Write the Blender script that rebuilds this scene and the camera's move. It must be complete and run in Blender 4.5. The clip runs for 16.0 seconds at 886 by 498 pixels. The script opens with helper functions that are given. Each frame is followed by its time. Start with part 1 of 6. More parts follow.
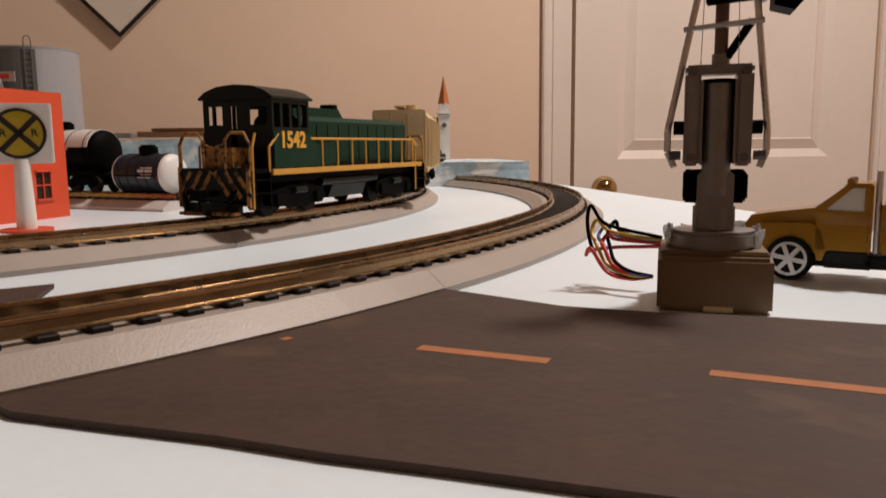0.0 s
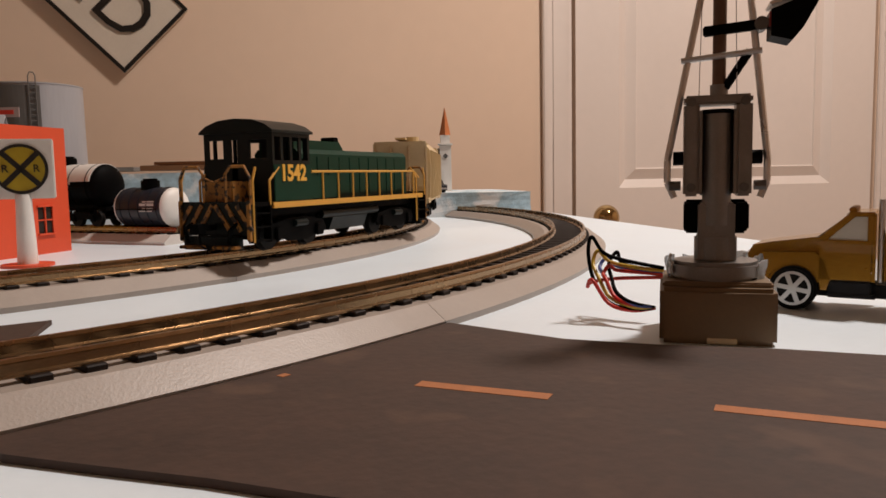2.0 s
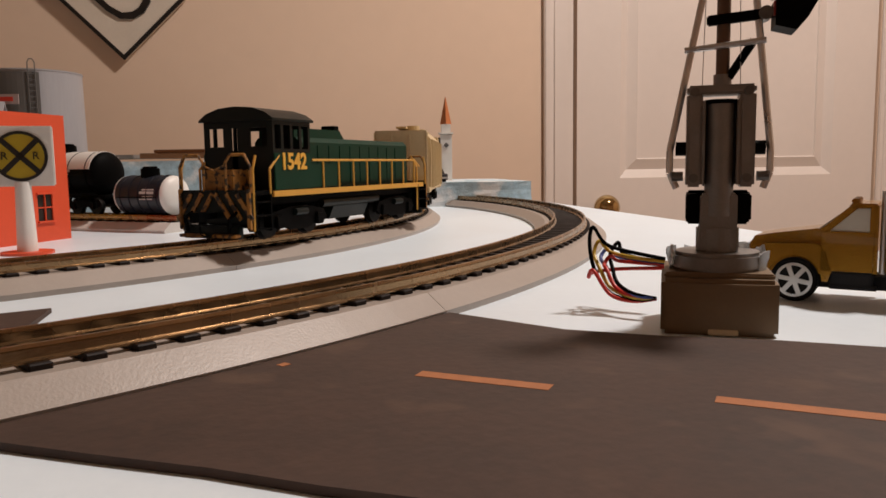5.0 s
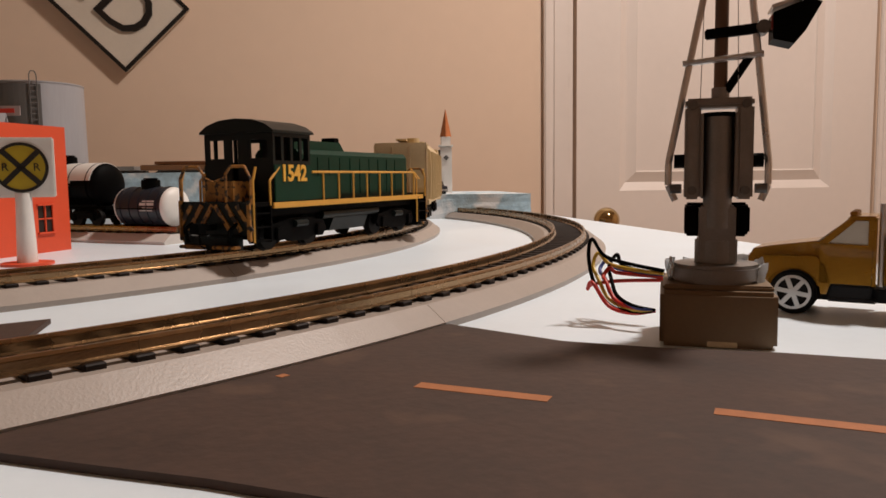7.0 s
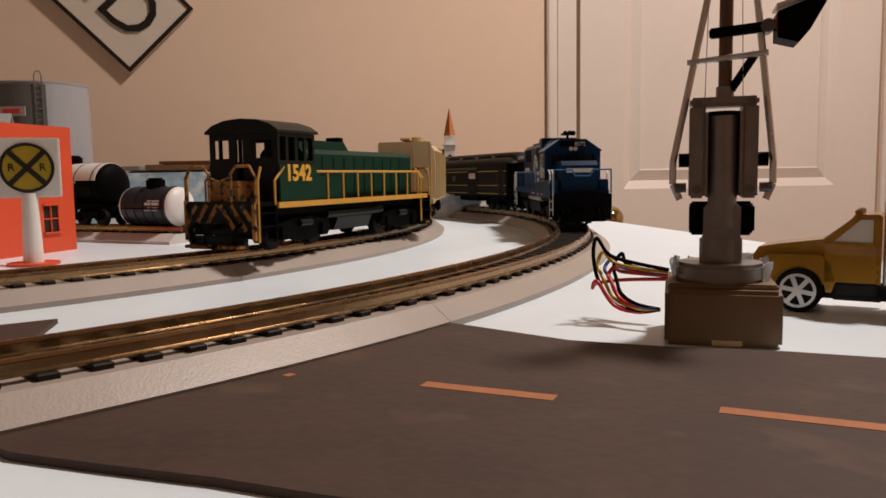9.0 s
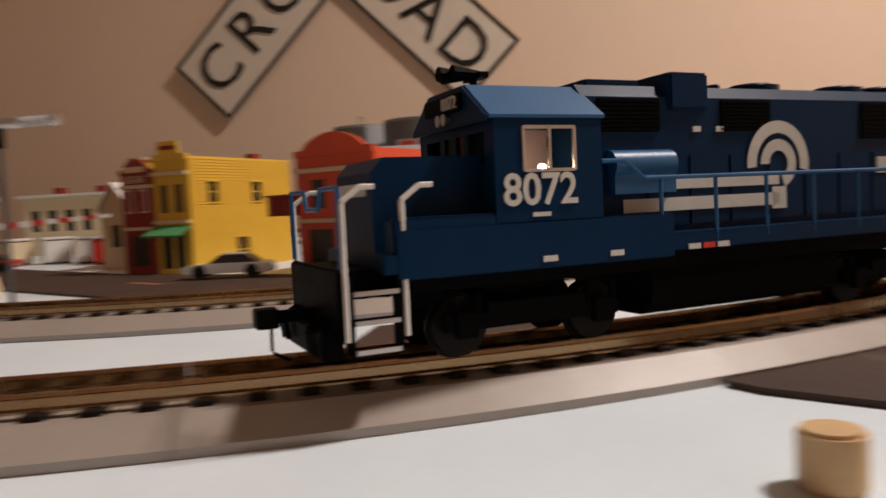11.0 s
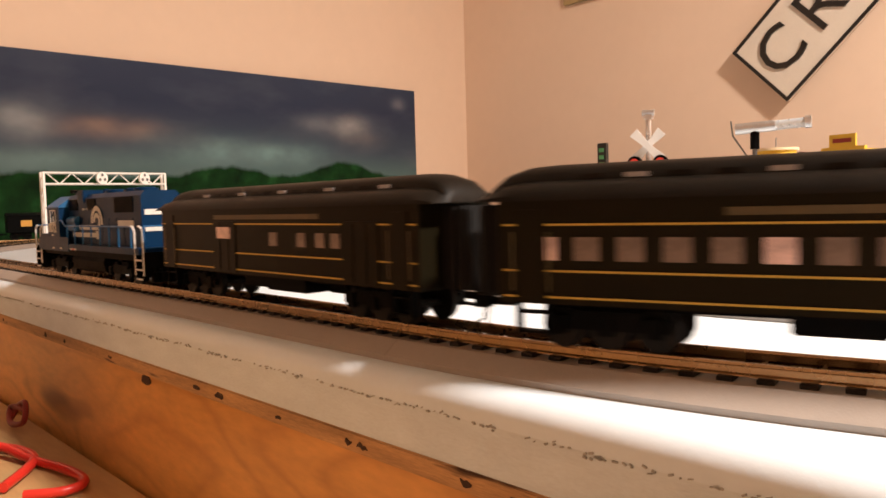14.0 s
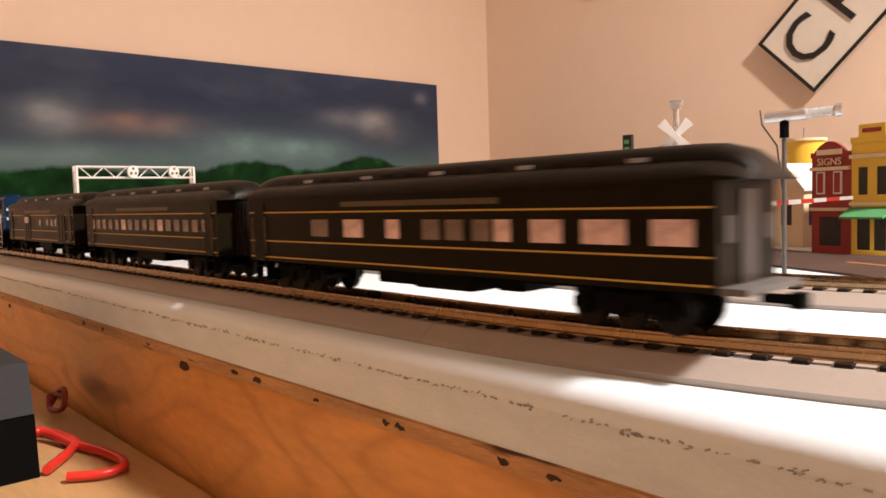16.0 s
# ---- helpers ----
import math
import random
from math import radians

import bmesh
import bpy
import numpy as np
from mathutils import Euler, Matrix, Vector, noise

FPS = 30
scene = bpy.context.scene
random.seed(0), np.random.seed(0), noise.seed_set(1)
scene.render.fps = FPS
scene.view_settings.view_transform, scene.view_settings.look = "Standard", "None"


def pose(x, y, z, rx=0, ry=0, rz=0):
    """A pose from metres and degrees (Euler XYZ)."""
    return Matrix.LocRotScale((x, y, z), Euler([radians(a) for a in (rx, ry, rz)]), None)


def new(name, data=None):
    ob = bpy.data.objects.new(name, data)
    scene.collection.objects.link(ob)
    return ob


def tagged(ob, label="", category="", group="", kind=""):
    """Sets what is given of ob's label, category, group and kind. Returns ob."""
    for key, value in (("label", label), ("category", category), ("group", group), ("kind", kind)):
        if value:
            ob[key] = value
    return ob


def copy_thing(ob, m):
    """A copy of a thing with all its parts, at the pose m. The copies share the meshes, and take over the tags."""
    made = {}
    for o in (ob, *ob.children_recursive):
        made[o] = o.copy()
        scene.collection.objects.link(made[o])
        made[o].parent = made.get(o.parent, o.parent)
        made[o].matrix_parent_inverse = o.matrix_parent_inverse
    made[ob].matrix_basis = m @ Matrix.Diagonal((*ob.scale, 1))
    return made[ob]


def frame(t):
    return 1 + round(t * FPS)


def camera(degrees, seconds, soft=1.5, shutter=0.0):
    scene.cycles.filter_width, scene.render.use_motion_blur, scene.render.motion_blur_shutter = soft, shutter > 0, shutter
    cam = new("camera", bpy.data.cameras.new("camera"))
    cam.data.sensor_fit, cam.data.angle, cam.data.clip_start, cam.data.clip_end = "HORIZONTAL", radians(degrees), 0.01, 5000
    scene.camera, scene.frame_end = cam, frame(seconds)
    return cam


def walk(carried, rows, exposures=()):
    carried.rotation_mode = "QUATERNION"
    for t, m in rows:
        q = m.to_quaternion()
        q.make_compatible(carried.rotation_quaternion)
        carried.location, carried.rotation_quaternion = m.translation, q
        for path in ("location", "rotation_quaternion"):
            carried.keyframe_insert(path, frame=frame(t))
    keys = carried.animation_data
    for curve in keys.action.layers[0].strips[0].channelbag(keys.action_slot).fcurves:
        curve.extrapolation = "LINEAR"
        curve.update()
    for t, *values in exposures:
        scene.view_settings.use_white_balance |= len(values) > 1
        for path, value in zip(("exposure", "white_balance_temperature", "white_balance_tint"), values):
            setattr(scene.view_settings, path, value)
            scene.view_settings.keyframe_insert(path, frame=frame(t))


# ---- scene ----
cam = camera(60.87, 16.0, soft=1.6, shutter=0.5)
PATH = [
    (0.0, pose(-0.0012, -0.0017, 0.0412, 82.25, 0.62, -10.76)),
    (0.5, pose(-0.0002, -0.0002, 0.0421, 84.56, 0.86, -10.57)),
    (1.0, pose(0.0001, -0.0006, 0.0417, 85.13, 1.24, -10.57)),
    (1.5, pose(-0.0002, -0.0007, 0.0417, 84.87, 1.25, -10.63)),
    (2.0, pose(-0.0000, -0.0003, 0.0418, 84.52, 1.15, -10.58)),
    (2.5, pose(-0.0001, -0.0003, 0.0416, 84.44, 1.08, -10.65)),
    (3.0, pose(0.0001, 0.0002, 0.0416, 84.01, 1.03, -10.59)),
    (3.5, pose(0.0002, 0.0010, 0.0413, 83.72, 0.83, -10.54)),
    (4.0, pose(0.0001, 0.0009, 0.0416, 83.45, 0.89, -10.53)),
    (6.5, pose(-0.0001, -0.0001, 0.0419, 84.46, 0.81, -10.57)),
    (7.0, pose(0.0000, 0.0000, 0.0417, 84.64, 0.76, -10.55)),
    (7.5, pose(-0.0000, -0.0000, 0.0417, 84.76, 0.76, -10.55)),
    (8.0, pose(0.0002, 0.0005, 0.0416, 84.42, 0.80, -10.63)),
    (10.3, pose(-0.0076, -0.0113, 0.0455, 85.40, 2.04, -6.30)),
    (10.5, pose(-0.0285, -0.0242, 0.0468, 85.72, 2.20, -2.05)),
    (10.6, pose(-0.0385, -0.0295, 0.0466, 85.86, 2.28, 0.35)),
    (11.0, pose(-0.0799, -0.0378, 0.0414, 86.55, 2.75, 10.64)),
    (11.5, pose(-0.1008, -0.0663, 0.0479, 85.34, 1.55, 25.88)),
    (11.7, pose(-0.1283, -0.0890, 0.0494, 85.57, 1.35, 31.34)),
    (12.0, pose(-0.1520, -0.1067, 0.0500, 85.65, 2.09, 39.28)),
    (12.5, pose(-0.1664, -0.1402, 0.0525, 85.33, 2.69, 48.89)),
    (13.0, pose(-0.1686, -0.1330, 0.0528, 86.46, 1.97, 47.51)),
    (13.5, pose(-0.1719, -0.1266, 0.0536, 86.55, 1.70, 46.48)),
    (14.0, pose(-0.1725, -0.1274, 0.0534, 86.49, 1.55, 46.48)),
    (14.5, pose(-0.1741, -0.1296, 0.0529, 86.21, 1.47, 46.72)),
    (15.0, pose(-0.1737, -0.1314, 0.0526, 86.05, 1.59, 47.49)),
    (15.5, pose(-0.1729, -0.1317, 0.0517, 85.95, 1.56, 47.69)),
    (16.0, pose(-0.1715, -0.1354, 0.0508, 86.13, 1.72, 48.05)),
]
walk(cam, PATH, exposures=[(0, 0.62, 6500, 10), (8.2, 0.62, 6500, 10), (10.3, 0.66, 6500, 10), (11.2, 0.95, 6500, 10), (11.9, 1.5, 6700, 10), (12.5, 2.38, 6950, 10), (13.0, 2.45, 7250, 10), (14.5, 2.44, 6500, 10), (16, 2.46, 6350, 10)])

# ---- light: one warm ceiling fixture over the right end of the table ----
world = bpy.data.worlds.new("world")
scene.world = world
world.use_nodes = True
world.node_tree.nodes["Background"].inputs[0].default_value = (1.0, 0.8, 0.62, 1)
world.node_tree.nodes["Background"].inputs[1].default_value = 0.03


def bulb(x, y, z, watts, size):
    lamp = bpy.data.lights.new("ceiling_bulb", "AREA")
    lamp.shape, lamp.size, lamp.energy, lamp.color = "DISK", size, watts, (1.0, 0.875, 0.80)
    new("ceiling_bulb", lamp).matrix_world = pose(x, y, z, 0, 0, 0)


bulb(0.85, 0.44, 1.42, 19.0, 0.2)


# ---- materials ----
def mat(name, color, rough=0.5, metal=0.0, var=0.12, scale=60.0, bump=0.1, bscale=None, emit=None, coat=0.0, alpha=None, spots=None, spec=0.5):
    m = bpy.data.materials.new(name)
    m.use_nodes = True
    nt = m.node_tree
    b = nt.nodes["Principled BSDF"]
    tc = nt.nodes.new("ShaderNodeTexCoord")
    n1 = nt.nodes.new("ShaderNodeTexNoise")
    n1.inputs["Scale"].default_value, n1.inputs["Detail"].default_value = scale, 6
    n2 = nt.nodes.new("ShaderNodeTexNoise")
    n2.inputs["Scale"].default_value, n2.inputs["Detail"].default_value = scale * 11, 4
    for n in (n1, n2):
        nt.links.new(tc.outputs["Object"], n.inputs["Vector"])
    mixf = nt.nodes.new("ShaderNodeMath")
    mixf.operation = "MULTIPLY_ADD"
    mixf.inputs[1].default_value = 0.35
    nt.links.new(n2.outputs["Fac"], mixf.inputs[0])
    sc = nt.nodes.new("ShaderNodeMath")
    sc.operation = "MULTIPLY"
    sc.inputs[1].default_value = 0.65
    nt.links.new(n1.outputs["Fac"], sc.inputs[0])
    nt.links.new(sc.outputs[0], mixf.inputs[2])
    ramp = nt.nodes.new("ShaderNodeValToRGB")
    c = Vector(color)
    ramp.color_ramp.elements[0].position, ramp.color_ramp.elements[1].position = 0.3, 0.7
    ramp.color_ramp.elements[0].color = (*(c * (1 - var)), 1)
    ramp.color_ramp.elements[1].color = (*[min(1, v * (1 + var)) for v in c], 1)
    nt.links.new(mixf.outputs[0], ramp.inputs[0])
    out = ramp.outputs[0]
    if spots:
        n3 = nt.nodes.new("ShaderNodeTexNoise")
        n3.inputs["Scale"].default_value, n3.inputs["Detail"].default_value = spots[1], 3
        nt.links.new(tc.outputs["Object"], n3.inputs["Vector"])
        r3 = nt.nodes.new("ShaderNodeValToRGB")
        r3.color_ramp.elements[0].position, r3.color_ramp.elements[1].position = spots[2], spots[2] + 0.08
        nt.links.new(n3.outputs["Fac"], r3.inputs[0])
        mx = nt.nodes.new("ShaderNodeMix")
        mx.data_type = "RGBA"
        nt.links.new(r3.outputs[0], mx.inputs[0])
        nt.links.new(out, mx.inputs[6])
        mx.inputs[7].default_value = (*spots[0], 1)
        out = mx.outputs[2]
    nt.links.new(out, b.inputs["Base Color"])
    rr = nt.nodes.new("ShaderNodeMapRange")
    rr.inputs[3].default_value, rr.inputs[4].default_value = max(0.02, rough - 0.1), min(1, rough + 0.1)
    nt.links.new(n1.outputs["Fac"], rr.inputs[0])
    nt.links.new(rr.outputs[0], b.inputs["Roughness"])
    b.inputs["Metallic"].default_value = metal
    b.inputs["Specular IOR Level"].default_value = spec
    if coat:
        b.inputs["Coat Weight"].default_value = coat
    if bump:
        bp = nt.nodes.new("ShaderNodeBump")
        bp.inputs["Strength"].default_value, bp.inputs["Distance"].default_value = bump, 0.0005
        if bscale:
            n4 = nt.nodes.new("ShaderNodeTexNoise")
            n4.inputs["Scale"].default_value, n4.inputs["Detail"].default_value = bscale, 5
            nt.links.new(tc.outputs["Object"], n4.inputs["Vector"])
            nt.links.new(n4.outputs["Fac"], bp.inputs["Height"])
        else:
            nt.links.new(n2.outputs["Fac"], bp.inputs["Height"])
        nt.links.new(bp.outputs[0], b.inputs["Normal"])
    if emit:
        b.inputs["Emission Color"].default_value, b.inputs["Emission Strength"].default_value = (*emit[0], 1), emit[1]
    if alpha:
        b.inputs["Transmission Weight"].default_value = alpha
        b.inputs["IOR"].default_value = 1.45
    return m


def stretched(m, sx, sy, sz):
    """Stretches a material's grain along an axis."""
    nt = m.node_tree
    tc = next(n for n in nt.nodes if n.type == "TEX_COORD")
    mp = nt.nodes.new("ShaderNodeMapping")
    mp.inputs["Scale"].default_value = (sx, sy, sz)
    for l in list(nt.links):
        if l.from_node == tc:
            to = l.to_socket
            nt.links.remove(l)
            nt.links.new(mp.outputs[0], to)
    nt.links.new(tc.outputs["Object"], mp.inputs[0])
    return m


WALL = mat("wall_paint", (0.76, 0.58, 0.44), 0.75, var=0.03, scale=3, bump=0.12, bscale=260)
WHITE_TRIM = mat("white_trim_paint", (0.74, 0.66, 0.60), 0.45, var=0.03, scale=5, bump=0.05)
CEIL = mat("ceiling_paint", (0.72, 0.66, 0.58), 0.8, var=0.03, scale=4)
# floor stays out of view; its colour is kept dark to lower bounced light
FLOORWOOD = stretched(mat("unseen_floor_low_bounce", (0.30, 0.19, 0.10), 0.45, var=0.25, scale=14, bump=0.05), 0.12, 1, 1)
FOAM = mat("white_foam_board", (0.76, 0.86, 0.93), 0.38, var=0.03, scale=30, bump=0.15)
FOAMEDGE = stretched(mat("foam_cut_edge", (0.72, 0.81, 0.86), 0.7, var=0.10, scale=120, bump=0.4), 0.3, 1, 1)
PLY = stretched(mat("plywood", (0.70, 0.34, 0.10), 0.38, var=0.25, scale=24, bump=0.08, spots=((0.24, 0.10, 0.03), 13, 0.63)), 0.3, 1, 1)


def cathedral(m, dark, bands, along_):
    """Lays wandering growth rings over a wood material."""
    nt = m.node_tree
    b = nt.nodes["Principled BSDF"]
    old = b.inputs["Base Color"].links[0].from_socket
    tc = next(n for n in nt.nodes if n.type == "TEX_COORD")
    mp = nt.nodes.new("ShaderNodeMapping")
    mp.inputs["Scale"].default_value = (along_, 1, 1)
    nt.links.new(tc.outputs["Object"], mp.inputs[0])
    n = nt.nodes.new("ShaderNodeTexNoise")
    n.inputs["Scale"].default_value, n.inputs["Detail"].default_value = 9.0, 2
    nt.links.new(mp.outputs[0], n.inputs["Vector"])
    mul = nt.nodes.new("ShaderNodeMath")
    mul.operation = "MULTIPLY"
    mul.inputs[1].default_value = bands
    nt.links.new(n.outputs["Fac"], mul.inputs[0])
    fr = nt.nodes.new("ShaderNodeMath")
    fr.operation = "PINGPONG"
    fr.inputs[1].default_value = 1.0
    nt.links.new(mul.outputs[0], fr.inputs[0])
    r = nt.nodes.new("ShaderNodeValToRGB")
    r.color_ramp.elements[0].position, r.color_ramp.elements[1].position = 0.55, 1.0
    r.color_ramp.elements[0].color, r.color_ramp.elements[1].color = (0, 0, 0, 1), (0.32, 0.32, 0.32, 1)
    nt.links.new(fr.outputs[0], r.inputs[0])
    mx = nt.nodes.new("ShaderNodeMix")
    mx.data_type = "RGBA"
    nt.links.new(r.outputs[0], mx.inputs[0])
    nt.links.new(old, mx.inputs[6])
    mx.inputs[7].default_value = (*dark, 1)
    nt.links.new(mx.outputs[2], b.inputs["Base Color"])
    return m


cathedral(PLY, (0.36, 0.13, 0.030), 24.0, 0.38)
PLYEDGE = stretched(mat("plywood_edge", (0.48, 0.27, 0.12), 0.7, var=0.5, scale=70, bump=0.5, spots=((0.10, 0.045, 0.02), 90, 0.62)), 0.25, 1, 2.5)
ROADBED = mat("grey_plastic_roadbed", (0.36, 0.31, 0.27), 0.42, var=0.06, scale=40, bump=0.14, bscale=1500)
TIE = mat("black_plastic_tie", (0.016, 0.011, 0.009), 0.55, var=0.3, scale=400, spec=0.15)
RAIL = mat("tarnished_brass_rail", (0.34, 0.23, 0.125), 0.27, 0.95, var=0.14, scale=90)
ROADMAT = mat("brown_black_road_paint", (0.052, 0.0275, 0.0185), 0.75, var=0.32, scale=38, bump=0.2, bscale=420, spots=((0.080, 0.044, 0.028), 46, 0.60))
ORANGE_LINE = mat("orange_line_paint", (0.40, 0.15, 0.055), 0.7, var=0.2, scale=300)
BLACK = mat("black_plastic", (0.0025, 0.0025, 0.0025), 0.55, var=0.2, scale=200, spec=0.04)
BLUE = mat("blue_loco_paint", (0.0022, 0.023, 0.066), 0.38, var=0.08, scale=90, bump=0.05, spec=0.1)
# on the locomotive's cab roof this blue holds painted sheen
BLUELT = mat("light_blue_paint_and_roof_sheen", (0.010, 0.10, 0.25), 0.4, var=0.08, scale=90)
LOGOWHITE = mat("grey_white_lettering", (0.62, 0.62, 0.58), 0.5, var=0.08, scale=300)
WHITE = mat("white_plastic", (0.78, 0.76, 0.72), 0.45, var=0.05, scale=120)
SILVER = mat("silver_metal", (0.62, 0.62, 0.62), 0.3, 0.9, var=0.1, scale=200)
STEEL = mat("grey_cast_metal", (0.13, 0.125, 0.12), 0.42, 0.5, var=0.2, scale=120)
GREEN = mat("dark_green_loco_paint", (0.004, 0.034, 0.019), 0.42, var=0.12, scale=90, spec=0.15)
CABBLACK = mat("dark_cab_paint", (0.004, 0.007, 0.006), 0.4, var=0.15, scale=90, spec=0.2)
YELLOW = mat("yellow_handrail_paint", (0.62, 0.32, 0.05), 0.5, var=0.12, scale=200)
GOLDTEXT = mat("gold_lettering", (0.72, 0.38, 0.05), 0.5, var=0.05, scale=200)
BEIGE = mat("beige_hopper_paint", (0.6, 0.46, 0.26), 0.5, var=0.1, scale=60)
CARGREEN = mat("dark_olive_coach_paint", (0.0100, 0.0078, 0.0036), 0.36, var=0.12, scale=60, spec=0.07)
CARROOF = mat("coach_roof", (0.0065, 0.0048, 0.0032), 0.45, var=0.25, scale=80, spec=0.13)
STRIPE = mat("yellow_stripe", (0.5, 0.33, 0.05), 0.5, var=0.1, scale=200)
# light through and off the panes is put into colour, bright and dim
PANEBRIGHT = mat("window_pane_painted_bright", (0.66, 0.48, 0.46), 0.12, var=0.5, scale=170, bump=0)
PANEDIM = mat("window_pane_painted_dim", (0.16, 0.115, 0.095), 0.15, var=0.35, scale=90, bump=0)
REDPLA = mat("orange_red_plastic", (0.7, 0.085, 0.03), 0.42, var=0.06, scale=60)
YELPLA = mat("yellow_plastic", (0.78, 0.5, 0.05), 0.45, var=0.06, scale=60)
MAROON = mat("maroon_plastic", (0.28, 0.025, 0.02), 0.5, var=0.1, scale=60)
DARKWIN = mat("dark_window", (0.02, 0.016, 0.013), 0.3, var=0.1)
SIGNYEL = mat("sign_yellow", (0.5, 0.36, 0.02), 0.45, var=0.08, scale=200)
TANKGREY = stretched(mat("grey_tank_plastic", (0.34, 0.34, 0.36), 0.4, var=0.08, scale=60), 1, 1, 0.1)
TANKDARK = mat("dark_grey_plastic", (0.1, 0.095, 0.09), 0.5, var=0.1)
GOLD = mat("gold_truck_paint", (0.34, 0.17, 0.012), 0.25, 0.7, var=0.08, scale=90, coat=0.5)
RUBBER = mat("black_rubber", (0.012, 0.012, 0.012), 0.75, var=0.15, scale=300, spec=0.15)
TANBOX = mat("tan_box_plastic", (0.2, 0.135, 0.075), 0.55, var=0.08, scale=90)
CLEAR = mat("clear_tape", (0.8, 0.85, 0.88), 0.25, var=0.05, alpha=0.6)
BROWN = mat("brown_rod", (0.12, 0.07, 0.045), 0.35, 0.4, var=0.15, scale=200)
BLUEFOAM = mat("pale_blue_rough_foam", (0.42, 0.56, 0.63), 0.85, var=0.3, scale=150, bump=1.0, bscale=500, spots=((0.78, 0.80, 0.80), 34, 0.50))
WOODPLANK = stretched(mat("brown_plank", (0.2, 0.09, 0.035), 0.55, var=0.2, scale=60), 0.2, 1, 1)
NAVY = mat("navy_tank_paint", (0.014, 0.017, 0.026), 0.4, var=0.12)
BRASS = mat("brass", (0.50, 0.36, 0.17), 0.1, 1.0, var=0.05)
ROOFBROWN = mat("brown_shingle", (0.09, 0.06, 0.045), 0.7, var=0.2, scale=200)
STEEPLE = mat("orange_steeple", (0.5, 0.16, 0.05), 0.6, var=0.15, scale=100)
SIGNWHITE = mat("off_white_cast_sign", (0.68, 0.6, 0.5), 0.5, var=0.05, scale=20)
SIGNBLACK = mat("black_sign_paint", (0.01, 0.009, 0.008), 0.4, var=0.2, scale=60)
REDWIRE = mat("red_insulation", (0.6, 0.03, 0.02), 0.35, var=0.05)
YELWIRE = mat("yellow_insulation", (0.65, 0.42, 0.04), 0.35, var=0.05)
BLUEWIRE = mat("blue_insulation", (0.05, 0.08, 0.3), 0.35, var=0.05)
CREAM = mat("cream_base", (0.75, 0.62, 0.4), 0.5, var=0.06, scale=90)
RED = mat("red_plastic", (0.6, 0.04, 0.025), 0.4, var=0.08)
GREENCLOTH = mat("green_awning", (0.08, 0.3, 0.12), 0.6, var=0.1)
SLATE = mat("grey_platform", (0.22, 0.2, 0.18), 0.7, var=0.12, scale=40)
RUST = mat("boxcar_brown", (0.11, 0.035, 0.022), 0.55, var=0.12, scale=60)
BULBGLOW = mat("cab_lamp_glow", (1, 0.8, 0.5), 0.5, emit=((1, 0.66, 0.42), 30), bump=0)
GLASS = mat("clear_glazing", (0.9, 0.9, 0.9), 0.05, var=0.01, alpha=0.9, bump=0)
MECHGREY = mat("grey_machined_metal", (0.23, 0.22, 0.21), 0.36, 0.6, var=0.15, scale=150)
WHEEL = mat("dark_wheel_metal", (0.012, 0.011, 0.010), 0.5, 0.2, var=0.2, scale=150, spec=0.1)
KNOT = mat("dark_wood_knot", (0.05, 0.022, 0.011), 0.8, var=0.4, scale=300)
LIGHTWOOD = mat("light_wood", (0.62, 0.42, 0.22), 0.55, var=0.12, scale=90)

BENCHWOOD = stretched(mat("bench_wood", (0.50, 0.30, 0.13), 0.5, var=0.22, scale=22, bump=0.08), 0.15, 1, 1)
FADED = mat("faded_gold_lettering", (0.07, 0.05, 0.018), 0.5, var=0.3, scale=400)
CRUMB = mat("foam_crumb_grey", (0.40, 0.41, 0.40), 0.8, var=0.3, scale=300)
WHITEBED = mat("pale_roadbed", (0.62, 0.58, 0.54), 0.5, var=0.06, scale=60, bump=0.2, bscale=900)
YELLOWDARK = mat("dark_mottled_yellow_paint", (0.30, 0.13, 0.02), 0.6, var=0.4, scale=260, spots=((0.02, 0.012, 0.006), 420, 0.52))
CARWHITE = mat("car_silver_white", (0.7, 0.7, 0.7), 0.2, 0.3, var=0.03)
POSTER = mat("cream_poster", (0.72, 0.62, 0.42), 0.6, var=0.3, scale=260)
POSTERGREEN = mat("green_poster", (0.12, 0.2, 0.09), 0.6, var=0.4, scale=260)
PINKLABEL = mat("pink_label", (0.42, 0.33, 0.32), 0.6, var=0.05)
SLATEDARK = mat("blue_grey_metal", (0.030, 0.032, 0.036), 0.65, 0.0, var=0.15, spec=0.15)
TRUCKGLASS = mat("pale_window_plastic", (0.55, 0.5, 0.42), 0.12, var=0.05, bump=0)
RUSTDECK = mat("reddish_deck", (0.28, 0.12, 0.08), 0.7, var=0.2)
PLASTER = mat("white_plaster", (0.72, 0.71, 0.69), 0.7, var=0.05, scale=60)
BRASSDULL = mat("dull_brass", (0.4, 0.33, 0.17), 0.45, 0.5, var=0.1)

# ---- building blocks ----
def box(bm, c, s, rz=0.0, ry=0.0, rx=0.0):
    m = Matrix.Translation(c) @ Euler((rx, ry, rz)).to_matrix().to_4x4() @ Matrix.Diagonal((*s, 1))
    bmesh.ops.create_cube(bm, size=1, matrix=m)
    return bm


def rod(bm, a, b, r, n=8, r2=None):
    a, b = Vector(a), Vector(b)
    d = b - a
    m = Matrix.Translation((a + b) / 2) @ d.to_track_quat("Z", "Y").to_matrix().to_4x4()
    bmesh.ops.create_cone(bm, cap_ends=True, segments=n, radius1=r, radius2=r if r2 is None else r2, depth=d.length, matrix=m)
    return bm


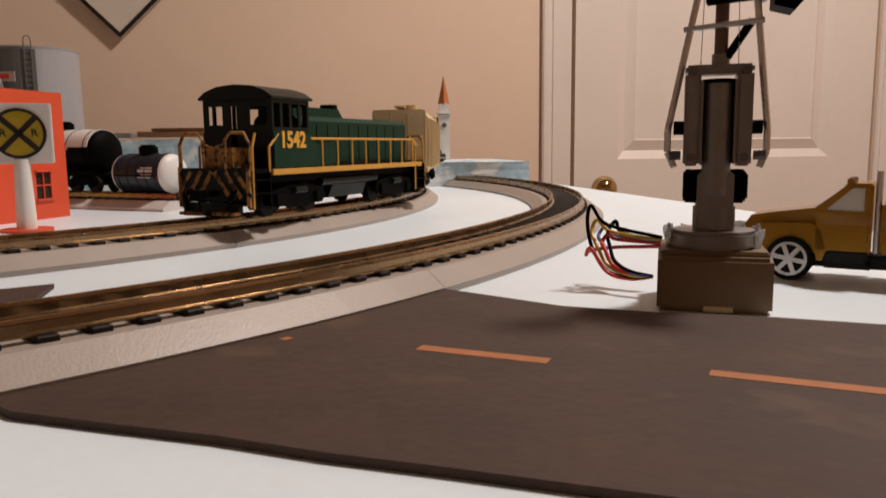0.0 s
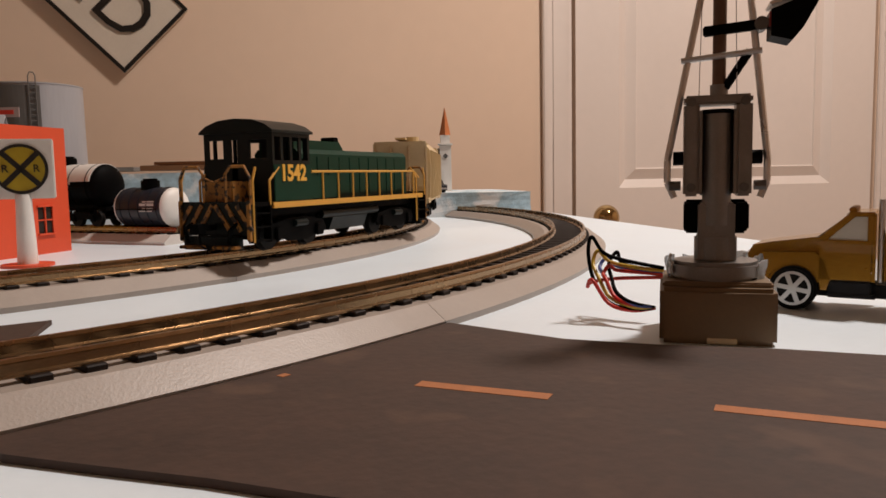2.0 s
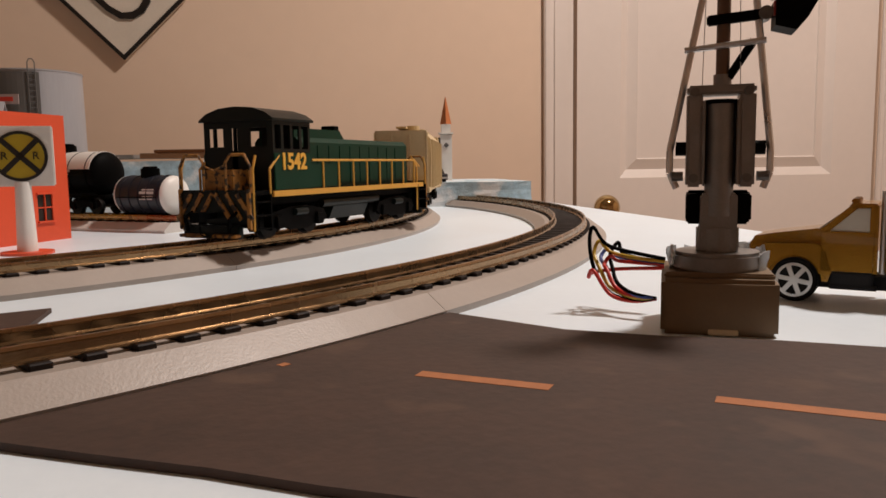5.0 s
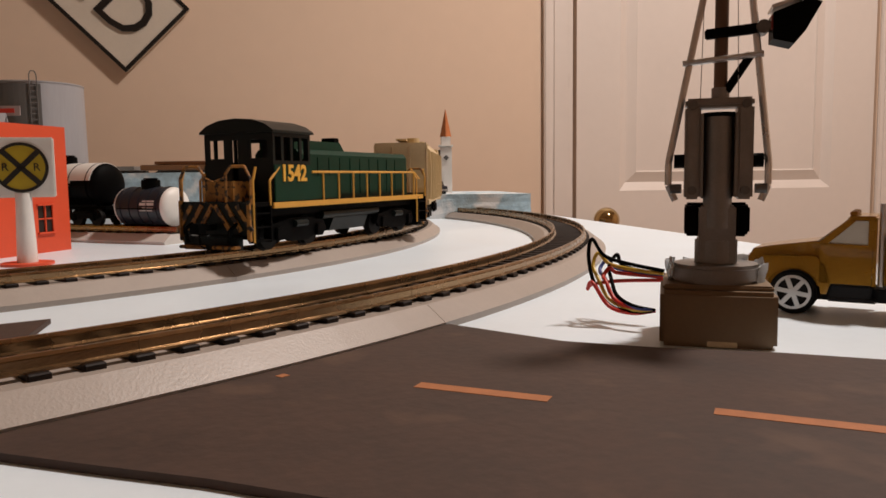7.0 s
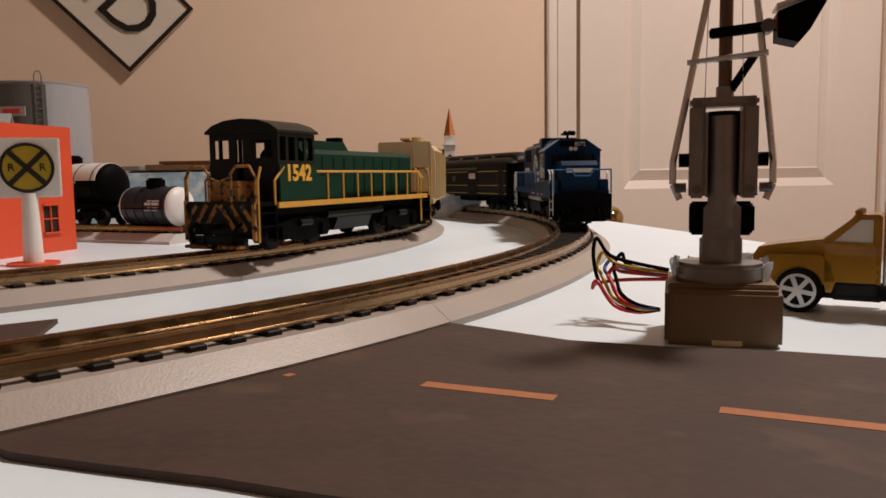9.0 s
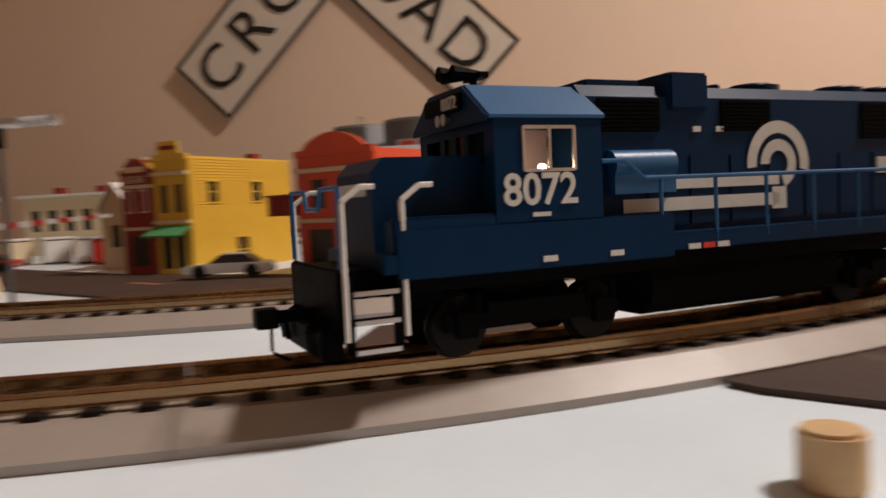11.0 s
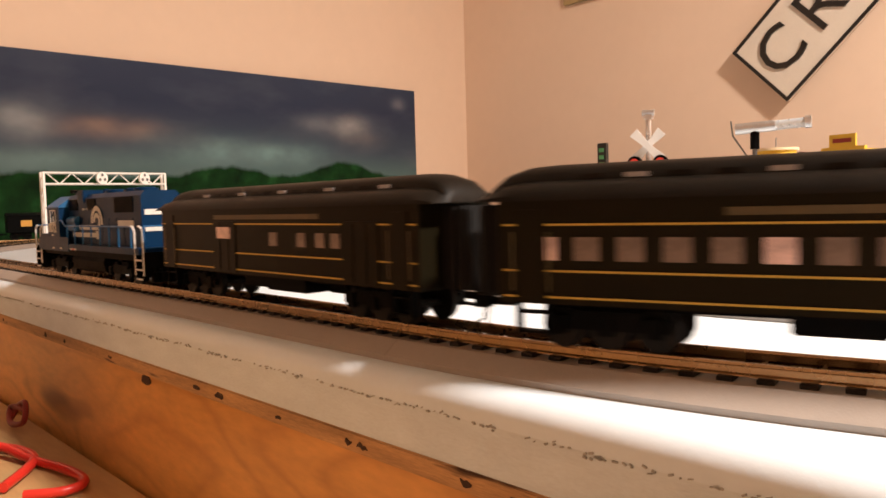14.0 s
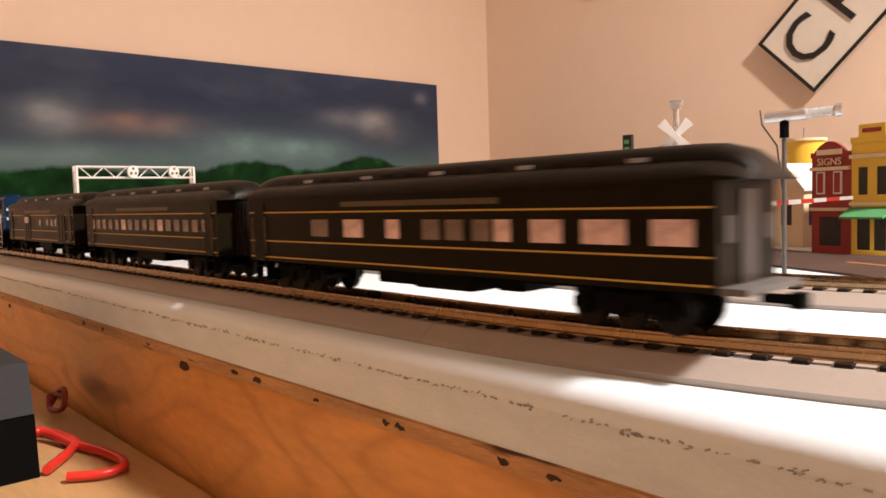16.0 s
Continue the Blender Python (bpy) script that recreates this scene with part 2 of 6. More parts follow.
def tube(bm, pts, r, n=6):
    for a, b in zip(pts, pts[1:]):
        rod(bm, a, b, r, n)
    return bm


def prism(bm, pts, axis, lo, hi):
    """A flat outline drawn out along an axis."""
    put = {"x": lambda p, d: (d, p[0], p[1]), "y": lambda p, d: (p[0], d, p[1]), "z": lambda p, d: (p[0], p[1], d)}[axis]
    a = [bm.verts.new(put(p, lo)) for p in pts]
    b = [bm.verts.new(put(p, hi)) for p in pts]
    bm.faces.new(a)
    bm.faces.new(b[::-1])
    for i in range(len(pts)):
        j = (i + 1) % len(pts)
        bm.faces.new((a[j], a[i], b[i], b[j]))
    return bm


def ring(bm, c, r0, r1, a0, a1, axis, thick, n=28):
    """A flat arc between two radii, angles in degrees, facing along an axis."""
    k = max(3, int(n * abs(a1 - a0) / 360))
    out = []
    for i in range(k):
        q = [radians(a0 + (a1 - a0) * j / k) for j in (i, i + 1)]
        p = [(r0, q[0]), (r1, q[0]), (r1, q[1]), (r0, q[1])]
        pts = [(c[0] + r * math.cos(t), c[1] + r * math.sin(t)) for r, t in p]
        if r0 <= 1e-6:
            pts = pts[1:]
            pts = [(c[0], c[1])] + pts[:2]
        prism(bm, pts, axis, c[2], c[2] + thick)
    bmesh.ops.remove_doubles(bm, verts=bm.verts, dist=1e-7)
    return bm


def part(name, bm, material, parent=None, label="", bevel=0.0, smooth=False):
    if bevel:
        bmesh.ops.bevel(bm, geom=[e for e in bm.edges if len(e.link_faces) == 2 and e.calc_face_angle(0) > 0.5], offset=bevel, segments=2, affect="EDGES", clamp_overlap=True)
    bmesh.ops.recalc_face_normals(bm, faces=bm.faces)
    me = bpy.data.meshes.new(name)
    bm.to_mesh(me)
    bm.free()
    if smooth:
        for p in me.polygons:
            p.use_smooth = True
        me.set_sharp_from_angle(angle=radians(40))
    me.materials.append(material)
    ob = new(name, me)
    ob.parent = parent
    if label:
        ob["label"] = label
    return ob


def thing(name, m, label, category, group="", kind=""):
    ob = new(name)
    ob.empty_display_size = 0.01
    ob.matrix_world = m
    return tagged(ob, label, category, group, kind)


def text(name, words, size, m, material, parent, depth=0.0002, spacing=1.0, bold=0.0, label=""):
    cu = bpy.data.curves.new(name, "FONT")
    cu.body, cu.size, cu.extrude, cu.align_x, cu.align_y = words, size, depth, "CENTER", "CENTER"
    cu.space_character, cu.offset, cu.resolution_u = spacing, bold, 3
    tmp = new(name + "_curve", cu)
    me = bpy.data.meshes.new_from_object(tmp.evaluated_get(bpy.context.evaluated_depsgraph_get()))
    bpy.data.objects.remove(tmp)
    me.materials.append(material)
    ob = new(name, me)
    ob.parent = parent
    ob.matrix_local = m
    if label:
        ob["label"] = label
    return ob


B = bmesh.new

# ---- the room ----
X0, X1, Y0, Y1, ZF, ZC = -1.7975, 2.2, -2.2, 1.523, -0.97, 1.47
DOOR_L, DOOR_R, DOOR_TOP = 0.5606, 1.2860, 1.07


def wall(name, c, s):
    return tagged(part(name, box(B(), c, s), WALL), "beige painted plaster wall", "wall", kind="structure")


H, MZ = ZC - ZF, (ZC + ZF) / 2
wn = B()
box(wn, ((X0 + DOOR_L) / 2, Y1 + 0.06, MZ), (DOOR_L - X0, 0.12, H))
box(wn, ((DOOR_R + X1) / 2, Y1 + 0.06, MZ), (X1 - DOOR_R, 0.12, H))
box(wn, ((DOOR_L + DOOR_R) / 2, Y1 + 0.06, (DOOR_TOP + ZC) / 2), (DOOR_R - DOOR_L, 0.12, ZC - DOOR_TOP))
tagged(part("wall_north", wn, WALL), "beige painted plaster wall with a white door", "wall", kind="structure")
wall("wall_west", (X0 - 0.06, (Y0 + Y1) / 2, MZ), (0.12, Y1 - Y0 + 0.24, H))
wall("wall_east", (X1 + 0.06, (Y0 + Y1) / 2, MZ), (0.12, Y1 - Y0 + 0.24, H))
wall("wall_south", ((X0 + X1) / 2, Y0 - 0.06, MZ), (X1 - X0, 0.12, H))
tagged(part("ceiling", box(B(), ((X0 + X1) / 2, (Y0 + Y1) / 2, ZC + 0.05), (X1 - X0 + 0.24, Y1 - Y0 + 0.24, 0.1)), CEIL), "off-white painted ceiling", "ceiling", kind="structure")
tagged(part("floor", box(B(), ((X0 + X1) / 2, (Y0 + Y1) / 2, ZF - 0.05), (X1 - X0 + 0.24, Y1 - Y0 + 0.24, 0.1)), FLOORWOOD), "unseen brown plank floor, darkened to cut bounced light", "floor", kind="structure")


thing("door_1", pose(0, 0, 0), "closed white panelled door with a brass knob", "door", kind="structure")

# ---- train table ----
TX0, TX1, TY0, TY1 = -1.76, 0.268, 0.024, 1.25
tt = thing("train_table", pose(0, 0, 0), "plywood train table topped with white foam board", "table")
prof = [(TY1, -0.0095), (TY1, 0.0)] + [(TY0 + 0.0085 - 0.0085 * math.sin(radians(a)), -0.0075 + 0.0075 * math.cos(radians(a))) for a in range(0, 91, 10)] + [(TY0, -0.0095)]
part("foam_top", prism(B(), prof, "x", TX0, TX1), FOAM, tt, "white foam board sheet with a rounded edge", smooth=True)
part("foam_sheet", box(B(), ((TX0 + TX1) / 2, (TY0 + TY1) / 2 + 0.0002, -0.0169), (TX1 - TX0, TY1 - TY0, 0.0148)), FOAMEDGE, tt, "lower foam sheet with a rough cut edge")
part("plywood_sheet", box(B(), ((TX0 + TX1) / 2, (TY0 + TY1) / 2 - 0.0005, -0.0278), (TX1 - TX0, TY1 - TY0, 0.0070)), PLYEDGE, tt, "plywood sheet with a worn edge", bevel=0.0006)
part("fascia_board", box(B(), ((TX0 + TX1) / 2, TY0 + 0.011, -0.0683), (TX1 - TX0, 0.018, 0.0740)), PLY, tt, "knotty orange plywood fascia board")
for lx in (TX0 + 0.1, TX1 - 0.1):
    for ly in (TY0 + 0.12, TY1 - 0.1):
        part("leg", box(B(), (lx, ly, (ZF - 0.0313) / 2), (0.06, 0.06, -0.0313 - ZF)), PLY, tt)

random.seed(5)
for kx in (-1.31, -1.12, -0.96, -0.83, -0.723, -0.684, -0.6054, -0.498, -0.4762, -0.4276, -0.3817, -0.3745, -0.3251, -0.3055, -0.22, -0.13):
    kn = B()
    w, h = random.uniform(0.0012, 0.0042), random.uniform(0.0006, 0.0014)
    pts = [(kx + w * math.cos(a) * random.uniform(0.7, 1.1), -0.0278 + random.uniform(-0.001, 0.0005) + h * math.sin(a)) for a in [k * math.pi / 5 for k in range(10)]]
    part("knot", prism(kn, pts, "y", TY0 - 0.0009, TY0), KNOT, tt, "dark hole in the plywood edge")
for kx, kz, w, h in ((-0.5624, -0.0345, 0.0065, 0.0030), (-0.95, -0.036, 0.004, 0.002)):
    pts = [(kx + w * math.cos(a) * random.uniform(0.75, 1.1), kz + h * math.sin(a) * random.uniform(0.8, 1.1)) for a in [k * math.pi / 6 for k in range(12)]]
    part("knot", prism(B(), pts, "y", TY0 + 0.0016, TY0 + 0.0025), KNOT, tt, "dark knot in the fascia board")

# ---- track ----
RZ = 0.0112
LOOPS = {"outer": (-0.372, -1.10, 0.6119, 0.5588), "inner": (-0.366, -1.10, 0.634, 0.4572)}


def along(loop, s):
    p, a = along_even(loop, s)
    if loop == "inner":
        p.y += 0.026 * min(1.0, max(0.0, (p.x + 1.10) / 0.734))
    return p, a


def along_even(loop, s):
    """Place and heading on a loop; s runs from the right end of the front straight, anticlockwise round the curve."""
    xr, xl, cy, r = LOOPS[loop]
    straight = xr - xl
    total = 2 * math.pi * r + 2 * straight
    s = s % total
    if s < math.pi * r:
        a = s / r
        return Vector((xr + r * math.sin(a), cy - r * math.cos(a), 0)), a
    s -= math.pi * r
    if s < straight:
        return Vector((xr - s, cy + r, 0)), math.pi
    s -= straight
    if s < math.pi * r:
        a = math.pi + s / r
        return Vector((xl + r * math.sin(a), cy - r * math.cos(a), 0)), a
    s -= math.pi * r
    return Vector((xl + s, cy - r, 0)), 2 * math.pi


def sweep(bm, line, profile):
    """Draws a closed outline (across, up) along a line of (place, heading)."""
    rows = []
    for p, a in line:
        nx, ny = math.sin(a), -math.cos(a)
        rows.append([bm.verts.new((p.x + nx * u, p.y + ny * u, v)) for u, v in profile])
    k = len(profile)
    for r0, r1 in zip(rows, rows[1:]):
        for i in range(k):
            bm.faces.new((r0[i], r0[(i + 1) % k], r1[(i + 1) % k], r1[i]))
    bm.faces.new(rows[0])
    bm.faces.new(rows[-1][::-1])
    return bm


BED = [(-0.0203, 0), (-0.0207, 0.0020), (-0.0145, 0.0066), (0.0145, 0.0066), (0.0207, 0.0020), (0.0203, 0)]
RAILP = [(-0.0013, 0.0078), (-0.0013, 0.0082), (-0.0004, 0.0086), (-0.0004, 0.0102), (-0.0006, 0.0105), (-0.0005, 0.0112), (0.0005, 0.0112), (0.0006, 0.0105), (0.0004, 0.0102), (0.0004, 0.0086), (0.0013, 0.0082), (0.0013, 0.0078)]
tie_bm = box(B(), (0, 0, 0.0070), (0.0042, 0.0232, 0.0018))
TIE_MESH = bpy.data.meshes.new("tie")
bmesh.ops.bevel(tie_bm, geom=tie_bm.edges[:], offset=0.0003, segments=1, affect="EDGES")
tie_bm.to_mesh(TIE_MESH)
tie_bm.free()
TIE_MESH.materials.append(TIE)
TIE_STEP = 0.0095


def track_section(loop, s0, s1, near):
    n = max(2, int((s1 - s0) / 0.018))
    line = [along(loop, s0 + 0.0001 + (s1 - s0 - 0.0002) * i / n) for i in range(n + 1)]
    sec = thing("track_section", pose(0, 0, 0), "model railway track with grey plastic roadbed and brass-toned rails", "railway track", "track sections")
    part("roadbed", sweep(B(), line, BED), ROADBED, sec, "moulded grey roadbed")
    for off in (-0.00875, 0.00875):
        part("rail", sweep(B(), line, [(u + off, v) for u, v in RAILP]), RAIL, sec, "tarnished metal rail")
    k = int(round((s1 - s0) / TIE_STEP))
    if near:
        for i in range(k):
            p, a = along(loop, s0 + (i + 0.5) * (s1 - s0) / k)
            t = new("tie", TIE_MESH)
            t.parent = sec
            t.matrix_local = pose(p.x, p.y, 0, 0, 0, math.degrees(a))
    else:
        bm = B()
        for i in range(k):
            p, a = along(loop, s0 + (i + 0.5) * (s1 - s0) / k)
            box(bm, (p.x, p.y, 0.0070), (0.0042, 0.0232, 0.0018), a)
        tagged(part("ties", bm, TIE, sec), kind="stuff")


def lay(loop):
    xr, xl, cy, r = LOOPS[loop]
    st = xr - xl
    marks = [i * math.pi * r / 8 for i in range(9)]
    marks += [math.pi * r + st * i / 3 for i in (1, 2, 3)]
    marks += [math.pi * r + st + i * math.pi * r / 8 for i in range(1, 9)]
    marks += [2 * math.pi * r + st + st * i / 3 for i in (1, 2, 3)]
    for a, b in zip(marks, marks[1:]):
        p, _ = along(loop, (a + b) / 2)
        track_section(loop, a, b, p.y < 0.62 and p.x > -1.15)


lay("outer")
lay("inner")
def holed(bm, p, rz, length, height, thick, holes):
    """An upright wall with rectangular openings: starts at p, runs along heading rz; holes are (u0, u1, z0, z1)."""
    us = sorted({0.0, length, *[h[0] for h in holes], *[h[1] for h in holes]})
    zs = sorted({0.0, height, *[h[2] for h in holes], *[h[3] for h in holes]})
    m = Matrix.Translation(p) @ Matrix.Rotation(rz, 4, "Z")
    for u0, u1 in zip(us, us[1:]):
        for z0, z1 in zip(zs, zs[1:]):
            u, z = (u0 + u1) / 2, (z0 + z1) / 2
            if not any(h[0] < u < h[1] and h[2] < z < h[3] for h in holes):
                bmesh.ops.create_cube(bm, size=1, matrix=m @ Matrix.Translation((u, thick / 2, z)) @ Matrix.Diagonal((u1 - u0, thick, z1 - z0, 1)))
    bmesh.ops.remove_doubles(bm, verts=bm.verts, dist=1e-6)
    return bm


UP = Matrix.Rotation(radians(90), 4, "X")

# ---- door casing and panels ----
door = bpy.data.objects["door_1"]
for x in (DOOR_L - 0.033, DOOR_R + 0.033):
    bm = B()
    sgn = -1 if x < 0.9 else 1
    box(bm, (x, Y1 - 0.004, (ZF + DOOR_TOP) / 2 + 0.03), (0.064, 0.008, DOOR_TOP - ZF + 0.06))
    box(bm, (x + sgn * 0.025, Y1 - 0.007, (ZF + DOOR_TOP) / 2 + 0.03), (0.013, 0.014, DOOR_TOP - ZF + 0.06))
    box(bm, (x - sgn * 0.006, Y1 - 0.005, (ZF + DOOR_TOP) / 2 + 0.03), (0.034, 0.010, DOOR_TOP - ZF + 0.06))
    part("casing", bm, WHITE_TRIM, door, bevel=0.002)
part("casing", box(B(), ((DOOR_L + DOOR_R) / 2, Y1 - 0.008, DOOR_TOP + 0.034), (DOOR_R - DOOR_L + 0.0, 0.016, 0.064)), WHITE_TRIM, door, bevel=0.002)
def panel_ring(bm, lo, hi, zl, zh, t, y0, y1):
    """Four mitred strips round a panel, sloping from depth y0 at the outer edge to y1 at the inner edge."""
    o = [(lo, zl), (hi, zl), (hi, zh), (lo, zh)]
    i = [(lo + t, zl + t), (hi - t, zl + t), (hi - t, zh - t), (lo + t, zh - t)]
    ov = [bm.verts.new((x, y0, z)) for x, z in o]
    iv = [bm.verts.new((x, y1, z)) for x, z in i]
    for k in range(4):
        n = (k + 1) % 4
        bm.faces.new((ov[k], ov[n], iv[n], iv[k]))


PX0, PX1 = 0.669, 1.177
FACE = Y1 + 0.004
leaf = B()
rails_ = [(ZF + 0.005, -0.86), (-0.16, 0.010), (0.80, DOOR_TOP - 0.005)]
for x0, x1 in ((DOOR_L + 0.0115, PX0), (PX1, DOOR_R - 0.004)):
    box(leaf, ((x0 + x1) / 2, FACE + 0.0175, (ZF + DOOR_TOP) / 2), (x1 - x0, 0.035, DOOR_TOP - ZF - 0.01))
for z0, z1 in rails_:
    box(leaf, ((PX0 + PX1) / 2, FACE + 0.0175, (z0 + z1) / 2), (PX1 - PX0, 0.035, z1 - z0))
part("leaf", leaf, WHITE_TRIM, door)
for z0, z1 in ((0.010, 0.80), (-0.86, -0.16)):
    bm = B()
    panel_ring(bm, PX0, PX1, z0, z1, 0.018, FACE, FACE + 0.011)
    panel_ring(bm, PX0 + 0.018, PX1 - 0.018, z0 + 0.018, z1 - 0.018, 0.022, FACE + 0.011, FACE + 0.004)
    panel_ring(bm, PX0 + 0.040, PX1 - 0.040, z0 + 0.040, z1 - 0.040, 0.002, FACE + 0.004, FACE + 0.007)
    box(bm, ((PX0 + PX1) / 2, FACE + 0.017, (z0 + z1) / 2), (PX1 - PX0 - 0.084, 0.020, z1 - z0 - 0.084))
    part("panel", bm, WHITE_TRIM, door)
kb = B()
rod(kb, (0.622, Y1 + 0.03, -0.050), (0.622, Y1 + 0.018, -0.050), 0.033, 24)
rod(kb, (0.622, Y1 + 0.02, -0.050), (0.622, Y1 - 0.03, -0.050), 0.011, 16)
bmesh.ops.create_uvsphere(kb, u_segments=24, v_segments=16, radius=0.027, matrix=Matrix.Translation((0.622, Y1 - 0.04, -0.050)))
part("knob", kb, BRASS, door, "shiny brass knob", smooth=True)


# ---- wall sign ----
def crossbuck():
    t = thing("wall_sign", pose(-0.571, Y1 - 0.012, 0.6190), "cast crossbuck wall sign, off-white with black raised letters and border", "sign")
    for ang, words, y in ((45, "RAILROAD", 0.0), (-45, "CROSSING", -0.0115)):
        r = Matrix.Rotation(radians(ang), 4, "Y")
        L2, W2 = 0.446, 0.0835
        bm = B()
        bmesh.ops.create_cube(bm, size=1, matrix=Matrix.Translation((0, y, 0)) @ r @ Matrix.Diagonal((2 * L2, 0.011, 2 * W2, 1)))
        bd = part("plank", bm, SIGNWHITE, t, bevel=0.002)
        bm = B()
        for c, s in (((0, 0, W2 - 0.0035), (2 * L2, 0.007)), ((0, 0, -W2 + 0.0035), (2 * L2, 0.007)), ((L2 - 0.0035, 0, 0), (0.007, 2 * W2 - 0.014)), ((-L2 + 0.0035, 0, 0), (0.007, 2 * W2 - 0.014))):
            bmesh.ops.create_cube(bm, size=1, matrix=Matrix.Translation((0, y - 0.0065, 0)) @ r @ Matrix.Translation(c) @ Matrix.Diagonal((s[0], 0.004, s[1], 1)))
        part("border", bm, SIGNBLACK, t, "raised black border", bevel=0.0008)
        for i, ch in enumerate(words):
            x = (-0.37 + 0.1057 * i) if ang == 45 else (-0.378 + 0.1075 * i)
            if 0.085 > abs(x) and ang == 45:
                continue
            m = Matrix.Translation((0, y - 0.0075, 0)) @ r @ Matrix.Translation((x, 0, 0)) @ UP
            text("letter", ch, 0.134, m, SIGNBLACK, t, depth=0.003, bold=-0.0005)


crossbuck()


# ---- painted backdrop ----
def backdrop_material():
    m = mat("painted_backdrop", (0.1, 0.1, 0.12), 0.85, var=0.1, scale=8, bump=0.1, bscale=300, spec=0.12)
    nt = m.node_tree
    b = nt.nodes["Principled BSDF"]
    tc = next(n for n in nt.nodes if n.type == "TEX_COORD")
    sep = nt.nodes.new("ShaderNodeSeparateXYZ")
    nt.links.new(tc.outputs["Object"], sep.inputs[0])

    def noise_of(scale, detail, sx, sz, off):
        mp = nt.nodes.new("ShaderNodeMapping")
        mp.inputs["Scale"].default_value, mp.inputs["Location"].default_value = (0, sx, sz), (0, off, 0)
        nt.links.new(tc.outputs["Object"], mp.inputs[0])
        n = nt.nodes.new("ShaderNodeTexNoise")
        n.inputs["Scale"].default_value, n.inputs["Detail"].default_value = scale, detail
        nt.links.new(mp.outputs[0], n.inputs["Vector"])
        return n.outputs["Fac"]

    def math_(op, a, b2):
        n = nt.nodes.new("ShaderNodeMath")
        n.operation = op
        for i, v in enumerate((a, b2)):
            if isinstance(v, float):
                n.inputs[i].default_value = v
            else:
                nt.links.new(v, n.inputs[i])
        return n.outputs[0]

    def ramp_(v, stops):
        n = nt.nodes.new("ShaderNodeValToRGB")
        els = n.color_ramp.elements
        while len(els) < len(stops):
            els.new(0.5)
        for e, (p, c) in zip(els, stops):
            e.position, e.color = p, (*c, 1)
        nt.links.new(v, n.inputs[0])
        return n.outputs[0]

    def mix_(f, a, c):
        n = nt.nodes.new("ShaderNodeMix")
        n.data_type = "RGBA"
        nt.links.new(f, n.inputs[0])
        nt.links.new(a, n.inputs[6])
        nt.links.new(c, n.inputs[7])
        return n.outputs[2]

    z = sep.outputs["Z"]
    y = sep.outputs["Y"]
    wob = math_("MULTIPLY", math_("SUBTRACT", noise_of(7.0, 3, 1.0, 1.6, 2.0), 0.5), 4.0)

    def blob(cy, cz, sy, sz, strength):
        """A soft daub of paint round a point of the board."""
        dy, dz = math_("MULTIPLY", math_("SUBTRACT", y, cy), 1.0 / sy), math_("MULTIPLY", math_("SUBTRACT", z, cz), 1.0 / sz)
        d = math_("ADD", math_("ADD", math_("MULTIPLY", dy, dy), math_("MULTIPLY", dz, dz)), wob)
        return math_("MULTIPLY", math_("POWER", 2.0, math_("MULTIPLY", d, -1.3)), strength)

    def paint(base, amount, color):
        n = nt.nodes.new("ShaderNodeMix")
        n.data_type = "RGBA"
        nt.links.new(amount, n.inputs[0])
        nt.links.new(base, n.inputs[6])
        n.inputs[7].default_value = (*color, 1)
        return n.outputs[2]

    sky = ramp_(math_("MULTIPLY", z, 2.6), [(0.34, (0.085, 0.14, 0.14)), (0.5, (0.05, 0.068, 0.095)), (0.75, (0.032, 0.042, 0.075)), (1.0, (0.040, 0.052, 0.088))])
    sky = paint(sky, math_("MULTIPLY", ramp_(noise_of(4.0, 3, 1.4, 3.4, 4.4), [(0.45, (0, 0, 0)), (0.7, (1, 1, 1))]), 0.12), (0.2, 0.22, 0.25))
    for cy, cz, sy, sz, k, c in ((0.78, 0.178, 0.17, 0.030, 0.6, (0.20, 0.34, 0.33)), (0.29, 0.16, 0.20, 0.02, 0.4, (0.18, 0.28, 0.27)), (0.29, 0.232, 0.050, 0.034, 0.45, (0.36, 0.38, 0.38)), (0.46, 0.226, 0.095, 0.021, 0.42, (0.32, 0.21, 0.16)), (1.075, 0.258, 0.055, 0.024, 0.5, (0.38, 0.37, 0.36)), (0.96, 0.262, 0.05, 0.018, 0.3, (0.30, 0.31, 0.32)), (1.12, 0.225, 0.06, 0.02, 0.35, (0.27, 0.23, 0.2)), (1.243, 0.328, 0.022, 0.014, 0.4, (0.3, 0.3, 0.33)), (0.60, 0.205, 0.08, 0.02, 0.3, (0.15, 0.19, 0.2))):
        sky = paint(sky, blob(cy, cz, sy, sz, k), c)
    hill = math_("ADD", math_("MULTIPLY", noise_of(26, 6, 1.0, 0.3, 1.3), 0.022), 0.117)
    for cy, sy, up in ((0.31, 0.09, 0.012), (0.72, 0.10, 0.028), (1.05, 0.11, 0.042)):
        d = math_("MULTIPLY", math_("SUBTRACT", y, cy), 1.0 / sy)
        hill = math_("ADD", hill, math_("MULTIPLY", math_("POWER", 2.0, math_("MULTIPLY", math_("MULTIPLY", d, d), -1.4)), up))
    above = ramp_(math_("MULTIPLY", math_("SUBTRACT", hill, z), 60.0), [(0.0, (0, 0, 0)), (0.6, (1, 1, 1))])
    green = ramp_(noise_of(22, 6, 1, 1, 5.0), [(0.35, (0.003, 0.015, 0.004)), (0.56, (0.006, 0.036, 0.008)), (0.75, (0.015, 0.072, 0.020))])
    nt.links.new(mix_(above, sky, green), b.inputs["Base Color"])
    return m


bd = thing("backdrop_painting", pose(X0 + 0.008, 0, 0), "painted board of stormy sky over green wooded hills", "painting")
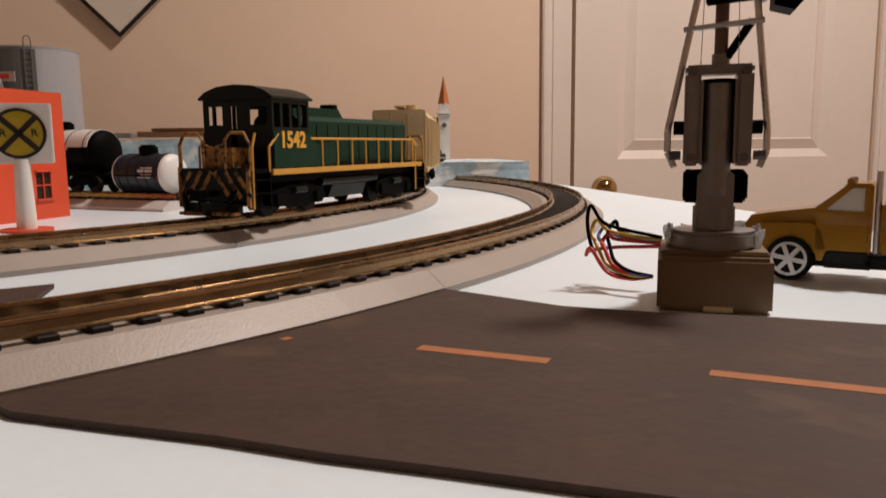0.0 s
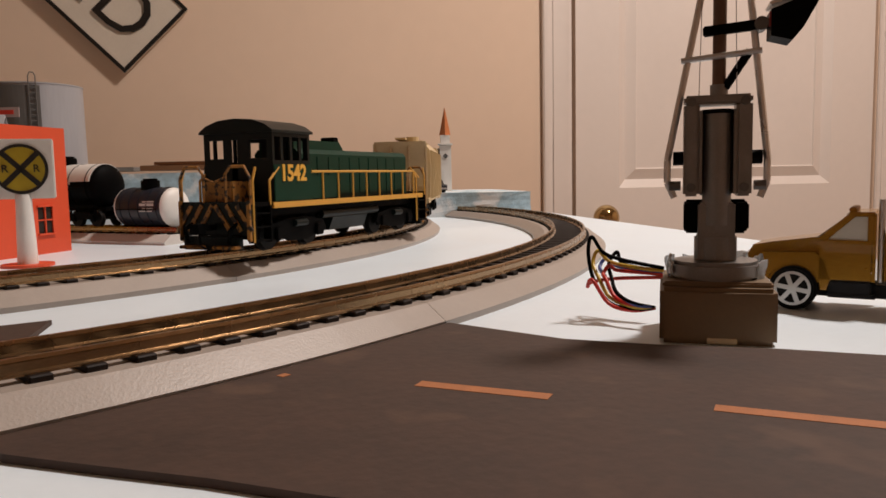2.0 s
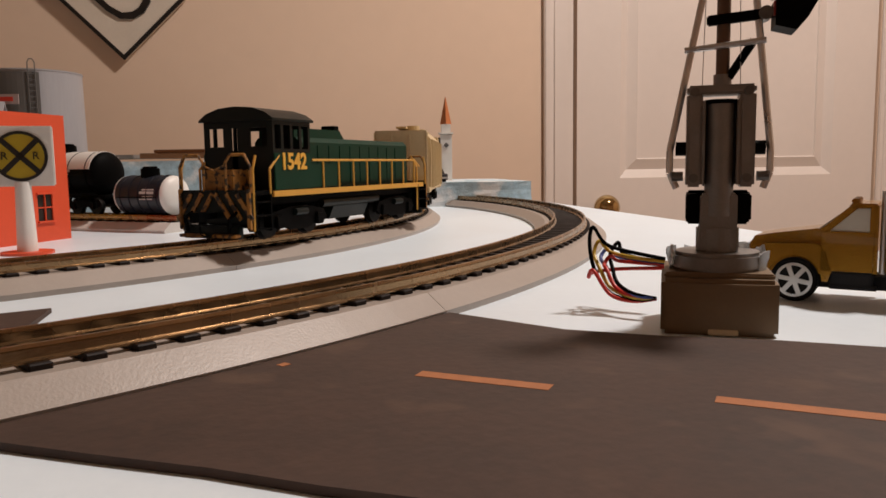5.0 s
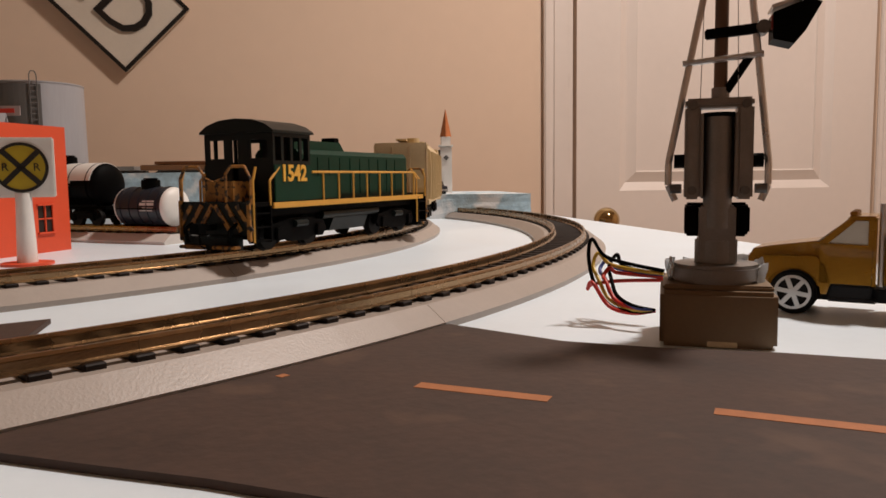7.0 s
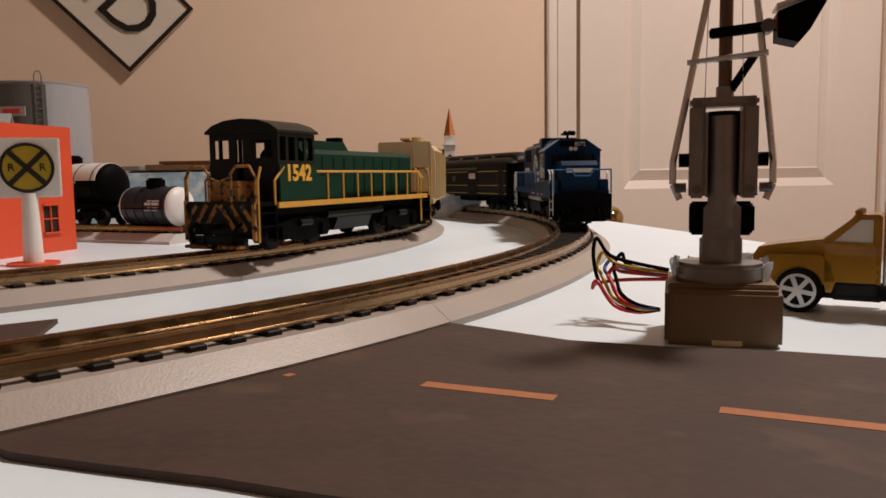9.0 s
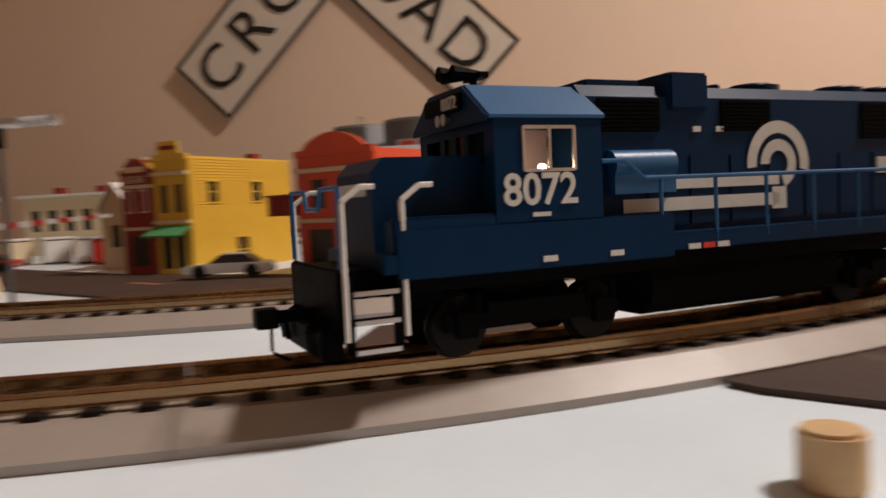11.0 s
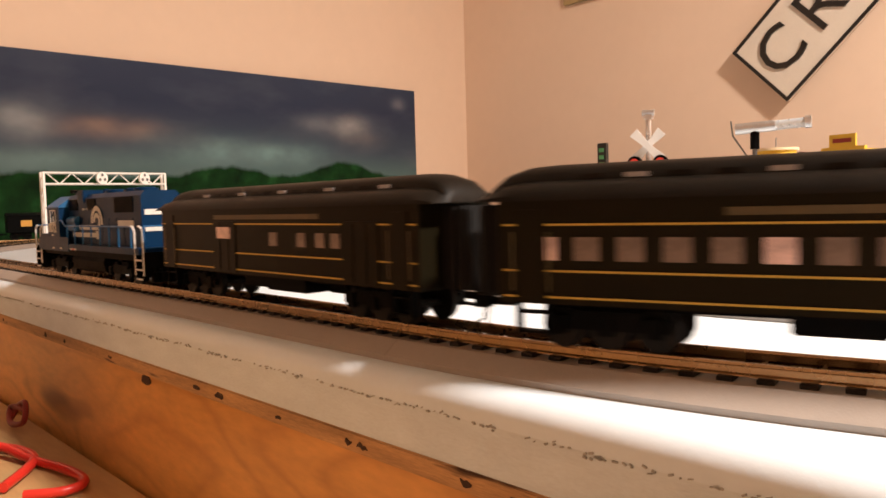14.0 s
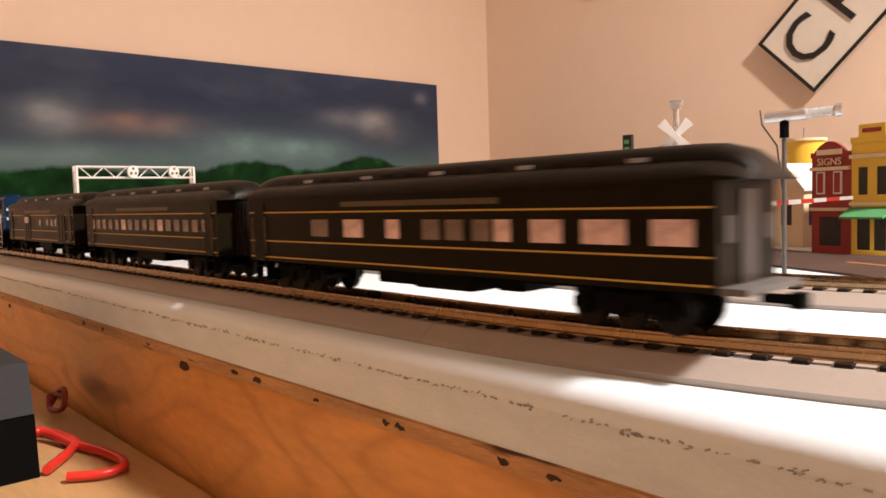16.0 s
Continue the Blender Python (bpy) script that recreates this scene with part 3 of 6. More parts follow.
part("board", box(B(), (0, 0.676, 0.17), (0.012, 1.252, 0.40)), backdrop_material(), bd)


# ---- wheels and bogies shared by the rolling stock ----
def bogie(parent, x, axles, pitch, material=BLACK):
    bm = B()
    half = pitch * (axles - 1) / 2
    for sg in (-1, 1):
        box(bm, (x, sg * 0.0125, 0.0068), (2 * half + 0.009, 0.0016, 0.0032))
        box(bm, (x, sg * 0.0128, 0.0090), (half * 1.2 + 0.004, 0.002, 0.0026))
        for i in range(axles):
            ax = x - half + i * pitch
            box(bm, (ax, sg * 0.0132, 0.0064), (0.0044, 0.002, 0.005))
            rod(bm, (ax - 0.003, sg * 0.0128, 0.0085), (ax - 0.003, sg * 0.0128, 0.012), 0.0009, 6)
            rod(bm, (ax + 0.003, sg * 0.0128, 0.0085), (ax + 0.003, sg * 0.0128, 0.012), 0.0009, 6)
    box(bm, (x, 0, 0.0095), (0.012, 0.022, 0.004))
    bg = part("bogie", bm, material, parent, bevel=0.0003)
    for i in range(axles):
        ax = x - half + i * pitch
        w = B()
        for sg in (-1, 1):
            rod(w, (ax, sg * 0.0079, 0.0058), (ax, sg * 0.0103, 0.0058), 0.0058, 20)
            rod(w, (ax, sg * 0.0074, 0.0058), (ax, sg * 0.0081, 0.0058), 0.0064, 20)
            rod(w, (ax, sg * 0.0102, 0.0058), (ax, sg * 0.0106, 0.0058), 0.0022, 12)
        rod(w, (ax, -0.0075, 0.0058), (ax, 0.0075, 0.0058), 0.0012, 8)
        part("wheelset", w, WHEEL, bg, "dark steel wheelset", smooth=True)
    return bg


def coupler(parent, x, sg):
    bm = B()
    box(bm, (x + sg * 0.003, 0, 0.0098), (0.009, 0.0018, 0.0022))
    box(bm, (x + sg * 0.0085, 0.0006, 0.0098), (0.0042, 0.0042, 0.0036))
    tube(bm, [(x + sg * 0.0075, 0, 0.009), (x + sg * 0.0078, 0.001, 0.0035), (x + sg * 0.0045, 0.002, 0.0018)], 0.0004, 5)
    part("coupler", bm, BLACK, parent, bevel=0.0003)


def side_steps(parent, x, sg, material):
    bm = B()
    for i, z in enumerate((0.0045, 0.0095, 0.0145)):
        box(bm, (x, sg * 0.0155, z), (0.0085, 0.0036, 0.0006))
    for d in (-0.0045, 0.0045):
        box(bm, (x + d, sg * 0.0157, 0.0105), (0.0007, 0.0036, 0.0135))
    st = part("step", bm, material, parent)
    if parent.name.startswith("diesel_loco"):
        for z in (0.0045, 0.0095, 0.0145):
            part("tread", box(B(), (x, sg * 0.0175, z), (0.0082, 0.0006, 0.0008)), SILVER, st, "bright silver step edge")


def blue_locomotive():
    t = thing("diesel_locomotive", pose(0, 0, 0), "blue road-switcher model locomotive numbered 8072, with white lettering", "locomotive")
    t.scale = (1.02, 1.02, 1.04)
    part("frame", box(B(), (0, 0, 0.0158), (0.188, 0.029, 0.005)), BLACK, t, "black underframe", bevel=0.0005)
    part("walkway", box(B(), (-0.001, 0, 0.0190), (0.176, 0.0352, 0.0036)), BLUE, t, bevel=0.0003)
    # nose
    bm = prism(B(), [(0.063, 0.0195), (0.0862, 0.0195), (0.0862, 0.0352), (0.0838, 0.0378), (0.063, 0.0378)], "y", -0.0108, 0.0108)
    part("nose", bm, BLUE, t, "short low nose hood", bevel=0.0009)
    for sg in (-1, 1):
        part("battery_box", box(B(), (0.0745, sg * 0.0150, 0.0232), (0.0210, 0.0050, 0.0074)), BLUE, t, bevel=0.0005)
        part("side_skirt", box(B(), (0.0535, sg * 0.0172, 0.0205), (0.062, 0.0010, 0.0090)), BLUE, t, bevel=0.0003)
    # cab
    bm = B()
    for sg in (-1, 1):
        y = -0.0174 if sg < 0 else 0.0166
        holed(bm, (0.0402, y, 0.0195), 0, 0.0240, 0.0246, 0.0008, [(0.0064, 0.0178, 0.0148, 0.0230)])
    holed(bm, (0.0410, -0.0166, 0.0195), radians(90), 0.0332, 0.0246, 0.0008, [])
    for x in (0.0634,):
        holed(bm, (x + 0.0008, -0.0166, 0.0195), radians(90), 0.0332, 0.0246, 0.0008, [(0.003, 0.010, 0.0165, 0.0225), (0.0122, 0.0155, 0.0165, 0.0225), (0.0177, 0.021, 0.0165, 0.0225), (0.0232, 0.0302, 0.0165, 0.0225)])
    part("cab", bm, BLUE, t, "cab with sloped roof edges")
    # gloss is put into the roof colour, a lighter blue than the body's
    bm = prism(B(), [(-0.0178, 0.0441), (0.0178, 0.0441), (0.0178, 0.0447), (0.0082, 0.0514), (-0.0082, 0.0514), (-0.0178, 0.0447)], "x", 0.0395, 0.0652)
    part("cab_roof", bm, BLUELT, t, bevel=0.0004)
    bm = prism(B(), [(-0.0174, 0.0436), (0.0174, 0.0436), (0.0174, 0.0446), (0.0080, 0.0511), (-0.0080, 0.0511), (-0.0174, 0.0446)], "x", 0.0653, 0.0659)
    part("cab_brow", bm, BLUE, t, "dark blue panel over the windscreen")
    part("number_board", box(B(), (0.0655, 0, 0.0483), (0.0025, 0.0165, 0.0032)), BLACK, t)
    text("number", "8072", 0.0034, Matrix.Translation((0.0669, 0.0042, 0.0482)) @ Matrix.Rotation(radians(90), 4, "Z") @ UP, LOGOWHITE, t)
    bm = B()
    for y in (-0.0014, 0.0014):
        rod(bm, (0.0650, y, 0.0455), (0.0670, y, 0.0455), 0.0012, 12)
    part("headlight", bm, SILVER, t)
    for sg in (-1, 1):
        for x in (0.0495, 0.0545):
            cl = B()
            bmesh.ops.create_uvsphere(cl, u_segments=12, v_segments=8, radius=0.0008, matrix=Matrix.Translation((x, sg * 0.010, 0.0352)))
            part("cab_lamp", cl, BULBGLOW, t, "small glowing warm bulb inside the cab")
    # added panel, no cab part: blocks the view through and catches bulb light
    part("cab_partition", box(B(), (0.0522, 0, 0.0360), (0.0215, 0.0014, 0.0150)), PINKLABEL, t)
    # dark sheet added behind the windscreen in place of the cab's inner shade
    part("cab_bulkhead", box(B(), (0.0612, 0, 0.0375), (0.0008, 0.0328, 0.0130)), CABBLACK, t, "added dark sheet standing in for shade behind the windscreen")
    part("cab_seat", box(B(), (0.050, 0, 0.027), (0.014, 0.026, 0.012)), TANKDARK, t, bevel=0.001)
    for sg in (-1, 1):
        bm = B()
        for x in (0.0466, 0.0523, 0.0580):
            box(bm, (x, sg * 0.0174, 0.0384), (0.0006, 0.0006, 0.0082))
        for z in (0.0344, 0.0424):
            box(bm, (0.0523, sg * 0.0174, z), (0.0114, 0.0006, 0.0006))
        part("window_frame", bm, SILVER, t, "bare metal window frame")
    # hood
    bm = prism(B(), [(-0.0112, 0.0205), (0.0112, 0.0205), (0.0112, 0.0492), (0.0088, 0.0518), (-0.0088, 0.0518), (-0.0112, 0.0492)], "x", -0.0790, 0.0403)
    part("hood", bm, BLUE, t, "long engine hood", bevel=0.0006)
    for sg in (-1, 1):
        for x0, x1, z0, z1 in ((0.0205, 0.0365, 0.0420, 0.0488), (-0.012, 0.003, 0.0420, 0.0488), (-0.071, -0.043, 0.0400, 0.0488)):
            bm = B()
            k = 8
            box(bm, ((x0 + x1) / 2, sg * 0.0113, (z0 + z1) / 2), (x1 - x0, 0.0003, z1 - z0))
            for i in range(k):
                box(bm, ((x0 + x1) / 2, sg * 0.01155, z0 + (i + 0.5) * (z1 - z0) / k), (x1 - x0, 0.0005, (z1 - z0) / k * 0.45))
            part("grille", bm, BLACK, t, "dark louvred intake grille")
        # doors down the hood
        for i in range(9):
            part("hood_door", box(B(), (0.0305 - i * 0.0118, sg * 0.01135, 0.0295), (0.0108, 0.0005, 0.0145)), BLUE, t)
        bm = B()
        rod(bm, (0.0185, sg * 0.0118, 0.0352), (0.0345, sg * 0.0118, 0.0352), 0.0030, 16)
        box(bm, (0.0265, sg * 0.0122, 0.0322), (0.016, 0.0034, 0.006))
        part("filter_housing", bm, BLUELT, t, smooth=True)
        # emblem: two arcs and a pair of bars
        e = B()
        ax = "y"
        yy = sg * 0.0117
        th = sg * 0.0002
        cx, cz = -0.0140, 0.0345
        ring(e, (cx, cz, yy), 0.0070, 0.0098, -5, 190, ax, th, 36)
        ring(e, (cx, cz, yy), 0.0030, 0.0056, 0, 250, ax, th, 30)
        for z in (0.0312, 0.0266):
            box(e, (0.0085, yy + th / 2, z), (0.0450, 0.0002, 0.0028))
        box(e, (cx, yy + th / 2, 0.0268), (0.0045, 0.0002, 0.005))
        part("emblem", e, LOGOWHITE, t, "grey-white arcs and twin bars painted on the hood")
        part("lettering", box(B(), (-0.060, sg * 0.0117, 0.0335), (0.0235, 0.0003, 0.0040)), LOGOWHITE, t, "grey-white bar of lettering")
        m = Matrix.Translation((0.0545, sg * 0.01752, 0.0306)) @ Matrix.Rotation(radians(0 if sg < 0 else 180), 4, "Z") @ UP
        text("number", "8072", 0.0083, m, LOGOWHITE, t, spacing=1.0, bold=0.00014, label="grey-white road number 8072")
        part("lettering", box(B(), (0.0545, sg * 0.01745, 0.0262), (0.004, 0.0003, 0.0008)), LOGOWHITE, t)
        for x, mm in ((0.0532, LOGOWHITE), (0.0375, LOGOWHITE), (0.0175, LOGOWHITE), (0.0135, RED), (0.0095, LOGOWHITE)):
            part("data_plate", box(B(), (x, sg * 0.0178, 0.0178), (0.0032, 0.0003, 0.0011)), mm, t)
        for x in (0.0102, 0.0035):
            part("data_plate", box(B(), (x, sg * 0.0114, 0.0425), (0.0022, 0.0004, 0.0012)), LOGOWHITE, t)
        # railings
        rail_ = B()
        tube(rail_, [(0.0402, sg * 0.0172, 0.0358), (0.0345, sg * 0.0172, 0.0358), (0.0295, sg * 0.0172, 0.0322), (-0.079, sg * 0.0172, 0.0322)], 0.00045, 6)
        part("handrail", rail_, BLUELT, t, "light blue handrail")
        for i in range(8):
            x = 0.0255 - i * 0.0148
            part("stanchion", rod(B(), (x, sg * 0.0172, 0.019), (x, sg * 0.0172, 0.0322), 0.00045, 6), BLUELT, t)
        for x, f in ((0.0885, 1), (-0.0885, -1)):
            side_steps(t, x, sg, BLACK)
            for dx in (0.0055, -0.0055):
                bm = B()
                tube(bm, [(x + dx, sg * 0.0172, 0.0065), (x + dx, sg * 0.0172, 0.030), (x + dx - f * 0.0035, sg * 0.0172, 0.0325), (x + dx - f * 0.006, sg * 0.0172, 0.0325)], 0.0005, 6)
                part("grab_rail", bm, WHITE, t, "white-painted step grab rail")
    # ends
    for f in (1, -1):
        bm = B()
        box(bm, (f * 0.0945, 0, 0.0125), (0.0016, 0.0345, 0.0125))
        box(bm, (f * 0.0955, 0, 0.0055), (0.004, 0.027, 0.0055))
        part("pilot", bm, BLACK, t, "black end plate and snow plough", bevel=0.0004)
        coupler(t, f * 0.096, f)
        bm = B()
        tube(bm, [(f * 0.0945, -0.0168, 0.019), (f * 0.0945, -0.0168, 0.0325), (f * 0.0945, -0.006, 0.0325), (f * 0.0945, -0.0045, 0.029), (f * 0.0945, 0.0045, 0.029), (f * 0.0945, 0.006, 0.0325), (f * 0.0945, 0.0168, 0.0325), (f * 0.0945, 0.0168, 0.019)], 0.00045, 6)
        part("end_railing", bm, BLUELT, t)
        for y in (-0.012, 0.012, -0.009, 0.009):
            part("hose", tube(B(), [(f * 0.0955, y, 0.010), (f * 0.099, y, 0.008), (f * 0.0985, y, 0.004)], 0.0006, 5), BLACK, t)
    part("lettering", box(B(), (0.0864, 0, 0.0322), (0.0003, 0.016, 0.0024)), LOGOWHITE, t, "grey bar of lettering on the nose")
    # rear stripes
    bm = B()
    for z in (0.040, 0.031):
        box(bm, (-0.0791, 0, z), (0.0006, 0.019, 0.0030))
    part("end_stripe", bm, LOGOWHITE, t, "grey-white bars on the hood end")
    # roof
    for x in (-0.018, -0.048, -0.063):
        bm = B()
        rod(bm, (x, 0, 0.0515), (x, 0, 0.0535), 0.0068, 24)
        rod(bm, (x, 0, 0.0533), (x, 0, 0.0541), 0.0056, 24, 0.0048)
        part("radiator_fan", bm, BLUE, t, smooth=True)
    part("blower_housing", box(B(), (0.0125, 0, 0.0505), (0.011, 0.0245, 0.0080)), BLUE, t, bevel=0.0006)
    part("roof_hatch", box(B(), (0.0295, 0, 0.0522), (0.014, 0.015, 0.0022)), BLUE, t, bevel=0.0003)
    bm = B()
    rod(bm, (0.001, 0, 0.0515), (0.001, 0, 0.055), 0.0016, 10)
    part("exhaust_stack", bm, BLUE, t)
    bm = B()
    rod(bm, (-0.006, 0, 0.0515), (-0.006, 0, 0.054), 0.0016, 10)
    part("exhaust_stack", bm, BLUE, t, bevel=0.0003)
    bm = B()
    rod(bm, (0.058, -0.002, 0.051), (0.058, -0.002, 0.0546), 0.0008, 6)
    for y, d in ((-0.0045, 0.006), (-0.002, 0.008), (0.0005, 0.006)):
        rod(bm, (0.058, y, 0.0550), (0.058 + d, y, 0.0550), 0.0006, 8, 0.0016)
    box(bm, (0.0575, -0.002, 0.0546), (0.002, 0.008, 0.0012))
    part("horn", bm, BLACK, t, "three-chime air horn")
    bm = prism(B(), [(-0.013, 0.0145), (0.013, 0.0145), (0.0148, 0.011), (0.0135, 0.0055), (0.010, 0.0035), (-0.010, 0.0035), (-0.0135, 0.0055), (-0.0148, 0.011)], "x", -0.030, 0.026)
    part("fuel_tank", bm, BLACK, t, bevel=0.0006)
    part("air_tank", rod(B(), (-0.028, -0.0135, 0.0142), (0.030, -0.0135, 0.0142), 0.0016, 12), SILVER, t, smooth=True)
    bogie(t, 0.054, 2, 0.031)
    bogie(t, -0.054, 2, 0.031)
    # the long hood end is drawn out to its full length
    for ob in [c for c in t.children] + [g for c in t.children for g in c.children]:
        if ob.matrix_local.translation.length < 1e-6:
            for v in ob.data.vertices:
                if v.co.x < -0.072:
                    v.co.x -= 0.003
    return t


LOCO = blue_locomotive()


# ---- passenger cars ----
PANE_MESH = {}


def window(parent, x, sg, z, w, h, lit):
    key = (round(w, 4), round(h, 4), lit)
    if key not in PANE_MESH:
        bm = box(B(), (0, 0, 0), (w, 0.0005, h))
        me = bpy.data.meshes.new("window")
        bm.to_mesh(me)
        bm.free()
        # lit picks the painted brightness: 0 dark, 1 bright, 2 dim
        me.materials.append((DARKWIN, PANEBRIGHT, PANEDIM)[lit])
        PANE_MESH[key] = me
    ob = new("window", PANE_MESH[key])
    ob.parent = parent
    ob.matrix_local = pose(x, sg * 0.01728, z)


def coach(kind, label):
    L = {"baggage": 0.1000, "coach": 0.1050, "observation": 0.1165}[kind]
    t = thing("passenger_car", pose(0, 0, 0), label, "railway car", "passenger cars of the train")
    t.scale = (1, 1, 1.11)
    back = -L
    side = [(-0.0172, 0.0118), (0.0172, 0.0118), (0.0172, 0.0378), (-0.0172, 0.0378)]
    part("body", prism(B(), side, "x", back, L), CARGREEN, t, bevel=0.0006)
    roof = [(0.0178, 0.0378), (0.0176, 0.0392), (0.0150, 0.0416), (0.0105, 0.0428), (0.0100, 0.0446), (0.0085, 0.0460), (0.0045, 0.0470), (0, 0.0473)]
    roof = roof + [(-y, z) for y, z in roof[-2::-1]]
    bm = B()
    rows = []
    for x, f in ((back - 0.007, 0.06), (back - 0.0055, 0.45), (back - 0.001, 0.80), (back + 0.005, 0.96), (back + 0.012, 1), (L - 0.012, 1), (L - 0.005, 0.96), (L + 0.001, 0.80), (L + 0.0055, 0.45), (L + 0.007, 0.06)):
        rows.append([bm.verts.new((x, y, 0.0378 + (z - 0.0378) * f)) for y, z in roof])
    for r0, r1 in zip(rows, rows[1:]):
        for k in range(len(roof)):
            n = (k + 1) % len(roof)
            bm.faces.new((r0[k], r0[n], r1[n], r1[k]))
    bm.faces.new(rows[0])
    bm.faces.new(rows[-1][::-1])
    part("roof", bm, CARROOF, t, "dark clerestory roof", smooth=True)
    for sg in (-1, 1):
        for z in (0.0318, 0.0202, 0.0136):
            part("stripe", box(B(), ((back + L) / 2, sg * 0.01735, z), (L - back - 0.003, 0.0003, 0.0005)), STRIPE, t, "thin yellow stripe")
        part("letter_board", box(B(), (0.0, sg * 0.01735, 0.0345), (0.085, 0.0003, 0.0018)), FADED, t, "faded gold bar of lettering")
        for i in range(14):
            part("vent_sash", box(B(), ((i - 6.5) * (2 * L - 0.04) / 14, sg * 0.0103, 0.0437), (0.0062, 0.0004, 0.0012)), CARROOF if i % 3 else TANKGREY, t)
        if kind == "coach":
            for i in range(16):
                window(t, -0.0908 + i * 0.0121, sg, 0.0258, 0.0072, 0.0058, 2 if i % 5 else 1)
        elif kind == "baggage":
            for x in (0.033, -0.068):
                dr = part("sliding_door", box(B(), (x, sg * 0.01735, 0.0225), (0.021, 0.0007, 0.0205)), CARGREEN, t, bevel=0.0002)
                for d in (-0.004, 0.004):
                    part("door_bar", box(B(), (x + d, sg * 0.01775, 0.0225), (0.0006, 0.0005, 0.019)), CARGREEN, dr)
            part("door_window", box(B(), (0.033, sg * 0.01780, 0.0282), (0.0120, 0.0005, 0.0046)), PANEBRIGHT, t, "sliding door window with brightness painted into its pale colour")
            for x in (-0.009, -0.030, -0.043, -0.053):
                window(t, x, sg, 0.0262, 0.0060, 0.0050, 2)
        else:
            for x, w, lit in ((0.0580, 0.0120, 2), (0.0350, 0.0120, 1), (0.0105, 0.0075, 1), (-0.0105, 0.0088, 2), (-0.0222, 0.0085, 2), (-0.0350, 0.0080, 2), (-0.0442, 0.0070, 1), (-0.0620, 0.0120, 1), (-0.0825, 0.0148, 1), (-0.1040, 0.0122, 1)):
                window(t, x, sg, 0.0258, w, 0.0064, lit)
        for x in (L - 0.010, back + 0.010)[:1 if kind == "observation" else 2]:
            part("vestibule_door", box(B(), (x, sg * 0.01738, 0.0240), (0.009, 0.0006, 0.0235)), CARGREEN, t, bevel=0.0002)
            side_steps(t, x, sg, BLACK)
            for d in (-0.0055, 0.0055):
                part("grab_rail", rod(B(), (x + d, sg * 0.0180, 0.015), (x + d, sg * 0.0180, 0.030), 0.0003, 5), FADED, t)
    for f in (1, -1):
        if kind == "observation" and f < 0:
            part("rear_platform", box(B(), (back - 0.0035, 0, 0.0125), (0.008, 0.0335, 0.0016)), TANKDARK, t)
            part("rear_door", box(B(), (back - 0.0003, 0, 0.0245), (0.0008, 0.010, 0.0225)), DARKWIN, t)
            for y in (-0.0115, 0.0115):
                part("end_window", box(B(), (back - 0.0003, y, 0.0265), (0.0008, 0.0055, 0.0062)), DARKWIN, t)
        else:
            dia = part("diaphragm", box(B(), (f * (L + 0.0062), 0, 0.0245), (0.0122, 0.0110, 0.0225)), RUBBER, t, "black gangway bellows")
            for q in range(6):
                part("fold", box(B(), (f * (L + 0.001 + q * 0.0020), 0, 0.0245), (0.0011, 0.0140 - (q % 2) * 0.0015, 0.0250)), RUBBER, dia)
        coupler(t, f * (L + 0.005), f)
    for x, w, y in ((0.018, 0.022, 0), (-0.012, 0.03, 0.004), (-0.036, 0.012, -0.005)):
        part("equipment_box", box(B(), (x, y, 0.0092), (w, 0.020, 0.0055)), BLACK, t, bevel=0.0005)
    part("underframe", box(B(), (0, 0, 0.0112), (2 * L - 0.03, 0.024, 0.0016)), BLACK, t)
    bogie(t, L - 0.030, 3, 0.0135)
    bogie(t, -L + 0.030, 3, 0.0135)
    return t


CARS = [coach("baggage", "dark olive model baggage car with yellow stripes and sliding doors"),
        coach("coach", "dark olive model coach with many windows and yellow stripes"),
        coach("observation", "dark olive model observation car with an open rear platform")]


# ---- lower bench in front of the table ----
bench = thing("workbench", pose(0, 0, 0), "low light-wood bench top butting against the table fascia", "workbench")
for i in range(6):
    y1 = 0.0225 - i * 0.09
    part("plank", box(B(), (-1.05, y1 - 0.0447, -0.104), (1.38, 0.0894, 0.018)), BENCHWOOD, bench, bevel=0.0008)
for lx in (-1.65, -0.45):
    for ly in (-0.45, -0.05):
        part("leg", box(B(), (lx, ly, (ZF - 0.113) / 2), (0.05, 0.05, -0.113 - ZF)), BENCHWOOD, bench)
pb = thing("power_pack", pose(-0.70, -0.088, -0.095), "black and grey train power pack standing on the bench", "transformer")
part("case", prism(B(), [(-0.078, 0), (0.078, 0), (0.075, 0.034), (-0.078, 0.034)], "y", -0.055, 0.055), BLACK, pb, bevel=0.003)
part("cover", prism(B(), [(-0.078, 0.0345), (0.074, 0.0345), (0.066, 0.062), (-0.078, 0.062)], "y", -0.055, 0.055), SLATEDARK, pb, "grey metal cover", bevel=0.004)
part("knob", rod(B(), (0.0, 0, 0.062), (0.0, 0, 0.075), 0.014, 20), BLACK, pb, bevel=0.001)


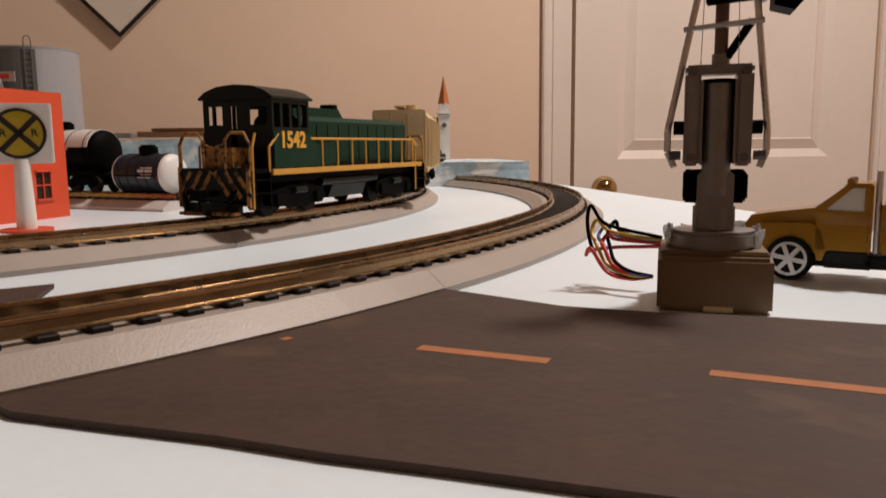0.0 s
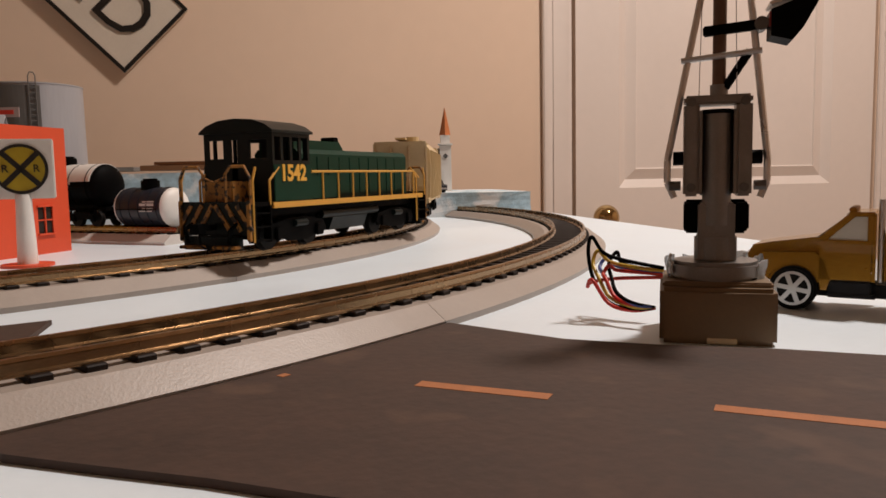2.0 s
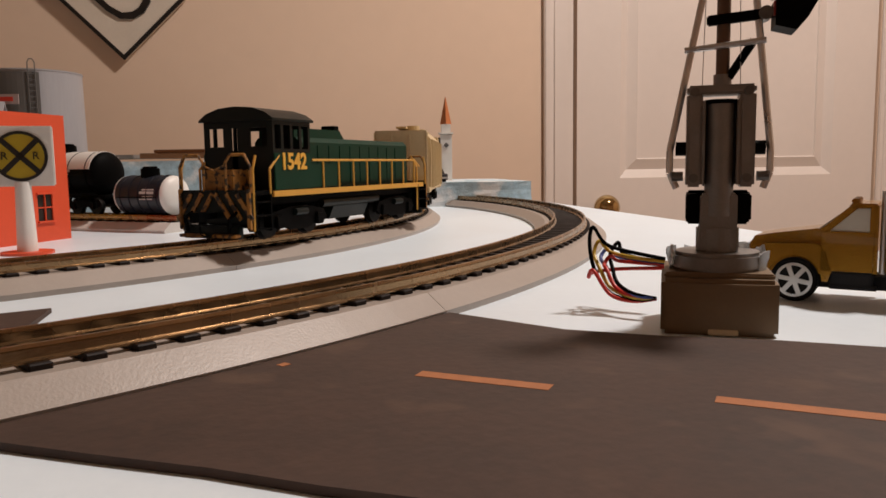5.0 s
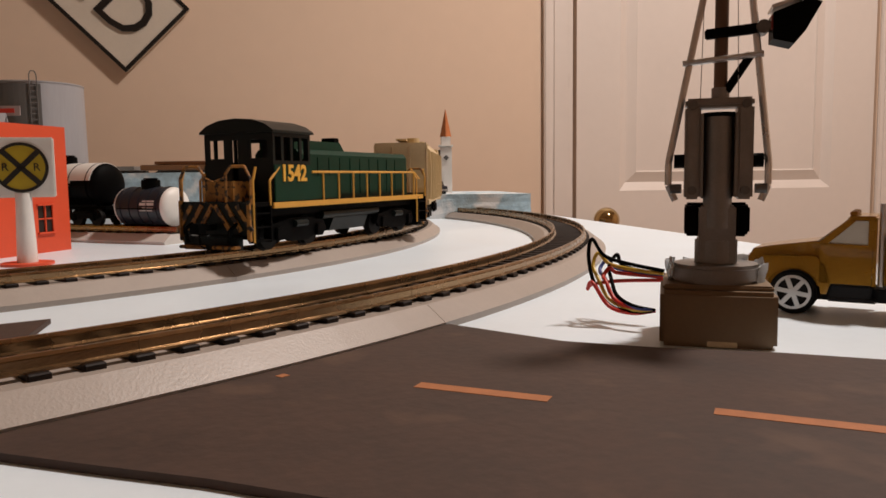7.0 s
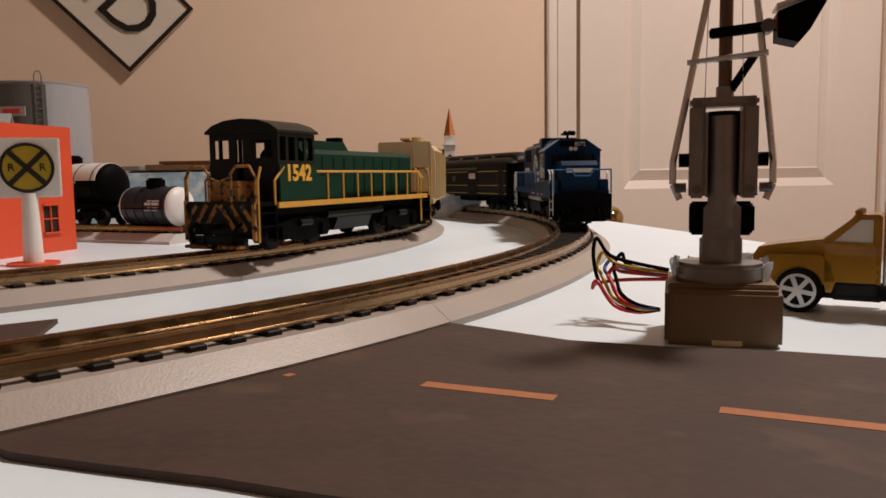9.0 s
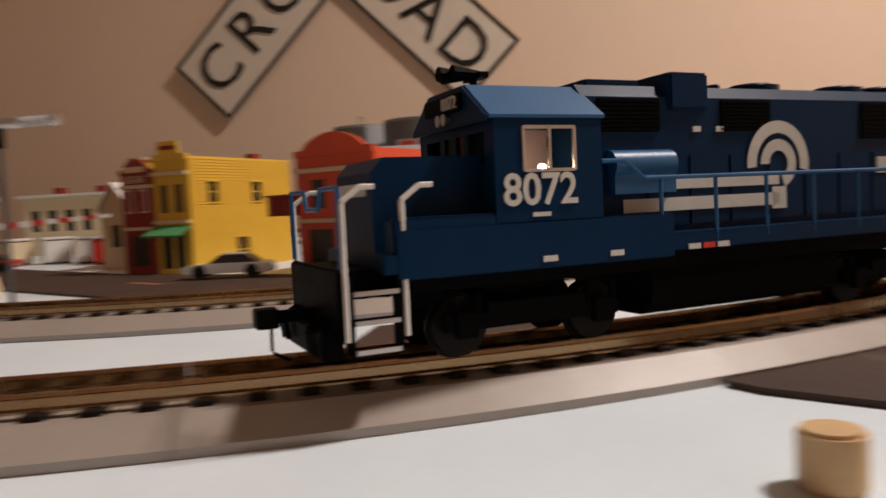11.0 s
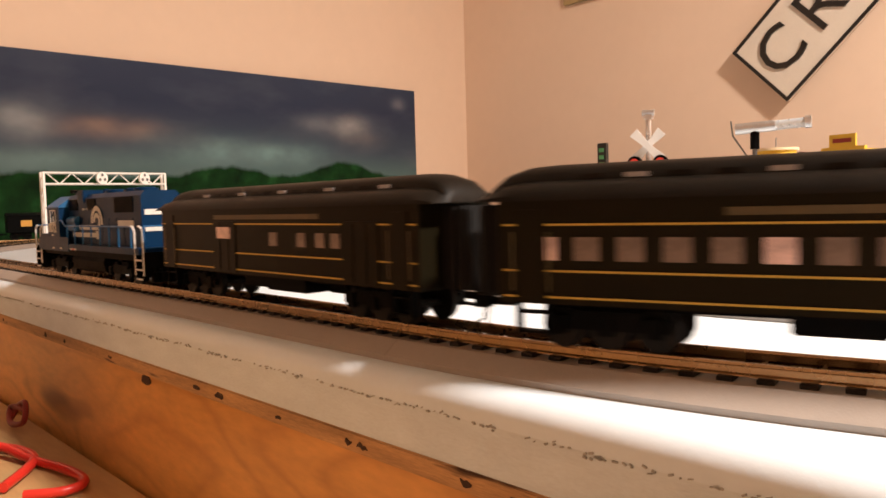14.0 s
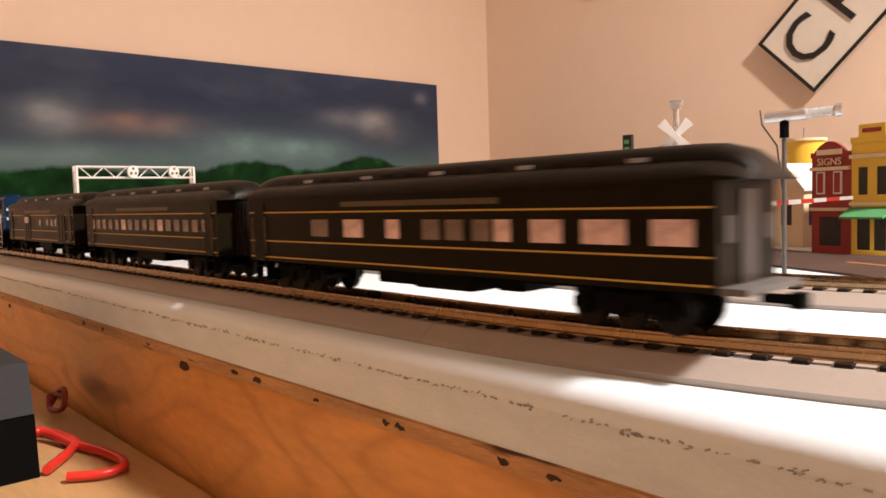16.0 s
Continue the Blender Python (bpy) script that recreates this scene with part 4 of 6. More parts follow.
def wire(name, pts, r, material, label, cat="cable"):
    pts = [Vector(p) for p in pts]
    dense = []
    for i in range(len(pts) - 1):
        p0, p1, p2, p3 = pts[max(i - 1, 0)], pts[i], pts[i + 1], pts[min(i + 2, len(pts) - 1)]
        for k in range(6):
            u = k / 6
            dense.append(0.5 * ((2 * p1) + (p2 - p0) * u + (2 * p0 - 5 * p1 + 4 * p2 - p3) * u * u + (3 * p1 - p0 - 3 * p2 + p3) * u ** 3))
    dense.append(pts[-1])
    cu = bpy.data.curves.new(name, "CURVE")
    cu.dimensions, cu.bevel_depth, cu.bevel_resolution, cu.use_fill_caps = "3D", r, 2, True
    sp = cu.splines.new("POLY")
    sp.points.add(len(dense) - 1)
    for q, d in zip(sp.points, dense):
        q.co = (*d, 1)
    tmp = new(name + "_curve", cu)
    me = bpy.data.meshes.new_from_object(tmp.evaluated_get(bpy.context.evaluated_depsgraph_get()))
    bpy.data.objects.remove(tmp)
    for p in me.polygons:
        p.use_smooth = True
    me.materials.append(material)
    return tagged(new(name, me), label, cat)


zb = -0.0912
wire("red_cable", [(-0.62, -0.14, zb), (-0.63, -0.08, zb), (-0.655, -0.045, zb), (-0.690, -0.018, zb + 0.004), (-0.660, -0.006, zb), (-0.625, 0.003, zb), (-0.598, 0.004, zb), (-0.590, -0.008, zb), (-0.60, -0.025, zb)], 0.0027, REDWIRE, "red insulated cable lying in loops on the bench")
wire("dark_cable", [(-0.7585, 0.008, zb + 0.003), (-0.754, 0.0125, zb + 0.012), (-0.741, 0.013, zb + 0.015), (-0.736, 0.010, zb + 0.004), (-0.752, 0.006, zb + 0.001), (-0.761, 0.009, zb + 0.010), (-0.746, 0.0135, zb + 0.010)], 0.002, MAROON, "coiled dark red cable against the fascia board")
wire("brown_cable", [(-0.62, -0.03, zb), (-0.66, -0.004, zb), (-0.70, -0.012, zb), (-0.69, -0.03, zb)], 0.0028, REDWIRE, "thin red cable beside the power pack")

# crumbs along the seam of the foam
cr = B()
for i in range(700):
    x = random.uniform(-1.2, 0.15)
    box(cr, (x, TY0 - 0.0001, -0.0098 + 0.0003 * math.sin(x * 70) + random.gauss(0, 0.00035)), (random.uniform(0.0003, 0.0016), 0.0006, random.uniform(0.0002, 0.0006)), 0, random.uniform(-0.6, 0.6))
tagged(part("foam_crumbs", cr, CRUMB), "grey crumbs along the seam of the foam edge", "crumbs", kind="stuff")

# ---- road mats ----
def mat_sheet(name, pts, label, lines):
    r = thing(name, pose(0, 0, 0), label, "road mat")
    bm = prism(B(), pts, "z", 0.0001, 0.0015)
    part("sheet", bm, ROADMAT, r, bevel=0.0003)
    for (x0, y0), (x1, y1), w in lines:
        d = Vector((x1 - x0, y1 - y0))
        part("dash", box(B(), ((x0 + x1) / 2, (y0 + y1) / 2, 0.0015), (d.length, w, 0.0002), math.atan2(d.y, d.x)), ORANGE_LINE, r, "faded orange lane dash")


arc = [(-0.372 + 0.580 * math.sin(a), 0.6119 - 0.580 * math.cos(a)) for a in np.linspace(0.585, 0.787, 8)]
near_edge = [(-0.0515, 0.1262), (-0.046, 0.1205), (-0.030, 0.1118), (-0.014, 0.1035), (0.001, 0.0942), (0.016, 0.0862), (0.050, 0.067), (0.10, 0.0405)]
far_edge = [(0.262, 0.030), (0.262, 0.073), (0.185, 0.106), (0.122, 0.1400), (0.105, 0.1508), (0.081, 0.1620), (0.062, 0.1740)]
mat_sheet("road_mat", near_edge + far_edge + arc[::-1], "dark brown road mat with faded orange dashes", [((0.0210, 0.1430), (0.0430, 0.1280), 0.0036), ((0.0680, 0.1150), (0.0985, 0.0935), 0.0036), ((-0.0045, 0.1555), (-0.0058, 0.1570), 0.0022)])
arc2 = [(-0.372 + 0.536 * math.sin(a), 0.6119 - 0.536 * math.cos(a)) for a in np.linspace(0.43, 0.60, 6)]
mat_sheet("inner_road_mat", arc2 + [(-0.075, 0.240), (-0.118, 0.2205), (-0.150, 0.205)], "dark road mat between the two tracks", [((-0.113, 0.2165), (-0.098, 0.2090), 0.0040)])
mat_sheet("street_mat", [(-0.262, 0.263), (-0.236, 0.278), (-0.205, 0.36), (-0.262, 0.412), (-0.40, 0.45), (-0.60, 0.56), (-0.72, 0.62), (-0.62, 0.44), (-0.50, 0.40), (-0.33, 0.315)], "dark street mat in front of the model shops", [((-0.36, 0.385), (-0.33, 0.37), 0.0040)])


# ---- green switcher ----
def switcher(m):
    t = thing("diesel_switcher", m, "green switcher locomotive 1542 with yellow railings and a black cab", "locomotive")
    t.scale = (1.15, 1.13, 1.15)
    part("frame", box(B(), (0, 0, 0.0150), (0.148, 0.028, 0.004)), BLACK, t, bevel=0.0004)
    part("deck", box(B(), (0, 0, 0.0178), (0.146, 0.0335, 0.0016)), BLACK, t)
    for sg in (-1, 1):
        part("sill", box(B(), (-0.004, sg * 0.0170, 0.0172), (0.130, 0.0010, 0.0022)), YELLOW, t, "yellow sill edge")
    bm = B()
    c0, c1, h = 0.0350, 0.0595, 0.0262
    for sg in (-1, 1):
        y = -0.0165 if sg < 0 else 0.0157
        holed(bm, (c0, y, 0.0186), 0, c1 - c0, h, 0.0008, [(0.0013, 0.0057, 0.0155, 0.0245), (0.0073, 0.0117, 0.0155, 0.0245), (0.0133, 0.0177, 0.0155, 0.0245), (0.0193, 0.0232, 0.0155, 0.0245)])
    for x in (c0 + 0.0008, c1):
        holed(bm, (x, -0.0157, 0.0186), radians(90), 0.0314, h, 0.0008, [(0.0015, 0.009, 0.0165, 0.0235), (0.0125, 0.0155, 0.008, 0.0235), (0.0215, 0.0295, 0.0165, 0.0235)])
    part("cab", bm, CABBLACK, t, "black cab with many windows")
    roof = [(0.0178, 0.0446), (0.0176, 0.0455), (0.0140, 0.0478), (0.0080, 0.0496), (0, 0.0502)]
    roof += [(-y, z) for y, z in roof[-2::-1]]
    part("cab_roof", prism(B(), roof, "x", c0 - 0.0012, c1 + 0.0014), CABBLACK, t, "arched black cab roof", smooth=True)
    for sg in (-1, 1):
        part("cab_side", box(B(), (0.04725, sg * 0.0168, 0.0255), (0.0247, 0.0006, 0.0140)), GREEN, t, bevel=0.0002)
        mm = Matrix.Translation((0.0475, sg * 0.0173, 0.0290)) @ Matrix.Rotation(radians(0 if sg < 0 else 180), 4, "Z") @ UP
        text("number", "1542", 0.0086, mm, GOLDTEXT, t, bold=0.00028, label="gold road number 1542")
        part("battery_box", box(B(), (0.034, sg * 0.0140, 0.0235), (0.040, 0.0052, 0.0098)), GREEN, t, bevel=0.0003)
    part("seat", box(B(), (0.047, 0, 0.026), (0.012, 0.022, 0.012)), BLACK, t)
    hood = prism(B(), [(-0.0112, 0.0186), (0.0112, 0.0186), (0.0112, 0.0372), (0.0095, 0.0392), (-0.0095, 0.0392), (-0.0112, 0.0372)], "x", -0.062, c0)
    part("hood", hood, GREEN, t, "long green engine hood", bevel=0.0004)
    part("hood_rise", prism(B(), [(0.0350, 0.0390), (-0.004, 0.0390), (0.0, 0.0430), (0.0350, 0.0430)], "y", -0.0088, 0.0088), GREEN, t, bevel=0.0006)
    for x, r, h2 in ((0.0175, 0.0022, 0.0475), (-0.006, 0.0022, 0.0455)):
        part("exhaust_stack", box(B(), (x, 0, (h2 + 0.039) / 2), (2 * r, 0.007, h2 - 0.039)), BLACK, t, bevel=0.0003)
    for i in range(10):
        for sg in (-1, 1):
            part("hood_door", box(B(), (0.0268 - i * 0.0088, sg * 0.01135, 0.0280), (0.0080, 0.0005, 0.0160)), GREEN, t)
    bm = B()
    for z in np.linspace(0.0205, 0.0365, 9):
        box(bm, (-0.0624, 0, z), (0.0008, 0.018, 0.0010))
    part("radiator_grille", bm, BLACK, t)
    for sg in (-1, 1):
        rl = B()
        tube(rl, [(0.0345, sg * 0.0168, 0.0298), (-0.060, sg * 0.0168, 0.0298), (-0.0655, sg * 0.0168, 0.0265)], 0.0005, 6)
        part("handrail", rl, YELLOW, t, "yellow handrail")
        for i in range(8):
            x = 0.0262 - i * 0.0122
            part("stanchion", rod(B(), (x, sg * 0.0168, 0.018), (x, sg * 0.0168, 0.0298), 0.0005, 6), YELLOW, t)
        for f in (1, -1):
            x = f * 0.0675
            side_steps(t, x, sg, BLACK)
            for dx in (0.005, -0.005):
                part("grab_rail", tube(B(), [(x + dx, sg * 0.0168, 0.004), (x + dx, sg * 0.0168, 0.0265), (x + dx - f * 0.006 * (1 if dx * f < 0 else 0.3), sg * 0.0168, 0.0315)], 0.0005, 6), YELLOW, t)
    for f in (1, -1):
        bm = B()
        box(bm, (f * 0.0735, 0, 0.0128), (0.0014, 0.0335, 0.0125))
        box(bm, (f * 0.0755, 0, 0.0040), (0.0030, 0.026, 0.0050), 0, 0)
        part("pilot", bm, CABBLACK, t, "plain black end plate", bevel=0.0004)
        for sg in (-1, 1):
            for k in range(3):
                bm = B()
                box(bm, (f * 0.0744, sg * (0.0040 + k * 0.0050), 0.0130), (0.0006, 0.0017, 0.0115), 0, 0, sg * 0.62)
                part("hazard_stripe", bm, YELLOWDARK, t, "dark mottled yellow slanted stripe")
            part("footboard", box(B(), (f * 0.0775, sg * 0.0078, 0.0026), (0.0034, 0.0110, 0.0012)), YELLOWDARK, t, "dark mottled yellow footboard", bevel=0.0003)
            part("corner_post", box(B(), (f * 0.0742, sg * 0.0160, 0.0120), (0.0018, 0.0014, 0.0150)), YELLOWDARK, t, bevel=0.0003)
            part("end_railing", tube(B(), [(f * 0.0735, sg * 0.0165, 0.018), (f * 0.0735, sg * 0.0165, 0.0275), (f * 0.0735, sg * 0.0140, 0.0318), (f * 0.0735, sg * 0.0075, 0.0318), (f * 0.0735, sg * 0.0052, 0.0290), (f * 0.0735, sg * 0.0052, 0.018)], 0.0006, 6), YELLOWDARK, t, "dark mottled yellow end railing")
            part("hose", tube(B(), [(f * 0.0745, sg * 0.0105, 0.0110), (f * 0.0785, sg * 0.0105, 0.0090), (f * 0.0780, sg * 0.0095, 0.0040)], 0.0007, 5), BLACK, t)
        part("chain", tube(B(), [(f * 0.0735, -0.0052, 0.0280), (f * 0.0738, 0.0, 0.0262), (f * 0.0735, 0.0052, 0.0280)], 0.0004, 5), YELLOWDARK, t)
        coupler(t, f * 0.0755, f)
    part("toolbox", box(B(), (0.0665, 0.0, 0.0225), (0.010, 0.013, 0.0080)), YELLOWDARK, t, "dark mottled yellow box on the end platform", bevel=0.0004)
    part("fuel_tank", prism(B(), [(-0.012, 0.0135), (0.012, 0.0135), (0.0135, 0.010), (0.011, 0.0045), (-0.011, 0.0045), (-0.0135, 0.010)], "x", -0.016, 0.014), CABBLACK, t, bevel=0.0005)
    part("underbody", box(B(), (0, 0, 0.0088), (0.126, 0.0140, 0.0092)), BLACK, t)
    for sg in (-1, 1):
        part("air_tank", rod(B(), (-0.024, sg * 0.0135, 0.0120), (0.024, sg * 0.0135, 0.0120), 0.0019, 12), CABBLACK, t, smooth=True)
    bogie(t, 0.042, 2, 0.0275)
    bogie(t, -0.042, 2, 0.0275)
    for x in (0.042, -0.042):
        for sg in (-1, 1):
            bm = prism(B(), [(x - 0.020, 0.0062), (x - 0.017, 0.0040), (x - 0.010, 0.0040), (x - 0.006, 0.0026), (x + 0.006, 0.0026), (x + 0.010, 0.0040), (x + 0.017, 0.0040), (x + 0.020, 0.0062), (x + 0.018, 0.0098), (x + 0.006, 0.0118), (x - 0.006, 0.0118), (x - 0.018, 0.0098)], "y", sg * 0.0140, sg * 0.0150)
            part("side_frame", bm, BLACK, t, "black cast side frame", bevel=0.0003)
            for d in (-0.0137, 0.0137):
                part("axle_box", box(B(), (x + d, sg * 0.0156, 0.0062), (0.0048, 0.0014, 0.0050)), BLACK, t, bevel=0.0004)
            part("brake_cylinder", rod(B(), (x - 0.004, sg * 0.0158, 0.0096), (x + 0.004, sg * 0.0158, 0.0096), 0.0014, 10), CABBLACK, t)


SW_A = math.atan2(0.378, 0.252)


def on_inner(a, r=0.4572):
    return pose(-0.366 + r * math.sin(a), 0.66 - r * math.cos(a), RZ, 0, 0, math.degrees(a) + 180)


switcher(on_inner(SW_A - 0.012))


def hopper(m, label, body, L2=0.072):
    t = thing("hopper_car", m, label, "railway car", "freight cars")
    t.scale = (1.1, 1.12, 1.22)
    prof = [(-0.0165, 0.012), (0.0165, 0.012), (0.0172, 0.030), (0.0165, 0.040), (0.0120, 0.0445), (-0.0120, 0.0445), (-0.0165, 0.040), (-0.0172, 0.030)]
    part("body", prism(B(), prof, "x", -L2 + 0.012, L2 - 0.012), body, t, bevel=0.0006)
    for f in (1, -1):
        bm = B()
        prism(bm, [(f * (L2 - 0.012), 0.020), (f * (L2 - 0.012), 0.044), (f * (L2 - 0.003), 0.044), (f * (L2 - 0.0035), 0.042)], "y", -0.0150, 0.0150)
        part("slope_sheet", bm, body, t)
        for y in (-0.015, -0.005, 0.005, 0.015):
            part("end_post", rod(B(), (f * (L2 - 0.004), y, 0.013), (f * (L2 - 0.004), y, 0.043), 0.0007, 5), body, t)
        part("end_sill", box(B(), (f * (L2 - 0.008), 0, 0.0125), (0.018, 0.033, 0.0028)), body, t, bevel=0.0003)
        coupler(t, f * (L2 - 0.002), f)
    for sg in (-1, 1):
        for i in range(9):
            part("rib", box(B(), (-L2 + 0.016 + i * (2 * L2 - 0.032) / 8, sg * 0.0174, 0.0265), (0.0012, 0.0016, 0.026)), body, t)
    part("roof_walk", box(B(), (0, 0, 0.0458), (2 * L2 - 0.012, 0.0060, 0.0010)), body, t)
    for x in (-0.045, 0, 0.045):
        bm = B()
        rod(bm, (x, 0.006, 0.0445), (x, 0.006, 0.0470), 0.0038, 14)
        part("hatch", bm, body, t)
    for x in (-0.03, 0.0, 0.03):
        part("outlet_gate", prism(B(), [(x - 0.012, 0.012), (x + 0.012, 0.012), (x + 0.004, 0.005), (x - 0.004, 0.005)], "y", -0.010, 0.010), body, t)
    bogie(t, L2 - 0.024, 2, 0.019)
    bogie(t, -L2 + 0.024, 2, 0.019)


hopper(on_inner(SW_A + 0.355), "beige covered hopper car coupled behind the green switcher", BEIGE, 0.064)


def plain_track(p0, p1, label):
    (x0, y0), (x1, y1) = p0, p1
    a = math.atan2(y1 - y0, x1 - x0)
    d = math.hypot(x1 - x0, y1 - y0)
    line = [(Vector((x0 + (x1 - x0) * i / 6, y0 + (y1 - y0) * i / 6, 0)), a) for i in range(7)]
    sec = thing("siding_track", pose(0, 0, 0), label, "railway track", "siding tracks")
    part("roadbed", sweep(B(), line, [(u * 1.0, v) for u, v in BED]), WHITEBED, sec)
    for off in (-0.00875, 0.00875):
        part("rail", sweep(B(), line, [(u + off, v) for u, v in RAILP]), RAIL, sec)
    for i in range(int(d / TIE_STEP)):
        t = new("tie", TIE_MESH)
        t.parent = sec
        s = (i + 0.5) * TIE_STEP / d
        t.matrix_local = pose(x0 + (x1 - x0) * s, y0 + (y1 - y0) * s, 0, 0, 0, math.degrees(a))


def tank_car(m, label, body, ends, L2, r, zc, band=None, wheels=True):
    t = thing("tank_car", m, label, "railway car", "tank cars")
    part("tank", rod(B(), (-L2 + 0.006, 0, zc), (L2 - 0.006, 0, zc), r, 32), body, t, smooth=True)
    for f in (1, -1):
        bm = B()
        bmesh.ops.create_uvsphere(bm, u_segments=28, v_segments=14, radius=r, matrix=Matrix.Translation((f * (L2 - 0.006), 0, zc)) @ Matrix.Diagonal((0.45, 1, 1, 1)))
        part("tank_end", bm, ends, t, smooth=True)
        coupler(t, f * (L2 + 0.002), f)
    if band:
        angs = [radians(12 + k * 15.6) for k in range(11)]
        outer = [((r + 0.0004) * math.cos(a), zc + (r + 0.0004) * math.sin(a)) for a in angs]
        inner = [((r - 0.002) * math.cos(a), zc + (r - 0.002) * math.sin(a)) for a in angs[::-1]]
        part("top_band", prism(B(), outer + inner, "x", -L2 + 0.0055, L2 - 0.0055), band, t, "white band round the top of the tank", smooth=True)
    part("dome", rod(B(), (0, 0, zc + r - 0.002), (0, 0, zc + r + 0.0052), 0.0064, 24), BLACK, t, bevel=0.0005)
    part("dome_lid", rod(B(), (0, 0, zc + r + 0.0052), (0, 0, zc + r + 0.0064), 0.0050, 20), BLACK, t, bevel=0.0004)
    for k in range(5):
        part("strap", rod(B(), ((k - 2) * (L2 - 0.010) / 2, 0, zc), ((k - 2) * (L2 - 0.010) / 2 + 0.0008, 0, zc), r + 0.0005, 32), body, t)
    for sg in (-1, 1):
        for z, w, h, x in ((0.0042, 0.020, 0.0009, 0.010), (0.0022, 0.024, 0.0018, 0.009), (-0.0004, 0.018, 0.0009, 0.010), (-0.0022, 0.022, 0.0007, 0.008)):
            y = math.sqrt(r * r - z * z)
            part("lettering", box(B(), (x, sg * (y + 0.0002), zc + z), (w * L2 / 0.05, 0.0004, h)), LOGOWHITE, t, "white bar of lettering")
        part("handrail", tube(B(), [(-L2 + 0.008, sg * (r + 0.0012), zc - 0.001), (L2 - 0.008, sg * (r + 0.0012), zc - 0.001)], 0.0004, 5), BLACK, t)
        if wheels:
            part("catwalk", box(B(), (0, sg * 0.0150, zc - r + 0.0012), (2 * L2 - 0.004, 0.0036, 0.0008)), BLACK, t)
            part("ladder", tube(B(), [(0.006, sg * (r + 0.001), zc), (0.006, sg * (r - 0.002), zc + r)], 0.0005, 5), BLACK, t)
    if wheels:
        part("underframe", box(B(), (0, 0, 0.0125), (2 * L2, 0.014, 0.0025)), BLACK, t)
        bogie(t, L2 - 0.016, 2, 0.019)
        bogie(t, -L2 + 0.016, 2, 0.019)
    else:
        part("cradle", box(B(), (0, 0, 0.0012), (2 * L2 - 0.012, 0.012, 0.0024)), BLACK, t)


plain_track((-0.0790, 0.540), (-0.335, 0.720), "siding track on white roadbed beside the red shop")
SA = math.degrees(math.atan2(-0.18, 0.256))
tank_car(pose(-0.1040, 0.5576, RZ, 0, 0, SA), "short navy model tank car with white ends and lettering", NAVY, WHITE, 0.0265, 0.0136, 0.0134, wheels=False)
tank_car(pose(-0.1700, 0.6040, RZ, 0, 0, SA), "black model tank car with a white-banded top", BLACK, BLACK, 0.044, 0.0155, 0.0290, band=WHITE)

# ---- foam terraces, church, planks ----
def terrace(name, pts, h, label):
    bm = prism(B(), pts, "z", 0.0, h)
    bmesh.ops.triangulate(bm, faces=bm.faces[:])
    bmesh.ops.subdivide_edges(bm, edges=bm.edges[:], cuts=5, use_grid_fill=True)
    for v in bm.verts:
        if v.co.z > 0.002:
            q = noise.noise_vector(v.co * 190)
            v.co += Vector((q.x, q.y, q.z * 0.3)) * 0.0016
    return tagged(part(name, bm, BLUEFOAM), label, "foam block")


terrace("foam_terrace", [(0.085, 0.775), (0.231, 0.748), (0.236, 0.93), (0.10, 0.97)], 0.0250, "rough pale blue foam block standing behind the curve")
terrace("foam_terrace", [(-0.30, 0.79), (-0.05, 0.745), (-0.03, 0.84), (-0.29, 0.87)], 0.0505, "rough pale blue foam strip behind the tank cars")
pl = thing("plank_pile", pose(-0.118, 0.772, 0.0525, 0, 0, -9), "thin brown planks lying on the foam strip", "planks")
part("plank", box(B(), (0, 0, 0.003), (0.062, 0.03, 0.005)), WOODPLANK, pl, bevel=0.0004)
part("plank", box(B(), (0.004, 0.004, 0.0075), (0.05, 0.018, 0.003)), WOODPLANK, pl, bevel=0.0004)
pg = thing("grey_slab", pose(-0.20, 0.79, 0.0525, 0, 0, -9), "flat grey slab lying on the foam strip", "slab")
part("slab", box(B(), (0, 0, 0.0025), (0.09, 0.03, 0.004)), SLATE, pg, bevel=0.0005)


def church(m):
    t = thing("model_church", m, "small white model church with an orange steeple", "church")
    bm = B()
    holed(bm, (-0.014, -0.013, 0), 0, 0.028, 0.030, 0.0012, [(0.005, 0.009, 0.010, 0.022), (0.019, 0.023, 0.010, 0.022)])
    box(bm, (-0.010, 0.0, 0.015), (0.012, 0.024, 0.030))
    holed(bm, (-0.014, 0.0118, 0), 0, 0.028, 0.030, 0.0012, [])
    part("nave", bm, WHITE, t)
    part("roof", prism(B(), [(-0.016, 0.0295), (0.016, 0.0295), (0.0, 0.0490)], "x", -0.024, 0.006), ROOFBROWN, t, "brown shingled roof")
    bm = B()
    box(bm, (0.012, 0, 0.026), (0.013, 0.013, 0.052))
    box(bm, (0.012, 0, 0.0535), (0.0165, 0.0165, 0.002))
    box(bm, (0.012, 0, 0.0590), (0.0105, 0.0105, 0.010))
    part("tower", bm, WHITE, t, bevel=0.0004)
    bm = B()
    rod(bm, (0.012, 0, 0.064), (0.012, 0, 0.0950), 0.0066, 4, 0.0003)
    part("steeple", bm, STEEPLE, t, "pointed orange steeple")
    part("louvre", box(B(), (0.012, -0.0068, 0.040), (0.0045, 0.0006, 0.0045), 0, 0.785), TANKDARK, t)


church(pose(0.152, 0.862, 0.0252, 0, 0, -8))


